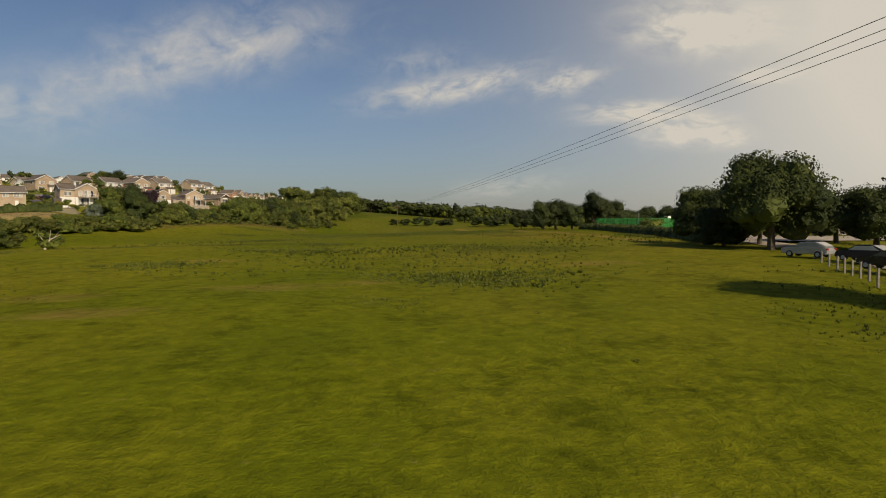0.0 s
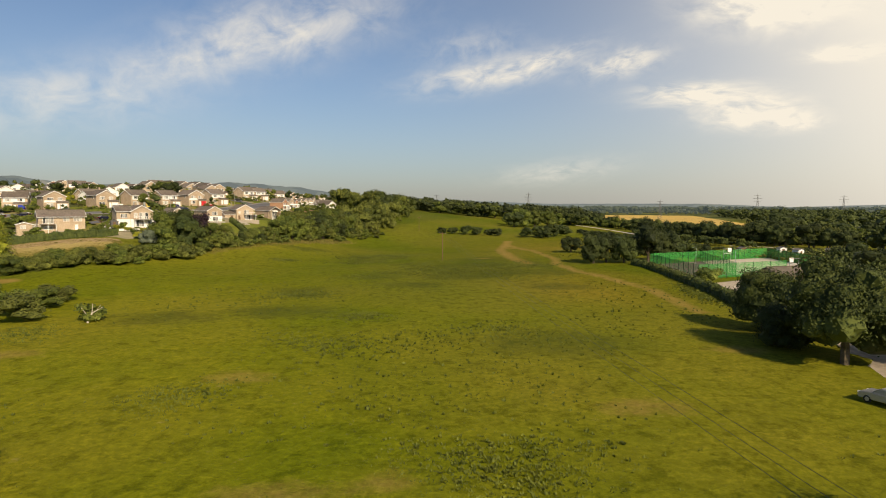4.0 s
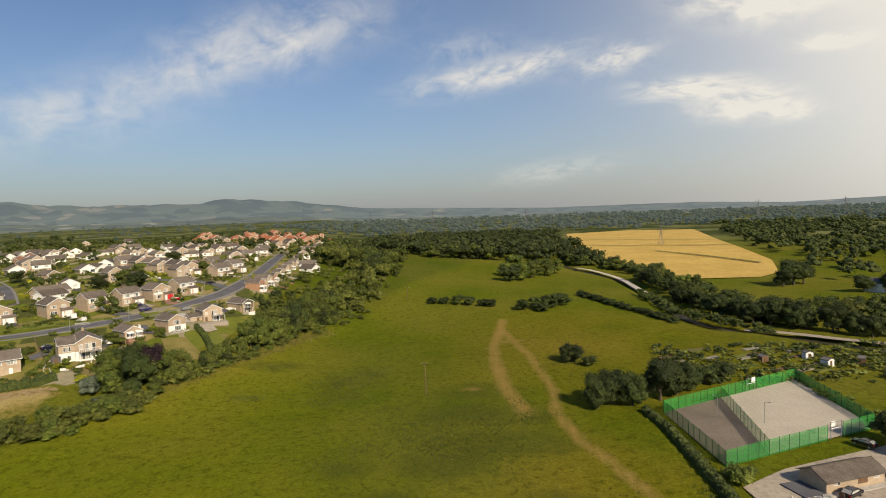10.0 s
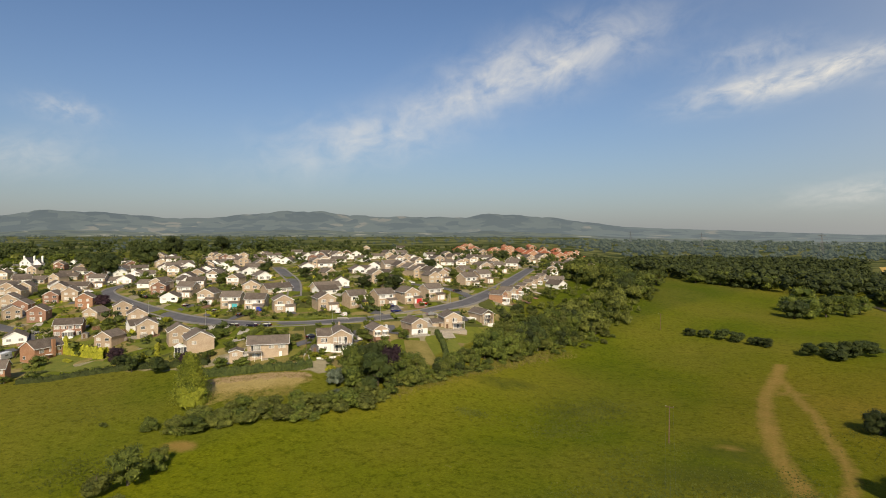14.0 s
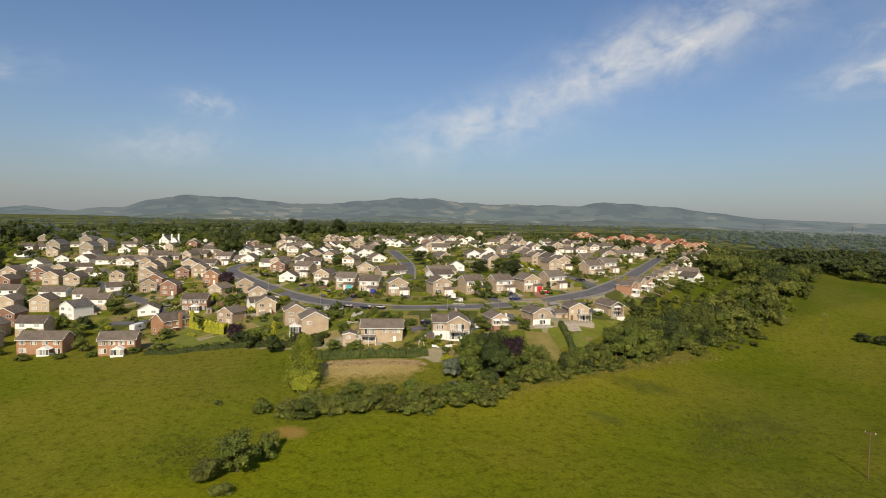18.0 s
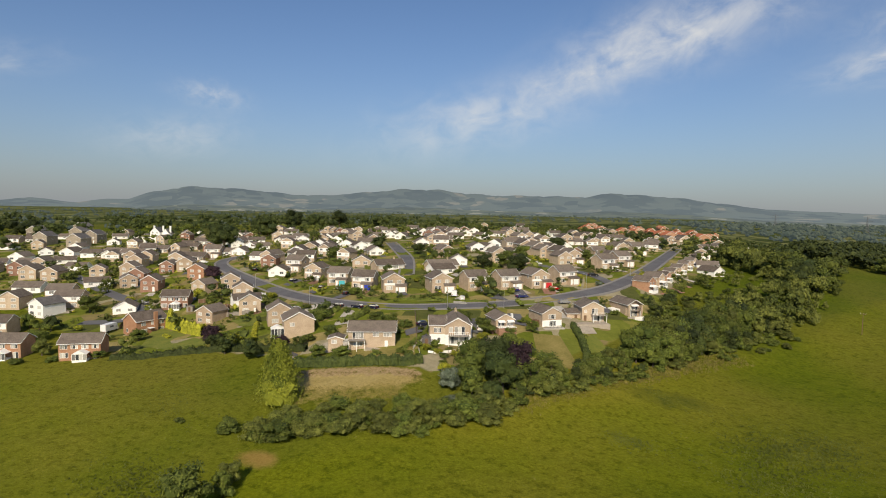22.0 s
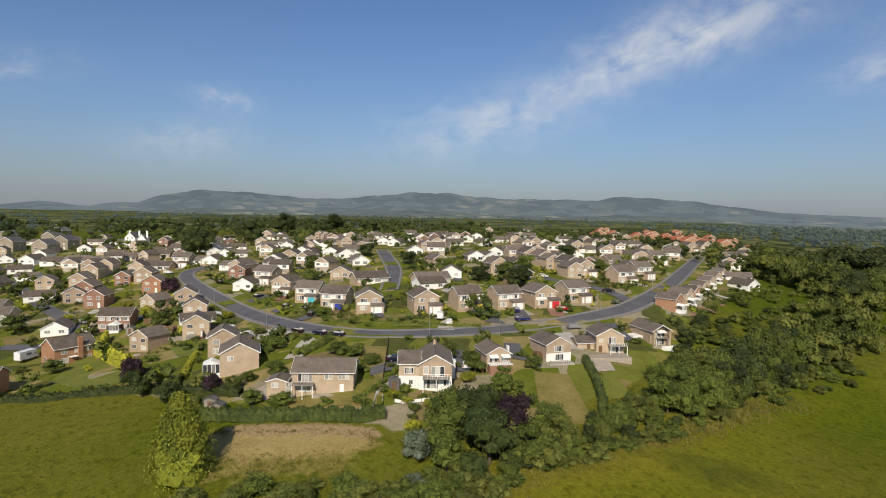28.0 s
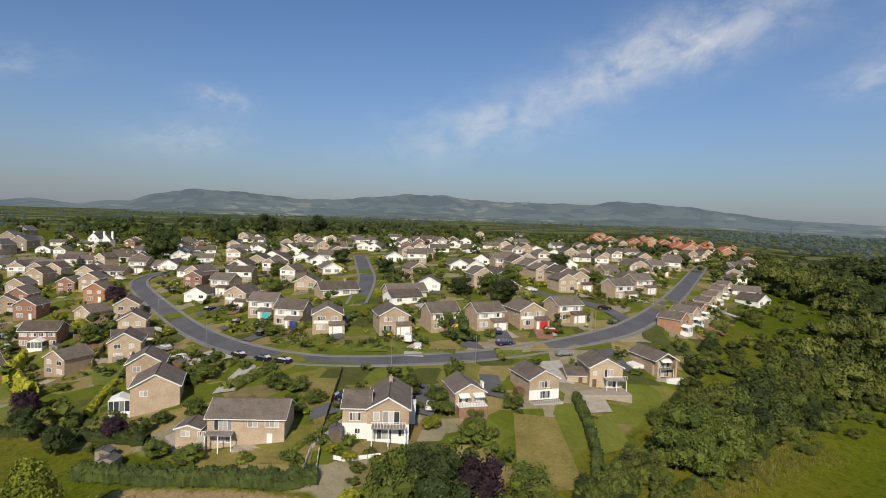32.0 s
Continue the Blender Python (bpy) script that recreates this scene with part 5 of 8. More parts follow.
fence_run(court, C1, M1)
fence_run(court, M1, C4)
fence_run(court, M1, M2)


def patch(name, ring, lift, material, label, category, step=2.5):
    """A flat-lying surface inside a ring of corners, following the ground."""
    bm = bmesh.new()
    bm.faces.new([bm.verts.new((x, y, 0)) for x, y in ring])
    bmesh.ops.triangulate(bm, faces=bm.faces)
    for _ in range(4):
        long_edges = [e for e in bm.edges if e.calc_length() > step]
        if not long_edges:
            break
        bmesh.ops.subdivide_edges(bm, edges=long_edges, cuts=1)
        bmesh.ops.triangulate(bm, faces=bm.faces)
    xs = np.array([v.co[:2] for v in bm.verts])
    zs = heights(xs[:, 0], xs[:, 1])
    for v, z in zip(bm.verts, zs):
        v.co.z = z + lift
    bmesh.ops.recalc_face_normals(bm, faces=bm.faces)
    for f in bm.faces:
        if f.normal.z < 0:
            f.normal_flip()
    ob = part(name, bm, material)
    return tagged(ob, label, category, kind="structure")


patch("court_floor", [C1, C2, M2, M1], 0.32, COURT_DARK, "worn dark tarmac of the smaller court", "court")
patch("court_floor", [M1, M2, C3, C4], 0.32, COURT, "pale sandy surface of the larger court", "court")
patch("wheat_field", WHEAT, 0.5, CROP, "ripe golden wheat field beyond the river", "field", 30)
for line in ([(110, 850), (180, 800), (270, 757)], [(94, 700), (160, 690), (256, 672)], [(163, 618), (190, 570), (212, 505)]):
    ribbon("tramline", line, 1.8, 1.3, LEAF_OLIVE, "dark weedy strip across the wheat field", "field edge")
patch("car_park", CARPARK, 0.18, GRAVEL, "pale dusty gravel car park", "car park")


def goal(x, y, turn):
    g = empty("goal_hoop")
    for s in (-1.5, 1.5):
        part("post", boxed((s - 0.05, s + 0.05, -0.05, 0.05, -0.2, 3.3)), STEEL, g)
    part("crossbar", boxed((-1.55, 1.55, -0.05, 0.05, 2.0, 2.1)), WHITE, g)
    part("top_bar", boxed((-1.55, 1.55, -0.05, 0.05, 3.31, 3.4)), STEEL, g)
    part("backboard", boxed((0.1, 1.5, -0.16, -0.08, 2.4, 3.5)), CLAD, g, "white basketball backboard")
    place(g, x, y, turn, "white steel goal with a basketball backboard", 0.25, category="goal")


goal(68.5, 180.4, 31)
goal(72.5, 150.6, 206)


def lamp_post(x, y, high=6.0, kind="lamp_post", arm=0.9, turn=0.0, label="slim grey steel lamp post"):
    l = empty(kind)
    bm = bmesh.new()
    tube(bm, (0, 0, -0.3), (0, 0, high), 0.085, 0.05, 8)
    part("pole", bm, STEEL, l)
    bm = bmesh.new()
    tube(bm, (0, 0, high - 0.05), (arm, 0, high + 0.15), 0.04, 0.035, 6)
    part("arm", bm, STEEL, l)
    part("lantern", boxed((arm - 0.1, arm + 0.45, -0.1, 0.1, high + 0.08, high + 0.2)), STEEL, l)
    l.matrix_world = pose(x, y, ground_at(x, y), 0, 0, turn)
    return tagged(l, label, "lamp", "lamp posts" if kind == "street_lamp" else "court lamp posts")


lamp_post(62.2, 158.5, 5.0, turn=-50)
lamp_post(53.7, 162, 5.0, turn=120)
for x, y, turn in ((-138, 214.5, 120), (-188, 198, 80), (-237, 207, 60), (-120.6, 274.5, 190), (-122, 318, 170), (-127, 230, 130)):
    lamp_post(x, y, 6.2, "street_lamp", 1.1, turn, "grey steel street lamp beside the road")


def hut():
    h = empty("pavilion")
    gable_walls(h, 15, 6.4, 2.6, 1.5, BUFF, axis="x", at=(0, 3.2))
    gable_roof(h, 15, 6.4, 2.6, 1.5, 0.6, TILE, axis="x", at=(0, 3.2), boards=False)
    door(h, 3.4, -0.0, 1.0, 2.1, -7.5, TIMBER, turn=-math.pi / 2)
    for x in (-4.8, 5.4):
        window(h, x, 1.5, 1.5, 0.7, 0, 2)
    part("shutter", boxed((0.5, 3.0, -0.06, 0.02, 0.9, 2.2)), TIMBER, h)
    part("apron", boxed((-8.5, 8.6, -1.4, -0.01, -0.6, 0.16)), CONCRETE, h, "pale concrete apron")
    # dark slab laid in the shape of the pavilion's shadow on its left
    part("apron", boxed((-12.5, -7.51, 0.0, 6.4, -0.6, 0.14)), ASPHALT, h, "dark slab drawn as the pavilion's shadow")
    return h


place(hut(), 64.0, 129.4, 20, "low brick pavilion with a brown tiled roof", 0.25, category="pavilion", size=0.82)
for k in range(7):
    u = k / 6
    bm = bmesh.new()
    p = Vector((49.5, 123.5)).lerp(Vector((57.5, 127.0)), u)
    box(bm, -0.08, 0.08, -2.2, 2.2, 0, 0.012)
    bm.transform(pose(0, 0, 0, 0, 0, 35 + (45 if k % 2 else -45)))
    o = part("road_marking", bm, WHITE)
    o.location = (p.x, p.y, ground_at(p.x, p.y) + 0.36)
    tagged(o, "white painted hatching on the car park", "marking", "car park markings", "structure")


# ---- vehicles ----
PAINTS = {
    "white": surface("car_white", (0.70, 0.70, 0.70), (0.78, 0.78, 0.78), 1.0, 0.25, gloss=0.5),
    "black": surface("car_black", (0.012, 0.012, 0.014), (0.02, 0.02, 0.022), 1.0, 0.2, gloss=0.5),
    "blue": surface("car_blue", (0.015, 0.022, 0.09), (0.025, 0.035, 0.13), 1.0, 0.2, gloss=0.5),
    "silver": surface("car_silver", (0.34, 0.35, 0.36), (0.42, 0.43, 0.44), 1.0, 0.25, metal=0.4, gloss=0.5),
    "red": surface("car_red", (0.30, 0.01, 0.012), (0.38, 0.015, 0.018), 1.0, 0.2, gloss=0.5),
    "navy": surface("car_navy", (0.012, 0.014, 0.03), (0.018, 0.02, 0.045), 1.0, 0.2, gloss=0.5),
}
LAMP_GLASS = surface("lamp_glass", (0.6, 0.6, 0.58), (0.7, 0.7, 0.68), 1.0, 0.15)
TAIL_GLASS = surface("tail_lamp", (0.35, 0.01, 0.01), (0.4, 0.02, 0.02), 1.0, 0.2)
CARS = {}


def car_build(paint, kind):
    c = empty("car" if kind == "car" else "van")
    if kind == "car":
        low = [(-2.1, 0.32), (2.1, 0.32), (2.12, 0.62), (1.98, 0.86), (1.05, 0.97), (-1.75, 1.02), (-2.08, 0.9), (-2.12, 0.6)]
        top = [(1.02, 0.965), (0.35, 1.44), (-1.15, 1.47), (-1.95, 1.0)]
        glass_side = [(0.86, 0.99), (0.3, 1.36), (-1.1, 1.39), (-1.72, 1.03)]
        half = 0.86
    else:
        low = [(-2.4, 0.35), (2.4, 0.35), (2.42, 0.75), (2.25, 1.05), (1.5, 1.2), (-2.4, 1.2)]
        top = [(1.5, 1.195), (0.85, 1.95), (-2.38, 2.0), (-2.4, 1.195)]
        glass_side = [(1.35, 1.22), (0.85, 1.8), (0.1, 1.8), (0.1, 1.22)]
        half = 0.95
    bm = bmesh.new()
    prism(bm, low, -half, half)
    bmesh.ops.bevel(bm, geom=list(bm.edges), offset=0.07, segments=2, affect="EDGES")
    b = part("body", bm, PAINTS[paint], c)
    bm = bmesh.new()
    prism(bm, top, -half + 0.1, half - 0.1)
    bmesh.ops.bevel(bm, geom=list(bm.edges), offset=0.06, segments=2, affect="EDGES")
    part("cabin", bm, PAINTS[paint], c)
    for s in (-1, 1):
        bm = bmesh.new()
        prism(bm, glass_side, s * (half - 0.105), s * (half - 0.085))
        part("side_window", bm, GLASS, c)
    (x1, z1), (x2, z2) = top[0], top[1]
    bm = bmesh.new()
    prism(bm, [(x1 - 0.03, z1 + 0.05), (x1 + 0.01, z1 + 0.06), (x2 + 0.03, z2 - 0.03), (x2 - 0.01, z2 - 0.05)], -half + 0.2, half - 0.2)
    part("windscreen", bm, GLASS, c)
    if kind == "car":
        bm = bmesh.new()
        prism(bm, [(-1.93, 1.06), (-1.97, 1.07), (-1.22, 1.44), (-1.18, 1.42)], -half + 0.22, half - 0.22)
        part("rear_window", bm, GLASS, c)
    ax = 1.3 if kind == "car" else 1.5
    for x in (-ax, ax):
        for s in (-1, 1):
            bm = bmesh.new()
            tube(bm, (x, s * (half - 0.2), 0.31), (x, s * (half + 0.01), 0.31), 0.31, 0.31, 14)
            t = part("wheel", bm, TYRE, c)
            bm = bmesh.new()
            tube(bm, (x, s * (half + 0.011), 0.31), (x, s * (half + 0.02), 0.31), 0.19, 0.17, 10)
            part("rim", bm, STEEL, t)
    front = low[2][0] - 0.05
    for s in (-1, 1):
        part("headlight", boxed((front - 0.1, front + 0.06, s * 0.62 - 0.17, s * 0.62 + 0.17, 0.64, 0.78)), LAMP_GLASS, c)
        back = low[0][0]
        part("tail_light", boxed((back - 0.05, back + 0.1, s * 0.68 - 0.12, s * 0.68 + 0.12, 0.72, 0.9)), TAIL_GLASS, c)
    return c


def car(x, y, turn, paint, kind="car", where="parked on the road", lift=0.2):
    z = ground_at(x, y) + lift
    m = pose(x, y, z, 0, 0, turn)
    key = (paint, kind)
    if key not in CARS:
        CARS[key] = car_build(paint, kind)
        CARS[key].matrix_world = m
        ob = CARS[key]
    else:
        ob = copy_thing(CARS[key], m)
    return tagged(ob, f"{paint} {'hatchback car' if kind == 'car' else 'panel van'} {where}", "car" if kind == "car" else "van", "parked vehicles")


for x, y, turn, paint in ((-163, 198.6, 188, "navy"), (-157.6, 200.2, 196, "navy"), (-171.5, 197.5, 180, "black"), (-131, 246.5, 62, "blue"), (-128, 264, 60, "red")):
    car(x, y, turn, paint)
for x, y, turn, paint in ((-142.5, 227.5, 130, "white"), (-141, 241.5, 140, "silver"), (-137.5, 252.5, 140, "blue"), (-183.5, 211, 120, "black"), (-203, 215, 120, "black"), (-228, 219.5, 110, "navy"), (-247, 225.5, 110, "black"), (-265, 225, 110, "black"),
                          (-186, 190.5, 200, "white"), (-200.5, 193, 200, "silver"), (-131.5, 196.5, 60, "navy"), (-117, 251.6, 60, "silver"), (-129, 297, 30, "black"), (-157, 298.5, 20, "white"), (-312, 223, 30, "white"), (-118.5, 206, 130, "white"), (-150, 345, 60, "silver"), (-250, 170, 20, "white"), (-262, 172, 20, "silver")):
    car(x, y, turn, paint, where="parked on a drive")
car(-148, 229.8, 130, "white", "van", "parked on a drive", 0.2)
car(-220.5, 198.8, 190, "white", "van", "parked beside the road")
for x, y, turn, paint in ((61.8, 126.7, 35, "black"), (75.4, 146.4, 120, "black"), (73, 133, 130, "silver"), (67, 119, 130, "blue"), (63.6, 112.5, 130, "navy"), (69.6, 124.6, 130, "silver"), (70.5, 115, 130, "white"), (66, 107, 130, "black"), (33.5, 44, 110, "black"), (35, 56.5, 120, "silver"), (36.5, 51, 110, "navy")):
    car(x, y, turn, paint, where="parked on the gravel", lift=0.32)


def motorhome():
    c = empty("motorhome")
    bm = bmesh.new()
    prism(bm, [(-3.1, 0.5), (3.1, 0.5), (3.1, 1.1), (2.6, 1.6), (2.5, 2.7), (2.2, 2.9), (-3.1, 2.8)], -1.1, 1.1)
    bmesh.ops.bevel(bm, geom=list(bm.edges), offset=0.08, segments=2, affect="EDGES")
    part("body", bm, PAINTS["white"], c)
    for x in (-1.8, 2.0):
        for s in (-1, 1):
            bm = bmesh.new()
            tube(bm, (x, s * 0.9, 0.34), (x, s * 1.12, 0.34), 0.34, 0.34, 14)
            part("wheel", bm, TYRE, c)
    for s in (-1, 1):
        part("side_window", boxed((-1.0, 0.6, s * 1.105 - 0.02, s * 1.105 + 0.02, 1.6, 2.2)), GLASS, c)
        part("cab_window", boxed((1.6, 2.3, s * 1.105 - 0.02, s * 1.105 + 0.02, 1.4, 1.95)), GLASS, c)
    c.matrix_world = pose(-236.5, 150, ground_at(-236.5, 150) + 0.1, 0, 0, 120)
    return tagged(c, "white motorhome parked beside the house", "motorhome")


motorhome()

# ---- trees and bushes ----
WOOD = "trees on the slope below the houses"
rng = random.Random(4)


def between(t, s):
    k = t * (len(WOOD_FOOT) - 1)
    j = min(int(k), len(WOOD_FOOT) - 2)
    return Vector(WOOD_FOOT[j]).lerp(Vector(WOOD_FOOT[j + 1]), k - j).lerp(Vector(WOOD_TOP[j]).lerp(Vector(WOOD_TOP[j + 1]), k - j), s)


made = 0
far_trees = []
while made < 350:
    t = rng.random() ** 0.75
    s = rng.uniform(0.02, 1.0)
    p = between(t, s)
    upper = s > (0.44 if p.y > 250 else 0.58) and p.y < 400
    if 196 < p.y < 226 and rng.random() < 0.5:
        continue
    if upper and rng.random() < 0.35:
        continue
    high = rng.uniform(2.2, 5.0) if upper else rng.uniform(6.0, 12.0) * (0.62 if s < 0.12 else 1.0) * (1.05 if p.y > 262 else 1.0 if p.y > 226 else 0.42)
    wide = high * rng.uniform(0.75, 1.0) + (1.0 if upper else 0.0)
    if p.y > 400:
        high, wide = high * 1.25, wide * 1.3
    if p.y < 260 and s > 0.7:
        high = min(high, 5.5)
    made += 1
    if p.y > 305:
        far_trees.append((p.x, p.y, high, wide))
        continue
    tree(p.x, p.y, high, wide, rng.choice(("mid", "olive", "mid", "olive", "shade", "mid")) + str(rng.randrange(4)), "leafy green tree in the dense wood on the slope", "tree", WOOD, sink=0.12 * high)

tree(39, 70, 13.0, 12.0, "big0", "tall broad-leaved tree casting shade on the meadow", "tree", sink=0.6)
tree(37.6, 86, 9.6, 9.0, "big1", "dark broad-leaved tree with low branches at the meadow's edge", "tree", sink=0.9)
tree(36.4, 76.5, 6.4, 7.5, "big2", "dark broad-leaved tree at the meadow's edge", "tree", sink=0.8)
tree(27.0, 28.0, 10, 9.5, "big3", "broad-leaved tree shading the edge of the meadow", "tree", sink=0.5)
tree(44, 82, 8, 8.5, "dark3", "dark broad-leaved tree by the lane", "tree", sink=0.6)
tree(50, 68, 8.5, 9, "big1", "dark broad-leaved tree by the lane", "tree", sink=0.6)
tree(82, 147, 8.5, 9, "dark2", "dark tree shading the parked cars", "tree", sink=0.4)
tree(84, 138, 8, 9, "dark0", "dark tree shading the parked cars", "tree", sink=0.4)
tree(56, 84, 8, 9, "dark1", "dark tree at the edge of the car park", "tree", sink=0.4)
tree(62, 70, 9, 9, "dark0", "dark tree at the edge of the car park", "tree", sink=0.4)
tree(-29.0, 30.4, 10.2, 7.8, "big3", "leafy green tree at the edge of the meadow", "tree", sink=0.9)
tree(-35, 36, 5.0, 8, "bush2", "leafy green thicket at the edge of the meadow", "bush", sink=0.3, name="bush")
CLUMP = "dark trees by the sports court"
for x, y, hgh, wid, kd in ((29, 170, 9.6, 8.5, "dark0"), (33, 173, 10.4, 9, "dark1"), (37.5, 171.5, 9.0, 8, "dark3"), (45, 175, 12.0, 10, "dark2"), (50, 179, 10.5, 9.5, "dark0"), (54, 183, 7.2, 8, "dark1"), (60, 188, 6.5, 7, "shade0"), (66, 193, 5.5, 7, "shade1")):
    tree(x, y, hgh, wid, kd, "dark tree in a dense clump by the sports court", "tree", CLUMP, sink=0.9)
tree(28.4, 214, 6.5, 7.5, "dark1", "lone bushy tree on the meadow", "tree", sink=0.5)
tree(33, 209, 3.2, 5, "shade2", "low bush beside the lone tree", "bush", sink=0.2, name="bush")
tree(46.4, 131.6, 4.6, 6.0, "bush1", "round green bush beside the sports court", "bush", name="bush", sink=0.3)
tree(-128.5, 146, 13, 11.5, "conifer0", "tall golden-green conifer beside the terrace", "tree", turn=0.4)
tree(-94.5, 188.5, 11, 9.5, "purple0", "dark purple-leaved tree on the slope", "tree", sink=0.8)
for x, y, hgh, wid, kd in ((-98, 184, 12, 9.5, "dark0"), (-101.5, 180, 10.5, 8.5, "mid1"), (-93.5, 182, 11, 9, "dark2"), (-90, 188, 8.5, 8.5, "mid3"), (-97, 175, 7.5, 7.5, "mid0"), (-93, 175.5, 6, 6.5, "shade1"), (-100.5, 190, 7, 6.5, "mid2"), (-88.5, 195, 7, 7.5, "olive1"), (-92, 199, 6, 7, "mid0"), (-86.5, 189.5, 5, 6, "olive3"), (-104, 176, 4.5, 5, "olive0")):
    tree(x, y, hgh, wid, kd, "leafy tree in the clump below the white house", "tree", "trees below the white house", sink=0.6)
for x, y, hgh, wid in ((-97.0, 167.5, 3.6, 4.4), (-102, 173.5, 7.0, 5.5)):
    tree(x, y, hgh, wid, "silver0", "silver-grey leaved bush on the slope", "bush", "silver bushes", name="bush")
tree(-108, 178, 3.4, 3.2, "gold0", "bright yellow-leaved shrub in the garden", "bush", name="bush")
# hedge line of bushes below the terrace, and those in the left-hand field
k = 0
for x, y, hgh in ((-114, 136, 6.0), (-117, 139, 6.2), (-114, 142, 6.0), (-111, 142.5, 5.4), (-108.5, 145.5, 5.0), (-105.5, 148.5, 5.4), (-107, 151.5, 5.4), (-101.5, 152, 5.0), (-98, 155, 4.6), (-100.5, 158, 4.8), (-94.8, 159.5, 4.4), (-92, 165, 3.8), (-96, 163, 4.0), (-90, 171, 3.8), (-93, 169, 4.2), (-88, 177, 3.6)):
    tree(x, y, hgh * 0.85, hgh * 1.1, ("mid", "olive", "bush", "olive")[k % 4] + str(k % 4), "leafy green bush in the field hedge", "bush", "bushes in the field hedge", sink=0.7, name="bush")
    k += 1
FRONT, BACK = [(-118, 133), (-112, 138), (-108.5, 142), (-99, 150), (-92, 157), (-88, 166), (-87, 175)], [(-124, 143), (-117, 149.5), (-112, 155), (-106, 160), (-101.5, 166.5), (-98.5, 172), (-96, 179)]
for k in range(64):
    u = rng.random() * (len(FRONT) - 1)
    j = int(u)
    p = Vector(FRONT[j]).lerp(Vector(FRONT[j + 1]), u - j).lerp(Vector(BACK[j]).lerp(Vector(BACK[j + 1]), u - j), rng.random() ** 1.4 * 0.95)
    s = rng.uniform(2.2, 4.8)
    tree(p.x, p.y, s, s * rng.uniform(1.0, 1.5), rng.choice(("mid", "olive", "bush", "olive", "olive")) + str(rng.randrange(4)), "leafy green bush in the overgrown hedge below the terrace", "bush", "bushes below the terrace", sink=0.5, name="bush")
tree(-125.5, 131.8, 4.6, 5.0, "bush3", "round dark green bush in the field", "bush", name="bush", sink=0.2)
tree(-138, 128, 1.6, 2.4, "small1", "small scrubby bush in the field", "bush", name="bush")
for x, y, hgh, wid, kd in ((-103.5, 112.5, 8.4, 8.2, "mid1"), (-104.5, 107, 5.6, 6.0, "olive2"), (-104, 119, 5.0, 4.4, "mid2"), (-107, 122, 4.8, 4.2, "olive0"), (-97, 106, 3.2, 4, "olive2")):
    tree(x, y, hgh, wid, kd, "leafy green tree in the boundary between two fields", "tree", "trees between the fields", sink=0.6)
for x, y, hgh, wid, kd in ((-68, 85, 5, 7, "olive0"), (-73, 90, 5, 7, "mid3"), (-77, 105, 4.5, 7, "olive2"), (-74, 97, 4, 6, "mid1")):
    tree(x, y, hgh, wid, kd, "leafy green bush at the edge of the field", "bush", "bushes at the edge of the field", sink=0.5, name="bush")
for k in range(64):
    p = between(rng.random() * 0.75, rng.uniform(-0.12, 0.12))
    s = rng.uniform(1.4, 3.0)
    tree(p.x, p.y, s, s * rng.uniform(1.2, 1.9), rng.choice(("bush", "olive", "small", "bush")) + str(rng.randrange(4)), "low scrubby bush at the foot of the wood", "bush", "bushes at the foot of the wood", sink=0.3, name="bush")
for x, y, hgh, wid, kd in ((-198, 139.5, 2.4, 4, "bush0"), (-193, 143.5, 2.0, 3.4, "olive1"), (-187, 150.5, 2.6, 3.6, "bush2"), (-181, 155, 2.0, 3, "small1"), (-172, 158, 2.8, 4, "bush3"), (-158, 157, 6, 5, "shade1"), (-152, 161, 3, 4, "bush1"), (-163, 160, 3, 4, "olive2"), (-146, 158, 3.4, 4, "bush0"), (-205, 135.5, 2.6, 4.5, "mid0"), (-212, 126, 2.6, 4.5, "bush1"), (-218, 118.5, 2.8, 5, "bush2"), (-224, 110, 2.6, 4.5, "olive1"), (-231, 102, 3, 5, "bush0"), (-238, 95, 3, 5, "bush3")):
    tree(x, y, hgh, wid, kd, "rough green bush in the hedge behind the gardens", "bush", "bushes behind the gardens", sink=0.3, name="bush")
# hedges across the far meadow
for x, y, hgh, wid in ((-27, 328, 4.2, 6), (-21, 328, 4.5, 6), (-14, 327, 5.5, 7), (-8, 325, 5, 7), (-1, 322, 4.2, 6), (3, 319, 4.6, 6), (18, 309, 6, 8), (24, 311, 6.5, 8), (31, 313, 7.5, 9), (38, 318, 7, 9), (27, 305, 5, 8)):
    tree(x, y, hgh, wid, "dark" + str(int(abs(x)) % 4), "dark bush in a hedge across the far meadow", "bush", "hedge across the far meadow", sink=0.6, name="bush")
for x, y, hgh, wid in ((15, 405, 12, 14), (22, 412, 12, 13), (12, 428, 10, 11), (30, 425, 13, 14), (40, 440, 13, 15), (2, 525, 12, 14), (-12, 532, 12, 14), (-64, 395, 13, 15), (-69, 410, 14, 15), (-66, 428, 13, 14), (-73, 425, 13, 14), (-66, 470, 13, 15), (-30, 524, 12, 14), (-46, 515, 12, 14), (48, 455, 12, 14), (20, 460, 13, 15)):
    tree(x, y, hgh, wid, ("mid", "dark")[int(abs(x)) % 2] + str(int(abs(y)) % 4), "large broad-leaved tree in the far wood", "tree", "trees at the end of the meadow", sink=1.0)
for x, y, hgh, wid, kd in ((-73, 402, 16.5, 15, "dark1"), (-80, 414, 17, 16, "mid2"), (-70, 390, 14, 13, "dark3"), (-87, 438, 16, 16, "dark0"), (-66, 413, 15, 14, "mid0")):
    tree(x, y, hgh, wid, kd, "tall broad-leaved tree at the end of the wood", "tree", "tall trees at the end of the wood", sink=1.0)
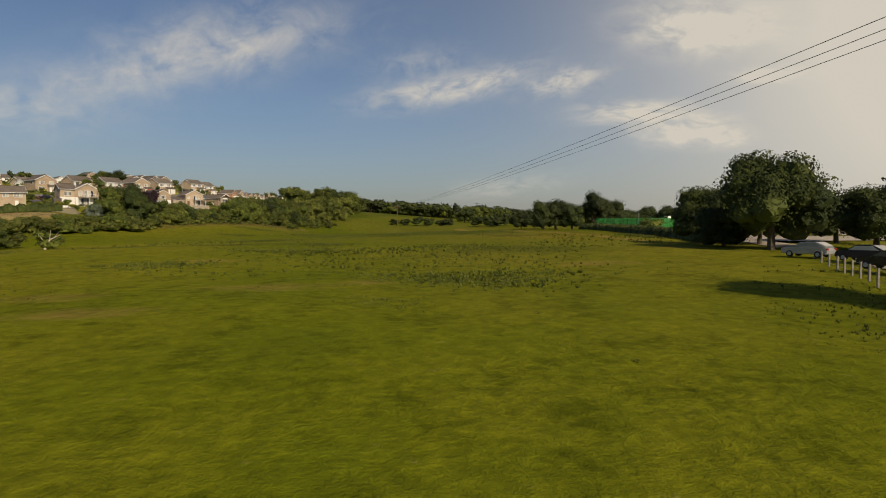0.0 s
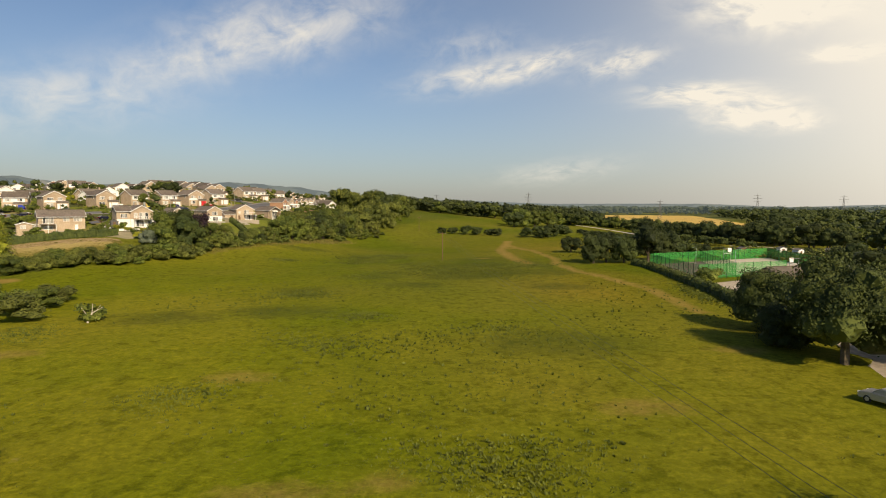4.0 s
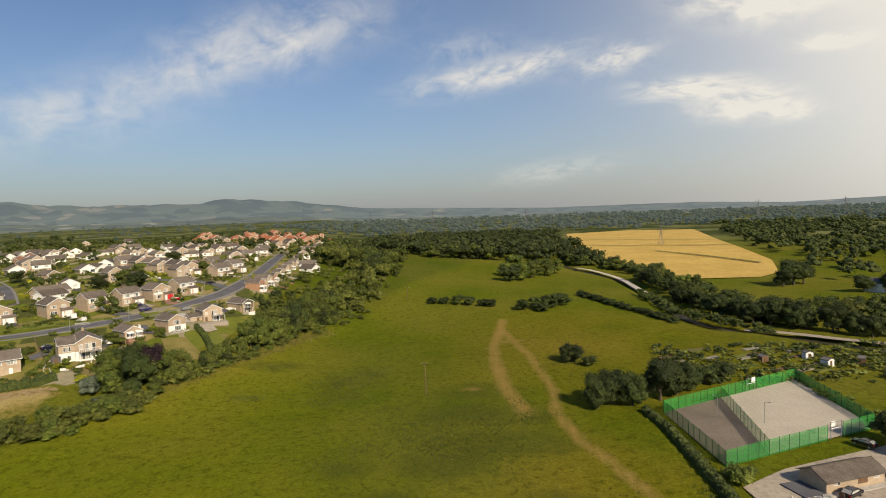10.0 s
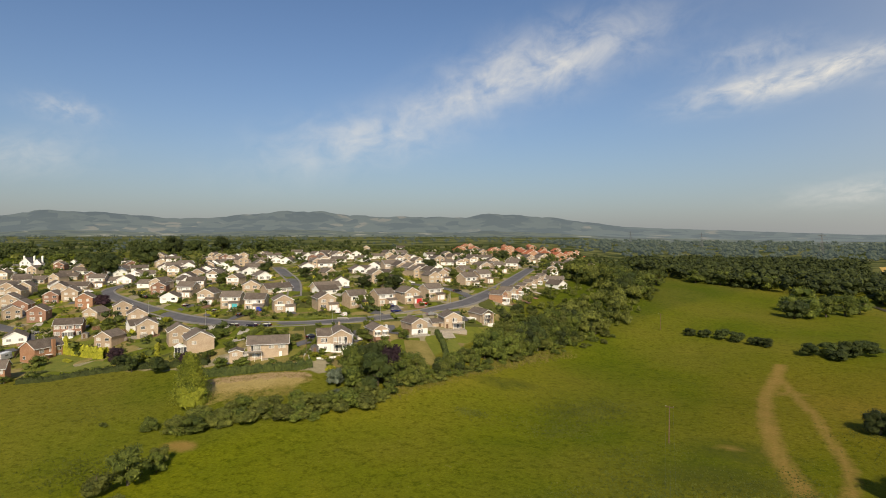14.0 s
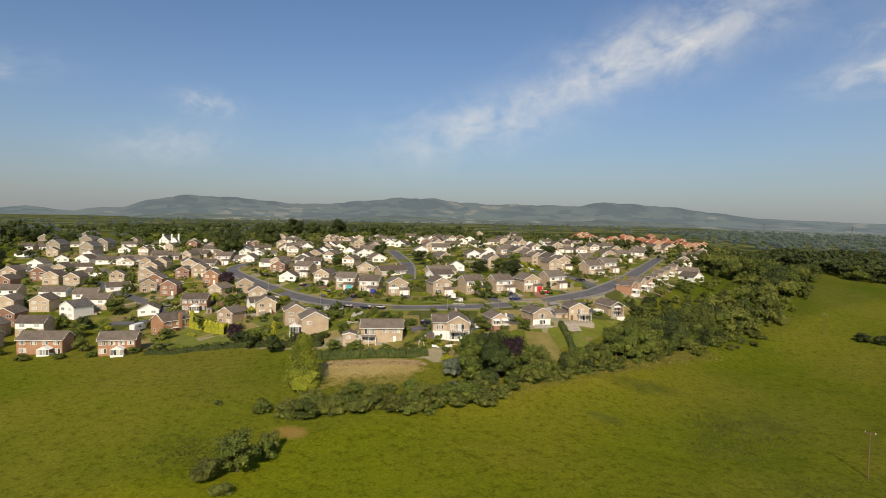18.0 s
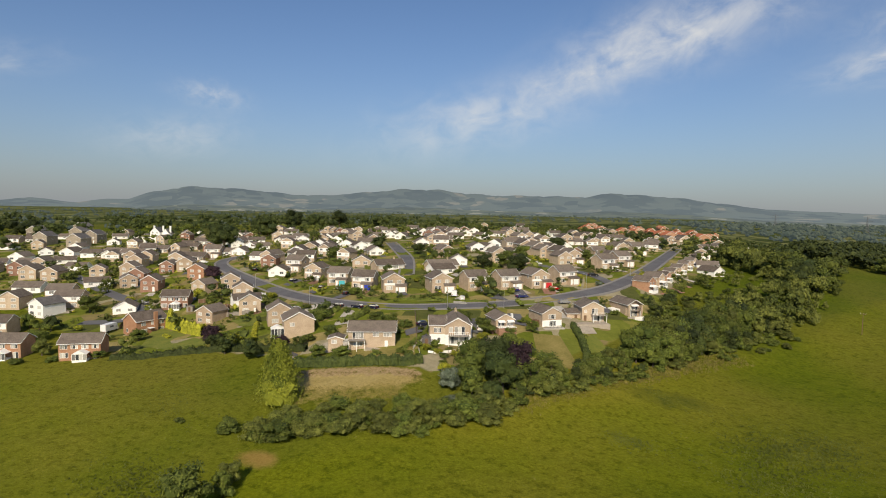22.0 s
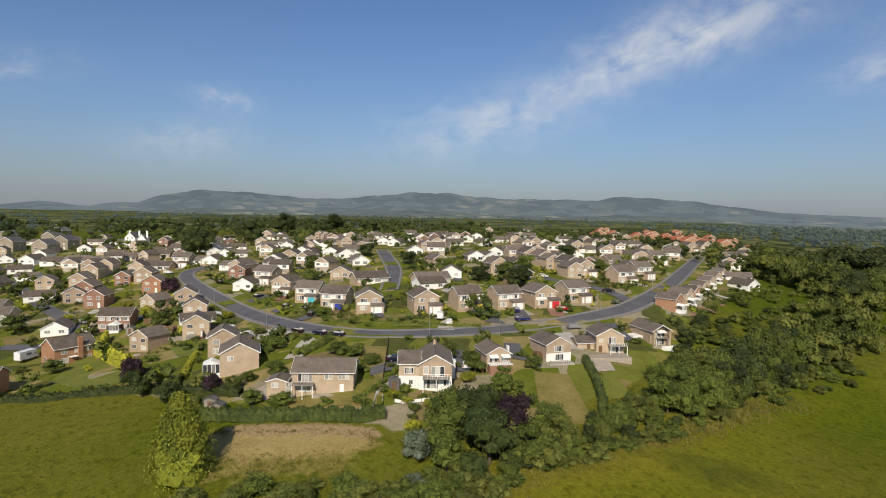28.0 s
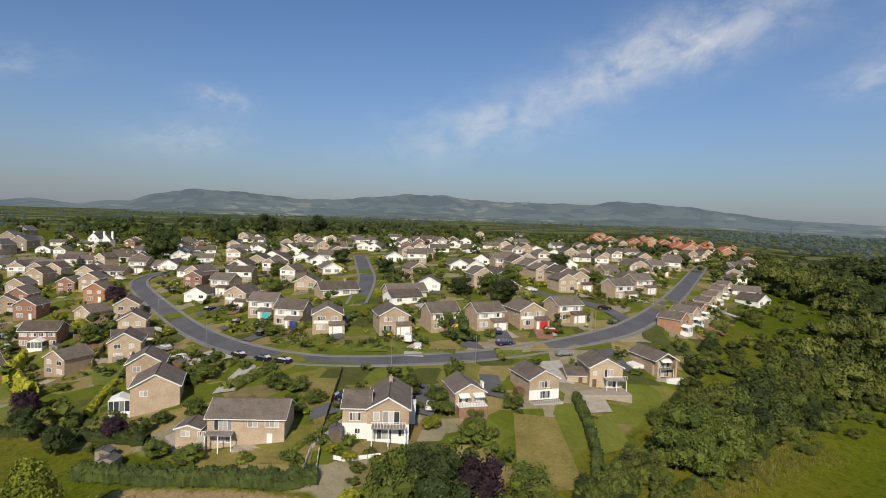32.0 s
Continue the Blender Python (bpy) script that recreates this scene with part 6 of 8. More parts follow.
for x, y, hgh, wid, kd in ((-428, 144, 12, 13, "dark1"), (-448, 153, 13, 13, "dark0"), (-420, 137, 11, 12, "dark2"), (-440, 138, 12, 13, "mid1"), (-575, 205, 14, 16, "dark3"), (-590, 222, 14, 16, "dark1"), (-545, 222, 13, 15, "dark0"), (-310, 135, 6, 7, "mid2"), (-262, 133, 6, 6, "mid0"), (-252, 120, 5, 5, "olive1"), (-234, 128, 5, 5, "mid3"), (-222, 126, 6, 5, "olive0"), (-237, 106, 4, 5, "mid1"), (-258, 98, 4, 6, "mid2")):
    tree(x, y, hgh, wid, kd, "leafy green tree among the lower houses", "tree", "trees among the lower houses", sink=0.5)
BELT = [(58, 520), (72, 495), (96, 462), (99, 420), (99, 372), (95, 320), (94, 296), (108, 272), (118, 262), (130, 268), (140, 276), (155, 276), (170, 268), (190, 255)]
for k in range(70):
    j = rng.randrange(len(BELT) - 1)
    p = Vector(BELT[j]).lerp(Vector(BELT[j + 1]), rng.random())
    hgh = rng.uniform(6, 10.5)
    tree(p.x + rng.uniform(0, 22), p.y + rng.uniform(0, 16), hgh, hgh * rng.uniform(0.85, 1.1), rng.choice(("mid", "shade", "olive", "mid", "dark")) + str(rng.randrange(4)), "leafy tree in the belt along the river", "tree", "trees along the river", sink=0.6)
BANK = [(98, 420), (98, 372), (96, 318), (98, 280), (108, 265), (117, 254), (130, 243), (150, 231), (180, 218), (215, 205)]
for k in range(46):
    u = k / 45 * (len(BANK) - 1.001)
    p = Vector(BANK[int(u)]).lerp(Vector(BANK[int(u) + 1]), u - int(u))
    hgh = rng.uniform(6.5, 12)
    tree(p.x + rng.uniform(-1, 6), p.y + rng.uniform(-1, 6), hgh, hgh * rng.uniform(0.85, 1.05), rng.choice(("mid", "shade", "shade", "dark")) + str(rng.randrange(4)), "leafy tree leaning over the river bank", "tree", "trees along the river", sink=0.6)
put_house("f7", 204, 352, 30, house_far, "white rendered farmhouse with a slate roof among trees", "houses beyond the river", wall=RENDER, roof=SLATE)
for x, y, hgh, wid in ((178, 385, 16, 17), (186, 390, 14, 15), (170, 380, 11, 12), (196, 350, 10, 11), (206, 345, 11, 11), (214, 338, 11, 11)):
    tree(x, y, hgh, wid, "dark2", "large round tree beside the wheat field", "tree", "trees by the wheat field", sink=0.5)
for k in range(22):
    u = k / 21
    p = Vector((51, 350)).lerp(Vector((78, 272)), u)
    tree(p.x + rng.uniform(-1, 1), p.y + rng.uniform(-1, 1), rng.uniform(2.2, 3.4), rng.uniform(5, 6.5), "shade" + str(k % 4), "low bush in a hedge across the grass", "bush", "hedge beside the river field", sink=0.3, name="bush")


def thicket(name, spots, material, label, category, level=0, leaf=64, seed=1, size=0.075):
    """Many crowns too far or too many to count, as one mesh: spots of x, y, height, width."""
    gen = np.random.default_rng(seed)
    forms = [crown(np.random.default_rng(seed + k), 5, level, leaf, size) for k in range(5)]
    vs, fs, at = [], [], 0
    for k, (x, y, hgh, wid) in enumerate(spots):
        v, f = forms[k % 5]
        a = gen.uniform(0, 6.28)
        c, s = math.cos(a) * wid, math.sin(a) * wid
        q = np.stack([x + v[:, 0] * c - v[:, 1] * s, y + v[:, 0] * s + v[:, 1] * c, ground_at(x, y) - 0.2 * hgh + v[:, 2] * hgh * 1.15], -1)
        vs.append(q)
        fs += [[i + at for i in g] for g in f]
        at += len(v)
    return tagged(raw(name, np.concatenate(vs), fs, material), label, category, kind="stuff")


def scatter(n, x0, x1, y0, y1, keep, low, high, gen):
    out = []
    while len(out) < n:
        x, y = gen.uniform(x0, x1), gen.uniform(y0, y1)
        if keep(x, y):
            s = gen.uniform(low, high)
            out.append((x, y, s, s * gen.uniform(1.1, 1.7)))
    return out


gen = random.Random(11)


def patchy(x, y, scale, level):
    return noise.noise(Vector((x / scale, y / scale, 3.1))) > level


open_land = lambda x, y: not inside(np.array([x]), np.array([y]), WHEAT)[0]  # noqa: E731
thicket("far_wood", far_trees[::2], LEAF, "leafy trees at the far end of the wood on the slope", "woodland", level=1, leaf=480, seed=4, size=0.05)
thicket("far_wood", far_trees[1::2], LEAF_OLIVE, "olive-green trees at the far end of the wood on the slope", "woodland", level=1, leaf=480, seed=9, size=0.05)
thicket("far_wood", scatter(640, -120, 330, 515, 1000, lambda x, y: open_land(x, y) and x + 0.15 * y > -20 and (patchy(x, y, 130, -0.12) or y < 590) and not (90 < x < 420 and y < 1000 and x > 60 + (y - 500) * 0.1 and x < 330 - (y - 600) * 0.0), 10, 15, gen), LEAF_DARK, "dark woods beyond the meadow", "woodland", seed=5)
thicket("far_wood", scatter(860, 190, 900, 330, 1200, lambda x, y: open_land(x, y) and x > 212 + max(0, (y - 420)) * 0.26 and patchy(x, y, 150, -0.5), 9, 15, gen), LEAF_DARK, "dark woods across the valley", "woodland", seed=6)
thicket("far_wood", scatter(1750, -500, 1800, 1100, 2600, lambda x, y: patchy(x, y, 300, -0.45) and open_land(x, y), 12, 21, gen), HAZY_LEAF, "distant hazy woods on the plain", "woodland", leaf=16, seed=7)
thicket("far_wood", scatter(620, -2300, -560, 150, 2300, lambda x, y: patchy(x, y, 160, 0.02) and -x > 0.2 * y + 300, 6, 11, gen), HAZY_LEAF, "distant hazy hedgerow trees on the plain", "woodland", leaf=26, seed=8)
spots = []
for k in range(210):
    j = gen.randrange(len(BELT) - 1)
    p = Vector(BELT[j]).lerp(Vector(BELT[j + 1]), gen.random())
    s = gen.uniform(3.5, 8.5)
    spots.append((p.x + gen.uniform(2, 26), p.y + gen.uniform(2, 20), s, s * gen.uniform(1.0, 1.4)))
for k in range(90):
    u = gen.random()
    p = Vector((84.5, 352)).lerp(Vector((84, 292)), u * 2) if u < 0.5 else Vector((84, 292)).lerp(Vector((104, 247)), u * 2 - 1)
    s = gen.uniform(1.8, 4.2)
    spots.append((p.x + gen.uniform(-3.5, 2), p.y + gen.uniform(-2, 2), s, s * 1.4))
thicket("riverside_thicket", spots[:110], LEAF, "dense green thicket along the river bank", "thicket", level=1, leaf=260, seed=24, size=0.055)
thicket("riverside_thicket", spots[110:], LEAF_DARK, "dark green thicket along the river bank", "thicket", level=1, leaf=260, seed=25, size=0.055)

# ---- infill: the rest of the estate, further off ----
FAR_KINDS = {
    "f1": dict(wall=BUFF, front=RENDER), "f2": dict(wall=BUFF), "f3": dict(wall=RENDER, eaves=2.6, w=9, d=11), "f4": dict(wall=BUFF, axis="x", w=10, d=7.5, front=RENDER),
    "f5": dict(wall=RENDER, eaves=2.6, w=12, d=7.5, axis="x"), "f6": dict(wall=RED_BRICK), "f7": dict(wall=RENDER, roof=SLATE), "f8": dict(wall=ORANGE, roof=RED_TILE, w=13, d=13, eaves=5.6),
}
LEFT_HOUSES = [(-289.8, 114.7, "f3"), (-276.4, 124.8, "f4"), (-275, 139.7, "f3"), (-302.4, 149.8, "f4"), (-338.6, 134.5, "f4"), (-330.2, 144, "f4"), (-387, 134.9, "f6"), (-384.5, 149.8, "f6"), (-377.1, 158.7, "f6"), (-345.5, 162.6, "f2"), (-431.3, 172.6, "f3"), (-426.7, 194.6, "f3"), (-409, 199.6, "f3"), (-391.7, 208.4, "f4"), (-516, 189.2, "f4"), (-504.1, 200.6, "f1"), (-482.3, 218.5, "f6"),
               (-268, 112, "f2"), (-305, 104, "f4"), (-318, 118, "f2"), (-345, 118, "f4"), (-360, 128, "f2"), (-405, 128, "f6"), (-300, 92, "f2"), (-330, 100, "f1")]
taken = [(o.matrix_world.translation.x, o.matrix_world.translation.y) for o in scene.objects if o.parent is None and o.name.split(".")[0] in ("house", "bungalow")]
for x, y, turn, kind in ((-343, 164, 44, "f2"), (-381, 170, 44, "f2"), (-407, 203, 40, "f5"), (-428, 198, 40, "f3"), (-399, 213, 40, "f5"), (-356, 206, 44, "f2"), (-403, 235, 40, "f5"), (-391, 253, 40, "f5"), (-298, 154, 50, "f4"), (-278, 143, 20, "f7"), (-284, 153, 50, "f4"), (-326, 150, 46, "f5"), (-358, 159, 46, "f2"), (-262, 124, 46, "f4"), (-285, 122, 46, "f6"), (-310, 128, 46, "f2"), (-335, 134, 46, "f4"), (-300, 138, 46, "f2"), (-365, 140, 46, "f6"), (-395, 150, 46, "f2")):
    put_house(kind, x, y, turn, house_far, "house on the lower side of the estate", "houses on the lower side", **FAR_KINDS[kind])
    taken.append((x, y))
for x, y, kind in LEFT_HOUSES:
    if min(math.hypot(x - a, y - b) for a, b in taken) > 11:
        put_house(kind, x, y, 46, house_far, "house on the lower side of the estate", "houses on the lower side", **FAR_KINDS[kind])
        taken.append((x, y))
lines = [ROAD, [(-187.5, 246.2), (-202.5, 262.5), (-217.5, 277.5), (-240, 295), (-277.5, 325)], [(-116, 290), (-126, 297.5), (-140, 300), (-160, 297.5)]]
for x, y in ((-280, 584), (-337, 733), (-326, 773), (-298, 743), (-311, 831), (-203, 587), (-255, 783), (-190, 631), (-270, 930), (-240, 690), (-405, 838), (-284, 674), (-357, 895), (-365, 1010), (-312, 982), (-230, 640), (-265, 720), (-307, 860), (-305, 900), (-272, 860), (-268, 905), (-349, 862), (-333, 878), (-286, 864), (-305, 960)):
    put_house("f8", x, y, 41, house_far, "red-roofed brick house at the edge of the estate", "red-roofed houses", **FAR_KINDS["f8"])
    taken.append((x, y))
gen = random.Random(21)
ahead, across = Vector((-0.656, 0.755)), Vector((0.755, 0.656))
made = 0
for row in range(26):
    for k in range(-26, 16):
        p = Vector((-150, 200)) + ahead * (22 + row * 21.0) + across * (k * 16.5 + (row % 2) * 8) + Vector((gen.uniform(-3, 3), gen.uniform(-3, 3)))
        if not (inside(np.array([p.x]), np.array([p.y]), GARDENS)[0] or (p.x < -260 and p.y > 200 and p.x > -560)):
            continue
        if min(math.hypot(p.x - a, p.y - b) for a, b in taken) < 15.5:
            continue
        if min(float(near_line(np.array([p.x]), np.array([p.y]), ln)[0]) for ln in lines) < 11:
            continue
        if row % 3 == 2 and gen.random() < 0.45:
            continue
        if gen.random() < 0.16 or made >= 150:
            continue
        red = p.y > 560 and p.x > -330
        kind = "f8" if red and gen.random() < 0.7 else gen.choice(("f3", "f2", "f3", "f5", "f4", "f3", "f1", "f6", "f2", "f5"))
        put_house(kind, p.x, p.y, 41 + gen.choice((-20, 0, 20, 30)), house_far, "red-roofed brick house at the edge of the estate" if kind == "f8" else "small far house on the estate", "far houses on the estate", size=0.88, **FAR_KINDS[kind])
        taken.append((p.x, p.y))
        made += 1

# ---- gardens: shrubs, hedges, drives, fences ----
gen = random.Random(33)


def free(x, y, room=6.5, road=5.5):
    if -229 < x < -184 and 147 < y < 163:  # the open lawn inside the tall hedge
        return False
    return min(math.hypot(x - a, y - b) for a, b in taken) > room and min(float(near_line(np.array([x]), np.array([y]), ln)[0]) for ln in lines) > road


taken += [(-117, 195), (-131, 180), (-113, 215), (-107, 231), (-102, 247), (-97, 268), (-160, 179), (-226, 158), (-228, 119), (-207, 135), (-244, 179)]
made = 0
while made < 210:
    x, y = gen.uniform(-270, -98), gen.uniform(140, 330)
    if not inside(np.array([x]), np.array([y]), GARDENS)[0] or not free(x, y):
        continue
    s = gen.uniform(1.3, 3.4)
    kd = gen.choice(("small0", "small1", "small2", "small3", "bush0", "bush2", "gold0", "small3", "small1", "small0", "small2"))
    tree(x, y, s, s * gen.uniform(0.9, 1.4), kd, "leafy green garden shrub among the houses" if "gold" not in kd else "yellow-green leafy garden shrub among the houses", "bush", "garden shrubs", sink=0.1, name="garden_bush")
    made += 1
LOWER_TREES = [(-182, 158.5, 6.5, 6.5, "purple0"), (-156, 165, 4.2, 4.6, "purple0"), (-173.5, 161, 5.4, 4.2, "gold0"), (-178, 157, 4.6, 5, "shade0"), (-170, 156, 5, 4.5, "shade2"), (-267, 154, 7, 8, "mid1"), (-344, 186, 7, 8, "mid2"), (-243, 131, 6, 7, "mid3"), (-253, 137, 6, 6, "shade1"), (-215, 151, 4, 6, "mid0"), (-272, 207, 6.5, 8, "purple0"), (-285, 212, 5, 6, "mid0"), (-362, 262, 17, 19, "dark1"), (-407, 322, 17, 17, "dark0"), (-500, 411, 20, 19, "dark3"), (-480, 450, 19, 20, "dark2"), (-530, 430, 18, 18, "dark1"), (-385, 268, 13, 14, "olive2"), (-488, 396, 14, 16, "dark3"), (-560, 480, 15, 17, "dark0"), (-372, 262, 9, 11, "mid0"), (-255, 262, 6, 8, "mid1"), (-232, 245, 5, 7, "mid3"), (-300, 245, 6, 8, "mid2"), (-318, 205, 6, 7, "shade1"), (-262, 300, 7, 9, "dark2"), (-170, 305, 7, 9, "mid0")]
MIDDLE_TREES = [(-222, 290, 6, 8, "shade2"), (-150, 330, 6, 8, "mid1"), (-145, 365, 7, 9, "mid3"), (-180, 355, 8, 10, "dark0"), (-416, 282, 13, 18, "dark1"), (-424, 290, 12, 15, "big2"), (-453, 345, 14, 17, "dark0"), (-440, 335, 12, 14, "big1"), (-489, 300, 10, 12, "mid1"), (-411, 326, 10, 12, "mid2"), (-171, 226, 4.6, 7, "silver0"), (-181, 213, 3.4, 6, "bush1"), (-152, 275, 9, 11, "dark2"), (-162, 282, 8, 11, "mid1"), (-170, 276, 7, 9, "shade3"), (-213, 296, 6, 9, "gold0"), (-196, 285, 6, 8, "mid2"), (-142, 193, 4.2, 6.5, "bush2"), (-135, 192, 3.4, 5, "bush0"), (-133.5, 188, 2.4, 4, "small1"), (-125, 207, 4.2, 6, "mid2"), (-120, 210, 3.6, 5, "bush3")]
UPPER_TREES = [(-122, 215, 4, 2.6, "conifer0"), (-127, 203, 4.5, 5.5, "silver0"), (-165, 186, 4.6, 6, "bush1"), (-148, 176, 4.0, 5.5, "mid0"), (-153, 172, 3.2, 4.2, "bush2"), (-116, 206, 4.4, 5, "mid3"), (-114, 201, 3.0, 4, "gold0"), (-106.5, 203, 4.2, 5, "mid1"), (-122.5, 183.5, 2.2, 4, "small2"), (-135.5, 168, 2.8, 4.4, "bush1"), (-141, 166, 3.4, 4.5, "mid0"), (-111.5, 187, 2.2, 3.2, "gold0"), (-115.5, 184.5, 1.8, 3, "gold0"), (-109, 219, 3.6, 4.5, "mid2"), (-137, 165, 2.0, 3, "small3"), (-121, 286, 2.4, 3, "silver0"), (-116.5, 320, 4, 5, "gold0"), (-130, 286, 3, 4.6, "gold0"), (-131, 283, 2.6, 4, "bush1"), (-232, 186, 5, 6, "mid1"), (-250, 189, 5, 5, "gold0"), (-262, 187, 5.5, 5, "gold0")]
for x, y, hgh, wid, kd in LOWER_TREES + MIDDLE_TREES + UPPER_TREES:
    tree(x, y, hgh, wid, kd, {"purp": "dark purple-leaved tree in a garden", "gold": "golden-green leafy shrub in a garden", "silv": "blue-grey conifer in a front garden", "coni": "small golden conifer in a garden"}.get(kd[:4], "leafy garden tree between the houses"), "tree" if hgh > 4 else "bush", "garden trees", sink=0.1, name="garden_tree")
spots = []
while len(spots) < 1500:
    x, y = gen.uniform(-560, -95), gen.uniform(120, 700)
    if (inside(np.array([x]), np.array([y]), GARDENS)[0] or x < -260) and free(x, y, 7.5, 6) and y > 130 + max(0, (-x - 300)) * 0.1:
        s = gen.uniform(1.6, 4.0) if gen.random() < 0.8 else gen.uniform(4, 9)
        spots.append((x, y, s, s * gen.uniform(1.0, 1.5)))
thicket("garden_greenery", spots[:850], LEAF, "mixed shrubs and small trees filling the gardens", "shrubs", leaf=80, seed=15)
thicket("garden_greenery", spots[850:1200], LEAF_DARK, "dark shrubs and trees filling the gardens", "shrubs", leaf=80, seed=16)
thicket("garden_greenery", spots[1200:], LEAF_OLIVE, "yellow-green shrubs filling the gardens", "shrubs", leaf=80, seed=17)
big = []
while len(big) < 330:
    x, y = gen.uniform(-900, -380), gen.uniform(130, 900)
    if -x > 0.45 * y + 230 and patchy(x, y, 70, -0.32) and min(math.hypot(x - a, y - b) for a, b in taken) > 10:
        s = gen.uniform(7, 14)
        big.append((x, y, s, s * gen.uniform(1.0, 1.4)))
thicket("far_wood", big, LEAF_DARK, "tall trees round the old houses beyond the estate", "woodland", leaf=60, seed=18)
big = []
while len(big) < 240:
    x, y = gen.uniform(-420, -90), gen.uniform(420, 1000)
    if min(math.hypot(x - a, y - b) for a, b in taken) > 9:
        s = gen.uniform(5, 10)
        big.append((x, y, s, s * gen.uniform(1.0, 1.4)))
thicket("far_wood", big, LEAF_DARK, "trees among the far houses on the skyline", "woodland", leaf=40, seed=19)


def hedge(line, high, wide, material, label, seed=1, step=0.45):
    """A clipped or rough hedge along a line: a lumpy body under a skin of leaf clumps."""
    gen = np.random.default_rng(seed)
    pts = []
    for (ax, ay), (bx, by) in zip(line, line[1:]):
        n = max(2, int(math.hypot(bx - ax, by - ay) / step))
        pts += [(ax + (bx - ax) * k / n, ay + (by - ay) * k / n) for k in range(n)]
    pts.append(line[-1])
    vs, fs = [], []
    ring = 9
    for k, (x, y) in enumerate(pts):
        a, b = pts[max(k - 1, 0)], pts[min(k + 1, len(pts) - 1)]
        t = Vector((b[0] - a[0], b[1] - a[1])).normalized()
        z = ground_at(x, y)
        s = 1 + 0.12 * math.sin(k * 0.9) + gen.uniform(-0.08, 0.08)
        for j in range(ring):
            w = math.pi * j / (ring - 1)
            u, v = math.cos(w) * wide / 2 * s * (1 + gen.uniform(-0.12, 0.12)), (math.sin(w) ** 0.45) * high * s * (1 + gen.uniform(-0.1, 0.1))
            vs.append((x - t.y * u, y + t.x * u, z - 0.15 + v))
    for k in range(len(pts) - 1):
        for j in range(ring - 1):
            a = k * ring + j
            fs.append((a, a + 1, a + ring + 1, a + ring))
    base = len(vs)
    for _ in range(len(pts) * 34):
        k = gen.integers(len(vs[:base]))
        c = np.array(vs[k]) + gen.normal(size=3) * 0.1
        t, u = gen.normal(size=3), gen.normal(size=3)
        s = gen.uniform(0.08, 0.2)
        i = len(vs)
        vs += [tuple(c - t * s * 0.7), tuple(c + u * s * 0.7), tuple(c + t * s * 0.7), tuple(c - u * s * 0.5)]
        fs.append((i, i + 1, i + 2, i + 3))
    return tagged(raw("hedge", vs, fs, material), label, "hedge")


hedge([(39.2, 166.8), (41.2, 154.9), (42.0, 139.2), (42.6, 127), (42.8, 115), (42, 100), (40, 88)], 1.7, 2.0, LEAF_DARK, "dark rough hedge along the edge of the meadow", 1)
hedge([(-199, 137), (-191, 141.5), (-185, 148), (-174.5, 156.5), (-162, 162), (-148, 167.5)], 1.7, 2.0, LEAF_DARK, "rough green hedge along the top of the field", 2)
hedge([(-148, 157), (-133, 164), (-117.5, 174), (-115.5, 178)], 2.1, 3.0, LEAF_DARK, "rough green hedge above the bare terrace", 3)
hedge([(-224, 164.5), (-214, 164), (-205, 163), (-195, 162.8)], 3.6, 2.2, LEAF_GOLD, "tall clipped yellow-green hedge round a lawn", 4)
hedge([(-224, 164.5), (-232, 169), (-236, 171)], 3.0, 1.8, LEAF_GOLD, "tall clipped yellow-green hedge beside the house", 5)
hedge([(-165, 182.5), (-168.5, 195)], 1.5, 2.4, LEAF, "clipped green hedge beside a drive", 6)
hedge([(-153.5, 186), (-156, 196.5)], 1.5, 2.0, LEAF, "clipped green hedge beside a drive", 7)
hedge([(-103.5, 233), (-97, 226), (-91, 218), (-87, 210)], 1.9, 1.8, LEAF_DARK, "dark garden hedge running down the slope", 8)
hedge([(-122.5, 178), (-126, 190), (-130, 197)], 1.0, 0.8, LEAF, "low green hedge between two gardens", 9)
hedge([(-135, 232), (-141, 226), (-150, 219), (-158, 214)], 0.9, 0.9, LEAF, "low green hedge along the front gardens", 10)
hedge([(-131, 282), (-137, 279), (-144, 281)], 1.3, 1.2, LEAF_DARK, "dark clipped hedge at the street corner", 12)
hedge([(-212, 158), (-206, 157)], 0.8, 1.6, LEAF_GOLD, "low yellow-green hedge on a lawn", 13)
hedge([(-190, 196), (-193, 186), (-196, 180)], 1.4, 1.2, LEAF, "green hedge between two gardens", 14)

FRONT_DRIVES = [([(-165, 195), (-156, 183), (-153, 186), (-160.5, 197)], CONCRETE, "pale concrete drive"),
    ([(-172, 197), (-178, 189), (-186, 192), (-184, 198)], CONCRETE, "pale concrete drive"),
    ([(-145, 226), (-141, 221), (-137.5, 224), (-146.5, 232)], CONCRETE, "pale drive in front of a house"),
    ([(-137, 237), (-132, 240), (-141, 245), (-144, 241)], ASPHALT, "grey drive in front of a house"),
    ([(-133, 247), (-129, 249), (-137, 256), (-140, 252)], ASPHALT, "grey drive in front of a house"),
    ([(-128, 257), (-124, 259), (-131, 268), (-134, 264)], RED_BRICK, "red brick drive in front of a house"),
    ([(-181, 206), (-185, 206), (-187, 215), (-182, 215)], ASPHALT, "grey drive in front of a house")]
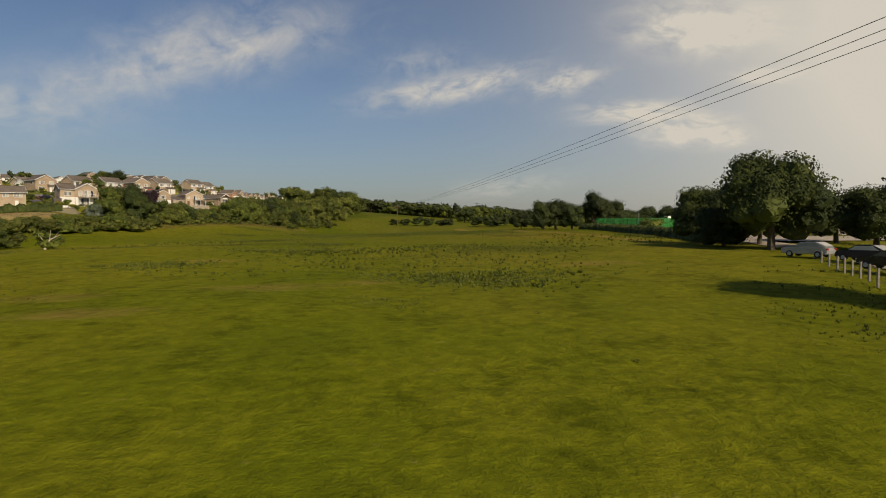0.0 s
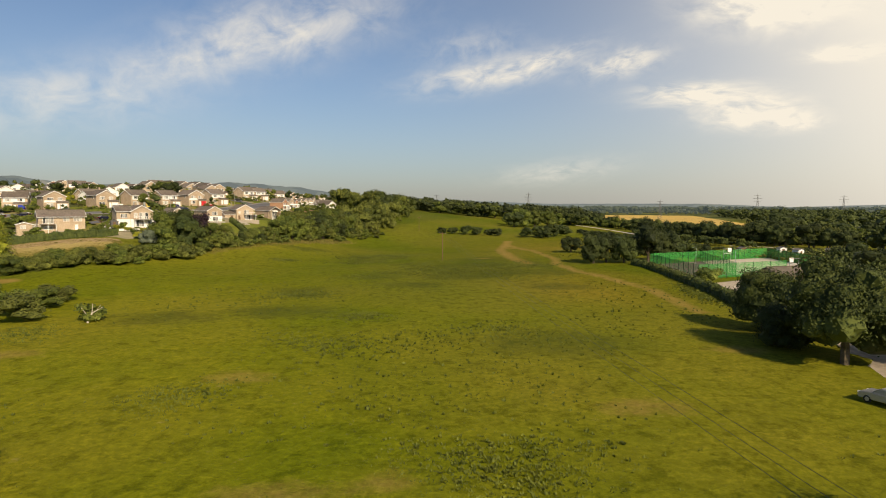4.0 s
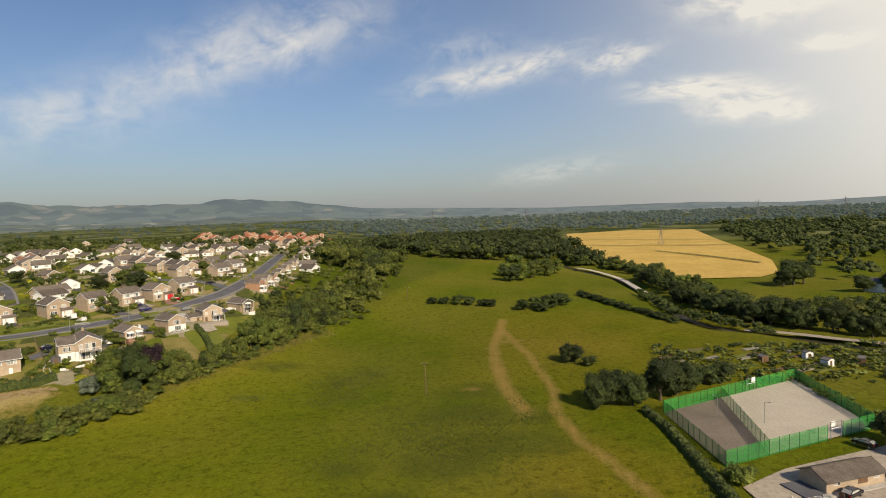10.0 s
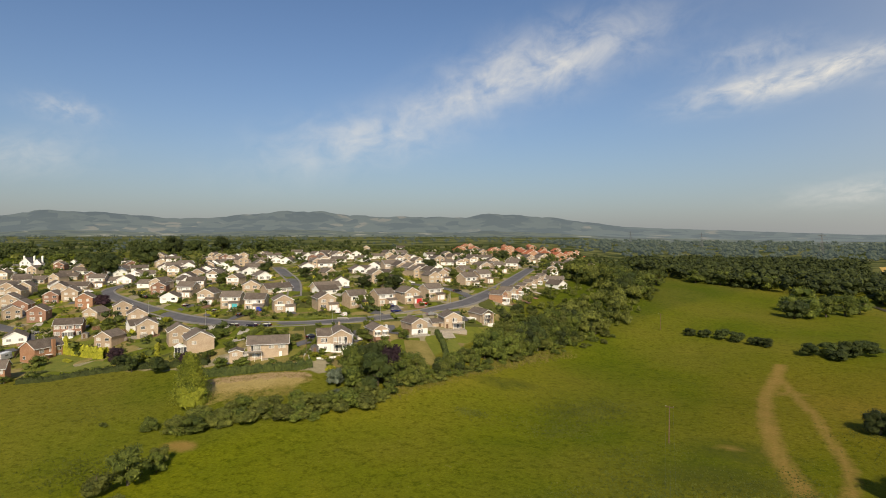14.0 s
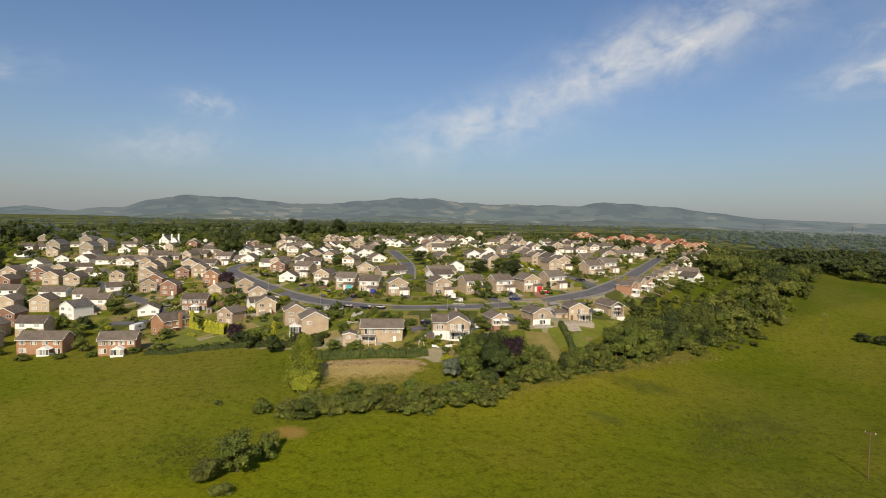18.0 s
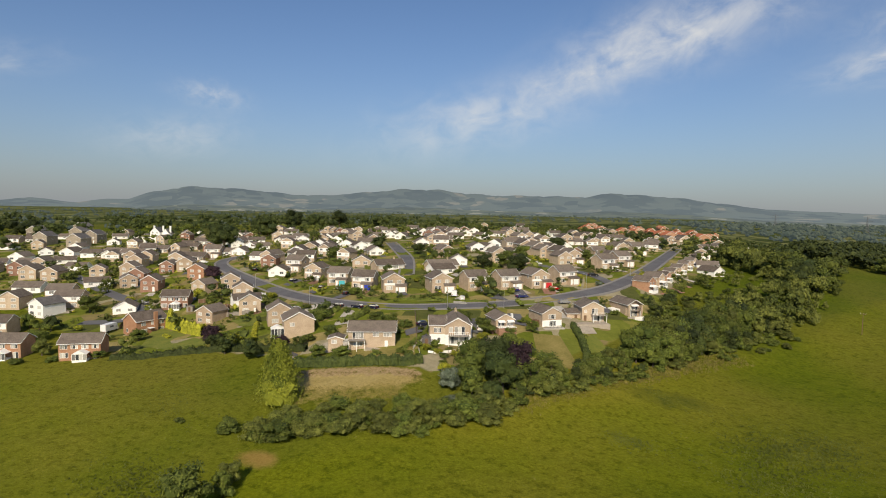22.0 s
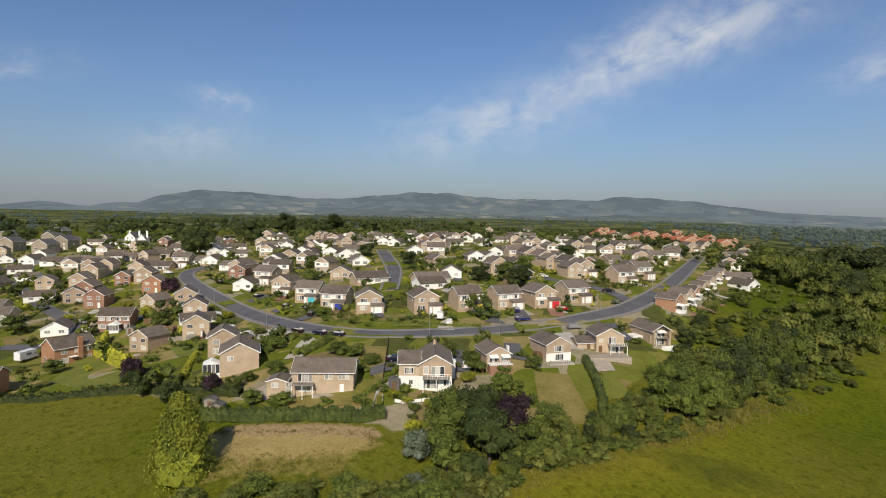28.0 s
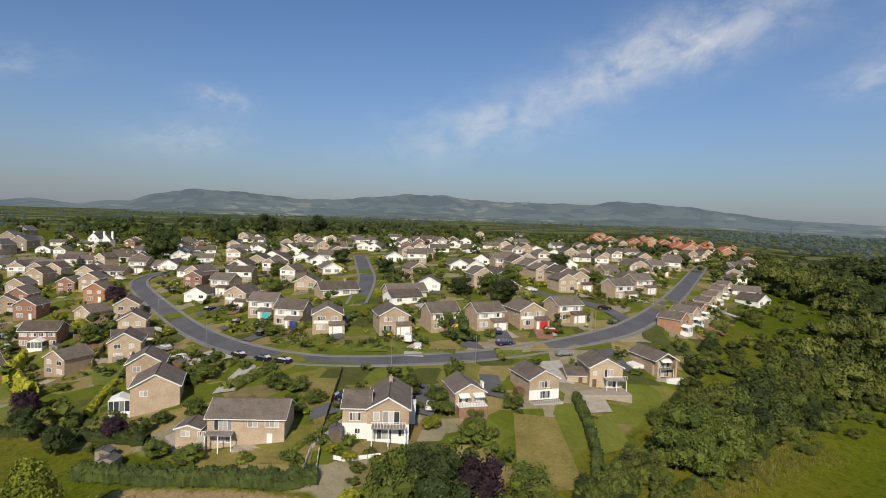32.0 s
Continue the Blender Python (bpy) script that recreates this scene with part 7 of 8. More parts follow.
SIDE_DRIVES = [([(-200, 209), (-205, 210), (-207, 218), (-202, 218)], ASPHALT, "grey drive in front of a house"),
    ([(-224, 214), (-229, 215), (-231, 223), (-226, 223)], ASPHALT, "grey drive in front of a house"),
    ([(-116, 204), (-121, 202), (-127, 212), (-124, 215)], ASPHALT, "grey drive beside the white house"),
    ([(-112, 221), (-116, 219), (-123, 226), (-120, 229)], ASPHALT, "grey drive between two houses"),
    ([(-107, 239), (-111, 236), (-119, 243), (-116, 248)], CONCRETE, "pale drive between two houses"),
    ([(-101, 257), (-106, 254), (-114, 262), (-112, 267)], ASPHALT, "grey drive beside a house"),
    ([(-133, 190), (-129.5, 187), (-127.5, 196), (-131.5, 199)], ASPHALT, "narrow grey drive"),
    ([(-147, 170), (-140, 168), (-138, 172), (-146, 175)], PAVING, "stepped paved terrace")]
for ring, mat_, lab in FRONT_DRIVES + SIDE_DRIVES:
    patch("drive", ring, 0.24, mat_, lab, "drive")


# drives, hedges and borders of the houses along the streets
gen = random.Random(77)
plots = [h for h in HOMES if -345 < h[0] < -98 and 150 < h[1] < 350]
DRIVES = ((CONCRETE, "pale concrete drive in front of a house"), (PAVING, "paved drive in front of a house"), (ASPHALT, "grey drive in front of a house"), (RED_BRICK, "red brick drive in front of a house"))
for k, (x, y, turn) in enumerate(plots):
    a = radians(turn)
    ahead_, right_ = Vector((math.sin(a), -math.cos(a))), Vector((math.cos(a), math.sin(a)))
    at = lambda u, v: Vector((x, y)) + right_ * u + ahead_ * v  # noqa: E731
    drive = [at(0.8, 6.2), at(3.9, 6.2), at(4.2, 11.5), at(0.8, 11.5)]
    if all(float(near_line(np.array([q.x]), np.array([q.y]), ln)[0]) > 3.4 for q in drive for ln in lines) and min(math.hypot(drive[2].x - a_, drive[2].y - b_) for a_, b_ in taken) > 6:
        mat_, lab = DRIVES[gen.randrange(4)]
        patch("drive", [tuple(q) for q in drive], 0.22, mat_, lab, "drive")
    for side in (-1, 1):
        ends = (at(side * 6.0, -4.5), at(side * 6.0, -4.5 - gen.uniform(6, 10))) if gen.random() < 0.6 else (at(side * 5.6, 6.0), at(side * 5.6, 10.5))
        if gen.random() < 0.72 and all(free(q.x, q.y, 5.4, 4.2) for q in (*ends, ends[0].lerp(ends[1], 0.5))):
            mat_, lab = ((LEAF, "clipped green garden hedge"), (LEAF_DARK, "dark green garden hedge"), (LEAF_GOLD, "yellow-green garden hedge"), (LEAF_OLIVE, "olive-green garden hedge"))[gen.randrange(4)]
            hedge([tuple(q) for q in ends], gen.uniform(0.9, 2.2), gen.uniform(0.9, 1.5), mat_, lab + " between two plots", 100 + 2 * k + side, 0.7)
small = []
while len(small) < 950:
    x, y, turn = plots[gen.randrange(len(plots))]
    r, a = gen.uniform(6.5, 13), gen.uniform(0, 6.28)
    q = (x + r * math.cos(a), y + r * math.sin(a))
    if free(*q, 6.2, 4.6):
        s = gen.uniform(0.7, 2.3)
        small.append((*q, s, s * gen.uniform(1.0, 1.7)))
thicket("border_shrubs", small[:300], LEAF, "small green shrubs in the garden borders", "shrubs", leaf=46, seed=51)
thicket("border_shrubs", small[300:620], LEAF_OLIVE, "yellow-green shrubs in the garden borders", "shrubs", leaf=46, seed=52)
thicket("border_shrubs", small[620:720], LEAF_DARK, "dark shrubs in the garden borders", "shrubs", leaf=46, seed=53)
thicket("border_shrubs", small[720:], LEAF_GOLD, "golden shrubs in the garden borders", "shrubs", leaf=46, seed=54)


def panel_fence(a, b, n, label="weathered timber panel fence", high=1.7, material=TIMBER):
    f = empty("panel_fence")
    a, b = Vector(a), Vector(b)
    for k in range(n):
        p, q = a.lerp(b, k / n), a.lerp(b, (k + 1) / n)
        d = (q - p)
        ang = math.degrees(math.atan2(d.y, d.x))
        z = ground_at(*((p + q) / 2))
        bm = boxed((0.06, d.length - 0.06, -0.03, 0.03, 0.05, high))
        bm.transform(pose(p.x, p.y, z, 0, 0, ang))
        part("panel", bm, material, f)
        bm = boxed((-0.05, 0.05, -0.05, 0.05, -0.4, high + 0.1))
        bm.transform(pose(p.x, p.y, z, 0, 0, ang))
        part("post", bm, GREY_TIMBER, f)
    return tagged(f, label, "fence", "garden fences")


panel_fence((-224, 187), (-208, 178.5), 9)
panel_fence((-217, 194), (-200, 184.5), 9)
panel_fence((-232, 198), (-214, 190), 9)
panel_fence((-121.5, 181.5), (-116.5, 176), 4, "low white rendered garden wall", 0.9, RENDER)
panel_fence((-121.5, 181.5), (-125, 190.5), 5, "white rendered garden wall", 0.8, RENDER)
panel_fence((-243, 158), (-236, 153), 4)


def shed(x, y, turn, label, wall=GREY_TIMBER, w=2.4, d=1.8):
    s = empty("garden_shed")
    gable_walls(s, w, d, 1.8, 0.45, wall, base=-0.8)
    gable_roof(s, w, d, 1.8, 0.45, 0.12, SLATE, boards=False)
    door(s, 0, 0.02, 0.8, 1.6, -d / 2, TIMBER)
    place(s, x, y, turn, label, category="shed")


shed(-148.6, 161.2, 40, "small grey timber garden shed")
shed(-235, 178, 40, "small grey timber garden shed")
shed(-179, 187, 40, "brown timber garden shed", TIMBER)
shed(98.6, 213, 10, "small white allotment shed", CLAD)
shed(99.7, 204.4, 30, "small white allotment shed", CLAD, 2.8, 2.2)
shed(110, 206, 60, "dark timber allotment shed", TIMBER)
shed(84, 209, 20, "dark timber allotment shed", TIMBER)

# ---- lawns and garden walls of the nearest houses ----
for ring, mat_, lab in (
        ([(-148, 196.5), (-140.2, 202), (-120.3, 182.2), (-122.5, 180.1), (-128, 187)], DRY_LAWN, "dry mown lawn beside the long house"), ([(-137, 170.5), (-121, 181.5), (-118.5, 179.2), (-132, 168)], DRY_LAWN, "narrow dry lawn below the long house"),
        ([(-108, 217.5), (-102.2, 223.0), (-88, 208.5), (-94, 199)], DRY_LAWN, "sloping dry lawn below the half-white house"), ([(-98.7, 226.9), (-96.4, 233.5), (-88.5, 226.8), (-91, 219.5)], LAWN, "small green lawn below the veranda house"),
        ([(-160, 221), (-151.5, 226.2), (-146, 220.6), (-151.3, 214.8)], LAWN, "mown green front lawn by the road"), ([(-144.5, 244.5), (-141, 249), (-135.5, 246), (-138, 239.5)], LAWN, "mown green front lawn by the road"),
        ([(-129.8, 242.3), (-123.2, 250.6), (-120.5, 243.6), (-124.8, 238)], LAWN, "mown green front lawn behind the half-white house"), ([(-203, 176.6), (-195, 180.8), (-184, 176.9), (-190, 173)], LAWN, "mown green back lawn"),
        ([(-229, 162.5), (-206, 161.5), (-184, 159.3), (-190, 150), (-206, 148)], LAWN, "wide mown lawn inside a tall hedge")):
    patch("lawn", ring, 0.2, mat_, lab, "lawn")
patch("patio", [(-103.6, 235.6), (-100.6, 239.4), (-96.4, 235.0), (-98.8, 230.6)], 0.3, PAVING, "pale paved patio below the veranda", "patio")
panel_fence((-144, 205.8), (-121.7, 183.1), 14, "low dark timber fence beside the lawn", 1.0)
panel_fence((-120.4, 182.4), (-115.0, 177.4), 5, "low white stone garden wall", 0.8, RENDER)
for a, b in (((-117.4, 182.7), (-115.9, 183.2)), ((-115.9, 183.2), (-115.0, 184.7)), ((-115.0, 184.7), (-114.0, 186.7)), ((-114.0, 186.7), (-113.0, 188.6))):
    panel_fence(a, b, 1, "low curved white garden wall", 0.7, RENDER)
panel_fence((-241.4, 184.4), (-232.8, 189.8), 5)
panel_fence((-228.3, 181.8), (-221.4, 186.6), 4)
panel_fence((-211.8, 178.1), (-204.1, 184.6), 5, "pale timber garden fence", 1.4, GREY_TIMBER)
shed(-121.6, 186.6, 44, "small blue-grey garden shed", SLATE, 2.2, 1.8)
shed(-144.8, 160.6, 40, "grey timber shed with an open front", GREY_TIMBER, 2.6, 2.0)
hedge([(-172.5, 185.7), (-174, 190), (-175.2, 195.3)], 1.5, 2.2, LEAF, "clipped green hedge beside a white-car drive", 21)
hedge([(-156.4, 185.3), (-156.2, 189.9), (-156.4, 195.9)], 1.5, 2.0, LEAF, "clipped green hedge along a concrete drive", 22)
hedge([(-129, 241), (-124, 236.5)], 1.2, 1.4, LEAF, "clipped green hedge behind the half-white house", 23)
hedge([(-186, 176), (-178, 170), (-170, 165)], 1.3, 1.4, LEAF_GOLD, "clipped yellow-green hedge between two gardens", 24)
hedge([(-245, 222), (-232, 219), (-219, 214.5)], 1.0, 1.2, LEAF, "low green hedge along front gardens", 25)
hedge([(-205, 213), (-195, 209.5)], 1.0, 1.2, LEAF_GOLD, "low yellow-green hedge along front gardens", 26)
hedge([(-172, 209), (-163, 209.5)], 0.9, 1.2, LEAF, "low green hedge along front gardens", 27)
for x, y, hgh, wid, kd in ((-118.8, 183.8, 2.4, 2.6, "gold0"), (-118.4, 186.6, 2.8, 2.6, "bush1"), (-114.8, 187.6, 1.8, 2.4, "small2"), (-117.0, 184.6, 1.6, 2.2, "small0"), (-113.0, 183.5, 2.0, 3, "bush2"), (-134, 168.8, 3.2, 4.2, "mid1"), (-127, 173.5, 2.0, 3, "small1"), (-146, 192, 4.2, 5.5, "bush3"), (-138.5, 189, 2.4, 3.6, "small3"), (-108, 206, 4.6, 4.4, "mid3"), (-163, 168, 3.0, 3.4, "small1"), (-158, 166.5, 2.6, 3.2, "bush0"), (-168, 162, 3.4, 3.6, "bush2"), (-152, 168, 3.4, 4, "mid2")):
    tree(x, y, hgh, wid, kd, "leafy shrub in a garden by the houses" if kd[0] != "g" else "bright yellow-green shrub in a garden", "bush", "shrubs by the near houses", sink=0.1, name="garden_bush")

# ---- river, allotments, hedges and fences in the open ----
ribbon("river", RIVER, 2.3, -1.3, WATER, "dark still river between grassy banks", "water")
ribbon("river_bank", [(68, 488), (80, 470), (90, 430), (88.5, 392), (87, 350)], 1.9, 0.35, SHINGLE, "pale shingle river bank", "bank")
ribbon("river_bank", [(98, 256), (112, 248), (124, 236), (158, 215), (220, 193)], 2.2, 0.1, GRAVEL, "pale track along the river", "track")
gen = random.Random(5)
for k in range(26):
    x, y = gen.uniform(58, 100), gen.uniform(196, 226)
    bm = boxed((-3.2, 3.2, -0.8, 0.8, -0.3, 0.25))
    bm.transform(pose(0, 0, 0, 0, 0, 30))
    o = part("vegetable_bed", bm, (TIMBER, LEAF_OLIVE, LEAF, GREY_TIMBER)[k % 4])
    o.location = (x, y, ground_at(x, y) + 0.1)
    tagged(o, "raised allotment bed with vegetables", "vegetable bed", "allotment beds")
thicket("allotment_scrub", [(gen.uniform(56, 130), gen.uniform(186, 232), s, s * 1.7) for s in [gen.uniform(0.8, 2.6) for _ in range(230)]], LEAF_DARK, "dark scrub and hedges on the allotments", "scrub", leaf=50, seed=32)
thicket("allotment_scrub", [(gen.uniform(56, 130), gen.uniform(188, 232), s, s * 1.7) for s in [gen.uniform(0.8, 2.4) for _ in range(170)]], LEAF_OLIVE, "scrub and crops on the allotments", "scrub", leaf=40, seed=31)
thicket("court_ivy", [(84.5 + gen.uniform(-0.5, 1.5), 158 + 31 * gen.random(), s, s * 1.2) for s in [gen.uniform(1.6, 3.2) for _ in range(34)]], LEAF, "green climbers and bushes along the court fence", "scrub", leaf=60, seed=32)


def pylon(az, far, high, group="pylons"):
    x, y = math.sin(radians(az)) * far, math.cos(radians(az)) * far
    p = empty("pylon")
    legs = [(-1, -1), (1, -1), (1, 1), (-1, 1)]
    s = high / 30
    for sx, sy in legs:
        bm = bmesh.new()
        tube(bm, (sx * 3 * s, sy * 3 * s, -1), (sx * 0.9 * s, sy * 0.9 * s, 17 * s), 0.22 * s, 0.18 * s, 4)
        tube(bm, (sx * 0.9 * s, sy * 0.9 * s, 17 * s), (0, 0, 30 * s), 0.18 * s, 0.12 * s, 4)
        part("leg", bm, PYLON_STEEL, p)
    for z, w in ((19, 5.5), (23, 6.5), (27, 4.5)):
        bm = bmesh.new()
        tube(bm, (-w * s, 0, z * s), (w * s, 0, z * s), 0.2 * s, 0.2 * s, 4)
        part("crossarm", bm, PYLON_STEEL, p)
    for k in range(6):
        z0, z1 = k * 3.2 * s, (k + 1) * 3.2 * s
        f0, f1 = (3 - 2.1 * z0 / (17 * s)) * s, (3 - 2.1 * z1 / (17 * s)) * s
        bm = bmesh.new()
        tube(bm, (-f0, -f0, z0), (f1, -f1, z1), 0.1 * s, 0.1 * s, 4)
        part("brace", bm, PYLON_STEEL, p)
        bm = bmesh.new()
        tube(bm, (f0, -f0, z0), (-f1, -f1, z1), 0.1 * s, 0.1 * s, 4)
        part("brace", bm, PYLON_STEEL, p)
    p.matrix_world = pose(x, y, ground_at(x, y), 0, 0, 20 - az)
    return tagged(p, "grey steel lattice electricity pylon", "pylon", group)


pylon(15.2, 740, 24)
for az, far in ((-5.5, 1500), (3.3, 1300), (23.0, 1500), (29.1, 1700), (-11.5, 1900)):
    pylon(az, far, 46)


def wood_pole(x, y, high, label):
    p = empty("utility_pole")
    bm = bmesh.new()
    tube(bm, (0, 0, -0.5), (0, 0, high), 0.13, 0.09, 8)
    part("pole", bm, TIMBER, p)
    part("crossarm", boxed((-0.9, 0.9, -0.06, 0.06, high - 0.35, high - 0.22)), TIMBER, p)
    for k in (-0.8, 0, 0.8):
        bm = bmesh.new()
        tube(bm, (k, 0, high - 0.22), (k, 0, high + 0.05), 0.05, 0.03, 6)
        part("insulator", bm, CLAD, p)
    p.matrix_world = pose(x, y, ground_at(x, y), 0, 0, -7)
    return tagged(p, label, "pole", "utility poles")


wood_pole(-14.3, 185.5, 8.6, "weathered timber electricity pole in the meadow")
wood_pole(19.0, -30, 11.6, "weathered timber electricity pole behind the meadow gate")
wood_pole(-40, 330, 8, "weathered timber electricity pole by the far wood")
for off in (-0.8, 0, 0.8):
    a, b = Vector((19.0 + off, -30, 11.7)), Vector((-14.3 + off, 185.5, ground_at(-14.3, 185.5) + 8.65))
    vs, fs = [], []
    for j in range(41):
        u = j / 40
        q = a.lerp(b, u)
        q.z -= 6.4 * u * (1 - u)
        vs += [(q.x + 0.011, q.y, q.z), (q.x, q.y, q.z + 0.011), (q.x - 0.011, q.y, q.z), (q.x, q.y, q.z - 0.011)]
        if j:
            fs += [(4 * j - 4 + k, 4 * j - 4 + (k + 1) % 4, 4 * j + (k + 1) % 4, 4 * j + k) for k in range(4)]
    tagged(raw("power_line", vs, fs, DARK_STEEL), "thin dark overhead power line", "cable", "power lines")
fence = empty("post_and_wire_fence")
tagged(fence, "timber post and wire fence along the lane", "fence")
line = [(24, 30), (29, 40), (31.5, 47), (36, 58)]
last = None
for (ax, ay), (bx, by) in zip(line, line[1:]):
    for k in range(4):
        x, y = ax + (bx - ax) * k / 4, ay + (by - ay) * k / 4
        z = ground_at(x, y)
        part("post", boxed((x - 0.06, x + 0.06, y - 0.06, y + 0.06, z - 0.3, z + 1.15)), GREY_TIMBER, fence)
        if last:
            for hz in (0.35, 0.7, 1.05):
                bm = bmesh.new()
                tube(bm, (last[0], last[1], last[2] + hz), (x, y, z + hz), 0.008, 0.008, 4)
                part("wire", bm, STEEL, fence)
        last = (x, y, z)
ribbon("lane", [(30, 10), (33, 30), (38, 48), (43, 66), (47, 88), (50, 100)], 2.4, 0.14, GRAVEL, "pale gravel lane beside the meadow", "lane")
dead = empty("dead_tree")
bm = bmesh.new()
tube(bm, (0, 0, -0.2), (0.7, 0.2, 1.4), 0.16, 0.12, 7)
part("trunk", bm, BARE_WOOD, dead)
for a, b, r in (((0.7, 0.2, 1.4), (2.0, 0.5, 2.1), 0.08), ((0.7, 0.2, 1.4), (0.9, -0.4, 2.8), 0.08), ((0.35, 0.1, 0.7), (-0.6, 0.4, 2.2), 0.07), ((1.3, 0.35, 1.75), (1.9, -0.3, 2.6), 0.05)):
    bm = bmesh.new()
    tube(bm, a, b, r, r * 0.4, 6)
    part("branch", bm, BARE_WOOD, dead)
place(dead, -56.2, 83, 30, "bleached dead tree leaning in the meadow", category="tree")
tree(-56.5, 84.5, 3.6, 4.2, "small1", "sparse olive-green bush behind the dead tree", "bush", name="bush")


# ---- rushes, tufts and flowers in the meadow ----
def tufts(name, n, keep, low, high, material, label, seed, blades=5, wide=0.06):
    gen = random.Random(seed)
    vs, fs = [], []
    put = 0
    while put < n:
        x, y = keep(gen)
        put += 1
        z = ground_at(x, y) - 0.12
        s = gen.uniform(low, high)
        for _ in range(blades):
            a = gen.uniform(0, 6.28)
            lean, r = gen.uniform(0.2, 0.8) * s, gen.uniform(0, 0.5) * s
            c, d = math.cos(a), math.sin(a)
            bx, by = x + c * r, y + d * r
            i = len(vs)
            w = wide * gen.uniform(0.7, 1.5)
            vs += [(bx - d * w, by + c * w, z), (bx + d * w, by - c * w, z), (bx + c * lean, by + d * lean, z + s)]
            fs.append((i, i + 1, i + 2))
    return tagged(raw(name, vs, fs, material), label, "grass", kind="stuff")


NEAR_RUSHES = [(-21, 74, 10, 7), (-3, 41, 8, 6), (4, 43, 7, 6), (-5, 31, 4, 3), (-28, 53, 5, 6), (-36, 200, 11, 12), (-20, 173, 12, 12), (-8, 187, 10, 10), (7, 166, 9, 8), (15, 162, 6, 8), (-12, 150, 12, 10), (-29, 143, 9, 7), (-41, 199, 9, 14), (-34, 212, 9, 12), (-38, 182, 10, 8), (-65, 184, 6, 3), (-20, 160, 16, 16)]
RUSH_SPOTS = NEAR_RUSHES + [(8, 84, 16, 9), (-45, 70, 10, 8), (-6, 158, 20, 14), (4, 142, 16, 12), (12, 170, 12, 14), (-33, 112, 8, 5), (-68, 212, 9, 4), (30, 215, 8, 6), (-20, 92, 6, 4), (-60, 75, 8, 8), (40, 120, 3, 16), (-118, 112, 14, 8), (-150, 130, 18, 6)]


def rush_place(g):
    if g.random() < 0.14:
        return g.uniform(-60, 36), g.uniform(45, 220)
    x, y, a, b = RUSH_SPOTS[g.randrange(len(RUSH_SPOTS))]
    return x + g.gauss(0, a * 0.5), y + g.gauss(0, b * 0.5)


def any_place(g):
    y = 6 + 90 * g.random() ** 1.6
    return g.uniform(-0.75, 0.75) * (y + 14), y


tufts("rush_clumps", 24000, rush_place, 0.12, 0.32, GRASS_BLADE, "clumps of rough green rushes in the meadow", 41, 5, 0.11)


def dense_rush_place(g):
    if g.random() < 0.15:
        return -2 + g.uniform(-10, 11), 36 + 17 * max(-1, min(1, g.gauss(0, 0.6)))
    x, y, a, b = NEAR_RUSHES[g.randrange(len(NEAR_RUSHES))]
    return x + g.gauss(0, a * 0.6), y + g.gauss(0, b * 0.6)


tufts("rushes", 420, dense_rush_place, 0.12, 0.3, GRASS_BLADE, "dense dark green rush clumps standing in the meadow", 47, 26, 0.08)
tufts("grass_tufts", 12000, any_place, 0.06, 0.18, GRASS_BLADE, "short grass tufts on the grazed meadow", 42, 4, 0.035)
tufts("dry_grass", 2600, lambda g: (lambda p: (p.x + g.gauss(0, 1.6), p.y + g.gauss(0, 1.6)))(between(g.random() * 0.55, g.uniform(-0.25, 0.1))), 0.3, 0.9, DRY_BLADE, "dry tall grass at the foot of the slope", 43)

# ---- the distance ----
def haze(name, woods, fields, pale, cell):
    """Distant hills with the haze painted in as blue-grey emission: patches of wood, field and a few pale clearings,
    plain to the eye as a backdrop.
    """
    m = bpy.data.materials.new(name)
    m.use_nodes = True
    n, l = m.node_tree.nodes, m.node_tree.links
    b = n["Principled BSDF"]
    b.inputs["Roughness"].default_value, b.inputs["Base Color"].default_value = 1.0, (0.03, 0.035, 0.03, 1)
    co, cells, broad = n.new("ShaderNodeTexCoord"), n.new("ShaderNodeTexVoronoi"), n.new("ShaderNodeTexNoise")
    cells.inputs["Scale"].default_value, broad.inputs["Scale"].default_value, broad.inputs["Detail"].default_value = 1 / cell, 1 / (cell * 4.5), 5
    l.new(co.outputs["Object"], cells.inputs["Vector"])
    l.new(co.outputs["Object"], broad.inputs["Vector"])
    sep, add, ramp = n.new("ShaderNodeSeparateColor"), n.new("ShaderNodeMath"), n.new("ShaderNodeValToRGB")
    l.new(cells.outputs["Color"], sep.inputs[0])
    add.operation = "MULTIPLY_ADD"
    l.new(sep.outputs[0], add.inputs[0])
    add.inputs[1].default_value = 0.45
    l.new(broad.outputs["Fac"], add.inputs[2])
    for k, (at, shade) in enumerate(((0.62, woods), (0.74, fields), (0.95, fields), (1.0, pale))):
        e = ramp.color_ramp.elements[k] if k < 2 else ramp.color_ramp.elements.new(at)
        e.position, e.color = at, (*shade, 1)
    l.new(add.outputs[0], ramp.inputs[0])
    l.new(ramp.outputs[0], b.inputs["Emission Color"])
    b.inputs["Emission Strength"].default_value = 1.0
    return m


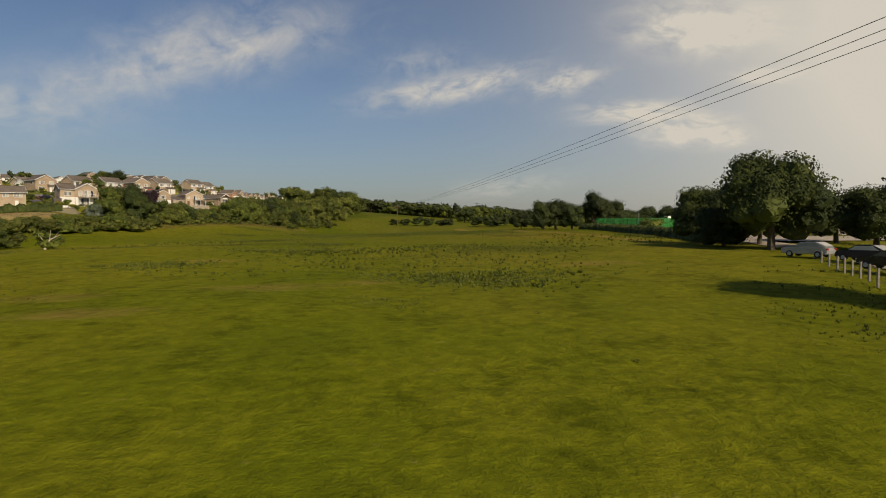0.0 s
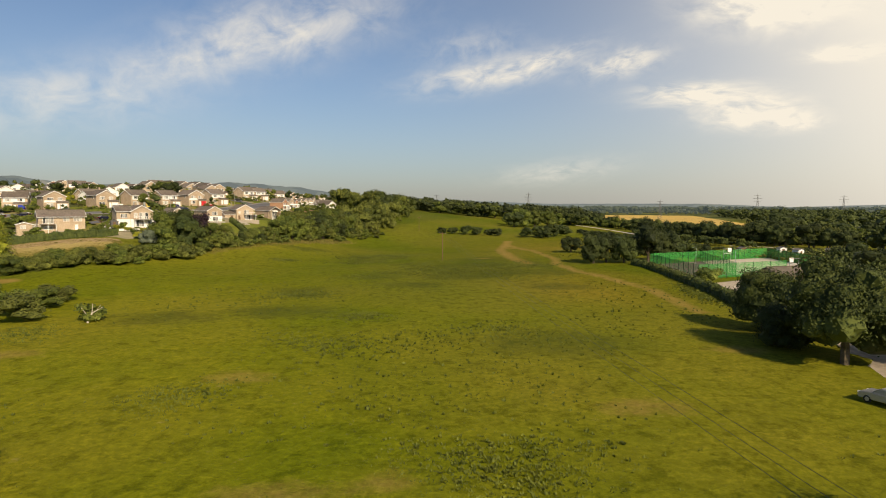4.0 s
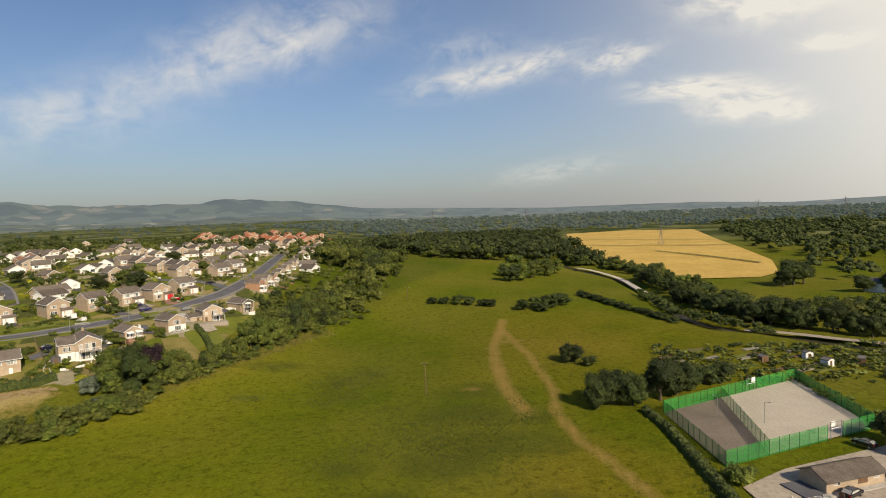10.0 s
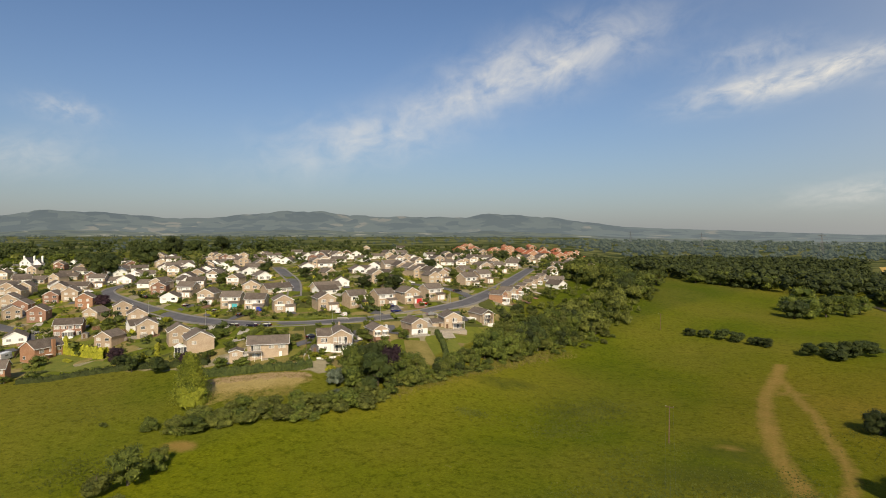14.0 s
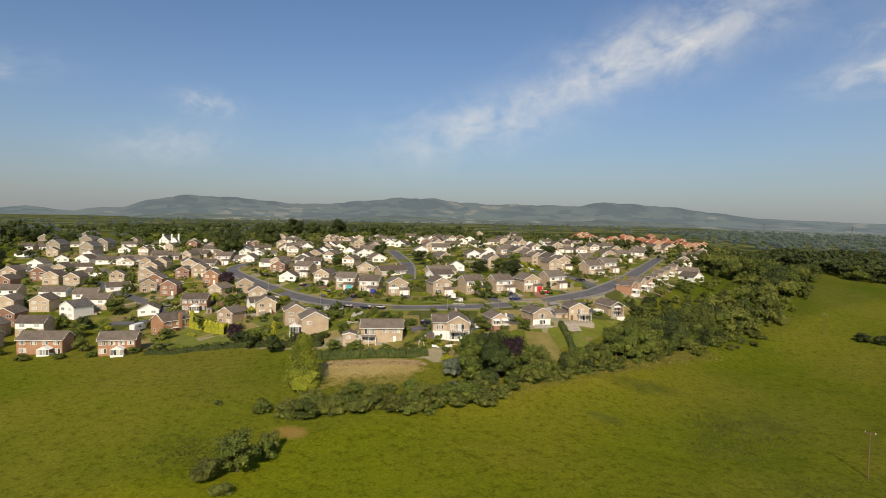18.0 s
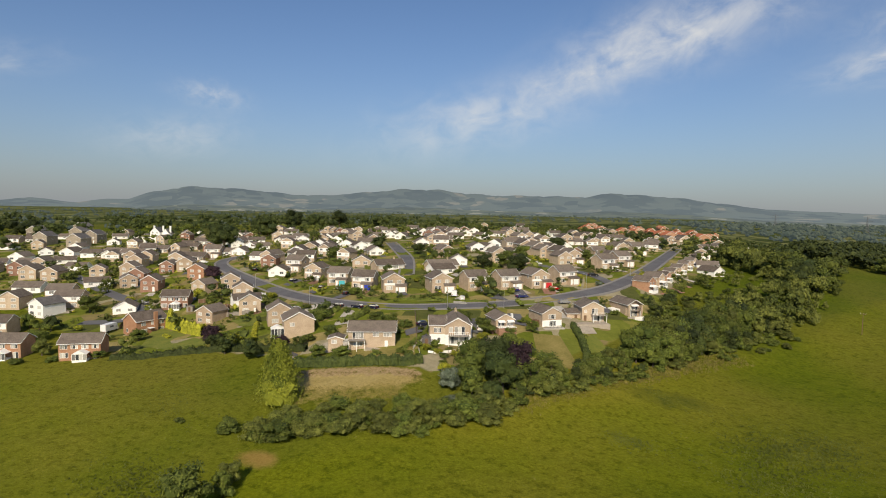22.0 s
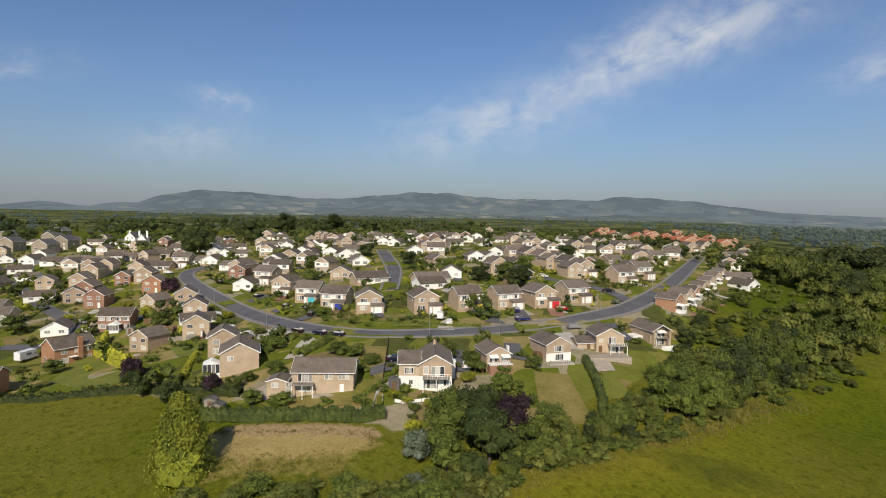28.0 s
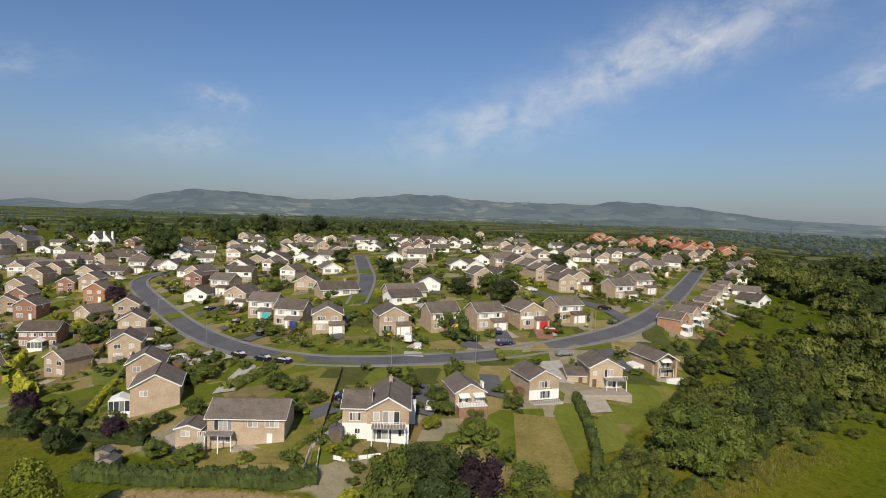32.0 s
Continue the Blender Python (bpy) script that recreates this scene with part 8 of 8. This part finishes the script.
RIDGE = [(-100.0, 0.5), (-85.0, 0.6), (-77.6, -0.03), (-74.9, 0.37), (-73.6, 0.23), (-71.9, 0.02), (-69.4, 0.38), (-68.0, 0.38), (-66.2, 1.02), (-63.5, 1.57), (-61.2, 1.56), (-57.9, 1.43), (-54.4, 1.09), (-51.3, 1.08), (-48.2, 1.39), (-43.9, 1.83), (-40.7, 1.81), (-38.1, 1.51), (-35.4, 1.37), (-32.3, 1.39), (-29.2, 1.36), (-26.7, 1.36), (-24.8, 1.76), (-22.8, 1.59), (-19.1, 1.37), (-16.0, 0.95), (-11.9, 0.45), (5.5, -0.11), (12.6, -0.06), (19.0, -0.06), (25.4, -0.33), (40.0, 0.2), (60.0, 0.3)]


def ridge(name, far, lift, scale, material, label, seed):
    az = np.linspace(-100, 60, 420)
    el = np.interp(az, [a for a, _ in RIDGE], [e for _, e in RIDGE])
    g = np.random.default_rng(seed)
    for k in range(1, 7):
        el = el + 0.022 / k * np.sin(az * k * 1.7 + g.uniform(0, 6)) * (0.4 + el)
    vs, fs = [], []
    for a, e in zip(np.radians(az), el):
        top = 45 + lift + math.tan(math.radians(e)) * far * scale
        for d, z in ((far - 900, 0), (far - 600, 0.15 * top), (far - 250, 0.6 * top), (far, top), (far + 150, top * 0.4)):
            vs.append((math.sin(a) * d, math.cos(a) * d, z))
    for k in range(len(az) - 1):
        for j in range(4):
            i = k * 5 + j
            fs.append((i, i + 5, i + 6, i + 1))
    return tagged(raw(name, vs, fs, material, even=True), label, "hills", kind="structure")


# both ridges glow in hazy colours in place of air between
ridge("backdrop_hills", 4300, 0, 1.0, haze("hills_haze_glow", (0.068, 0.102, 0.130), (0.102, 0.140, 0.158), (0.19, 0.20, 0.195), 85), "long blue-grey hills with fields and woods on the horizon", 2)
ridge("backdrop_woods", 3000, -34, 0.42, haze("plain_haze_glow", (0.046, 0.070, 0.078), (0.085, 0.112, 0.095), (0.24, 0.24, 0.21), 60), "hazy plain of woods and fields before the hills", 3)


def terrace_edge(g):
    k = g.randrange(len(TERRACE))
    p = Vector(TERRACE[k]).lerp(Vector(TERRACE[(k + 1) % len(TERRACE)]), g.random())
    return p.x + g.gauss(0, 0.7), p.y + g.gauss(0, 0.7)


tufts("terrace_grass", 1300, terrace_edge, 0.12, 0.4, DRY_BLADE, "dry grass round the bare terrace", 44, 6, 0.1)
tufts("terrace_grass", 1500, lambda g: (lambda u, v: (-131 + 21 * u + 2.2 * v, 150 + 15 * u - 3.0 * v))(g.random(), g.gauss(0.5, 0.6)), 0.2, 0.6, DRY_BLADE, "rough dry grass below the bare terrace", 45, 5, 0.09)
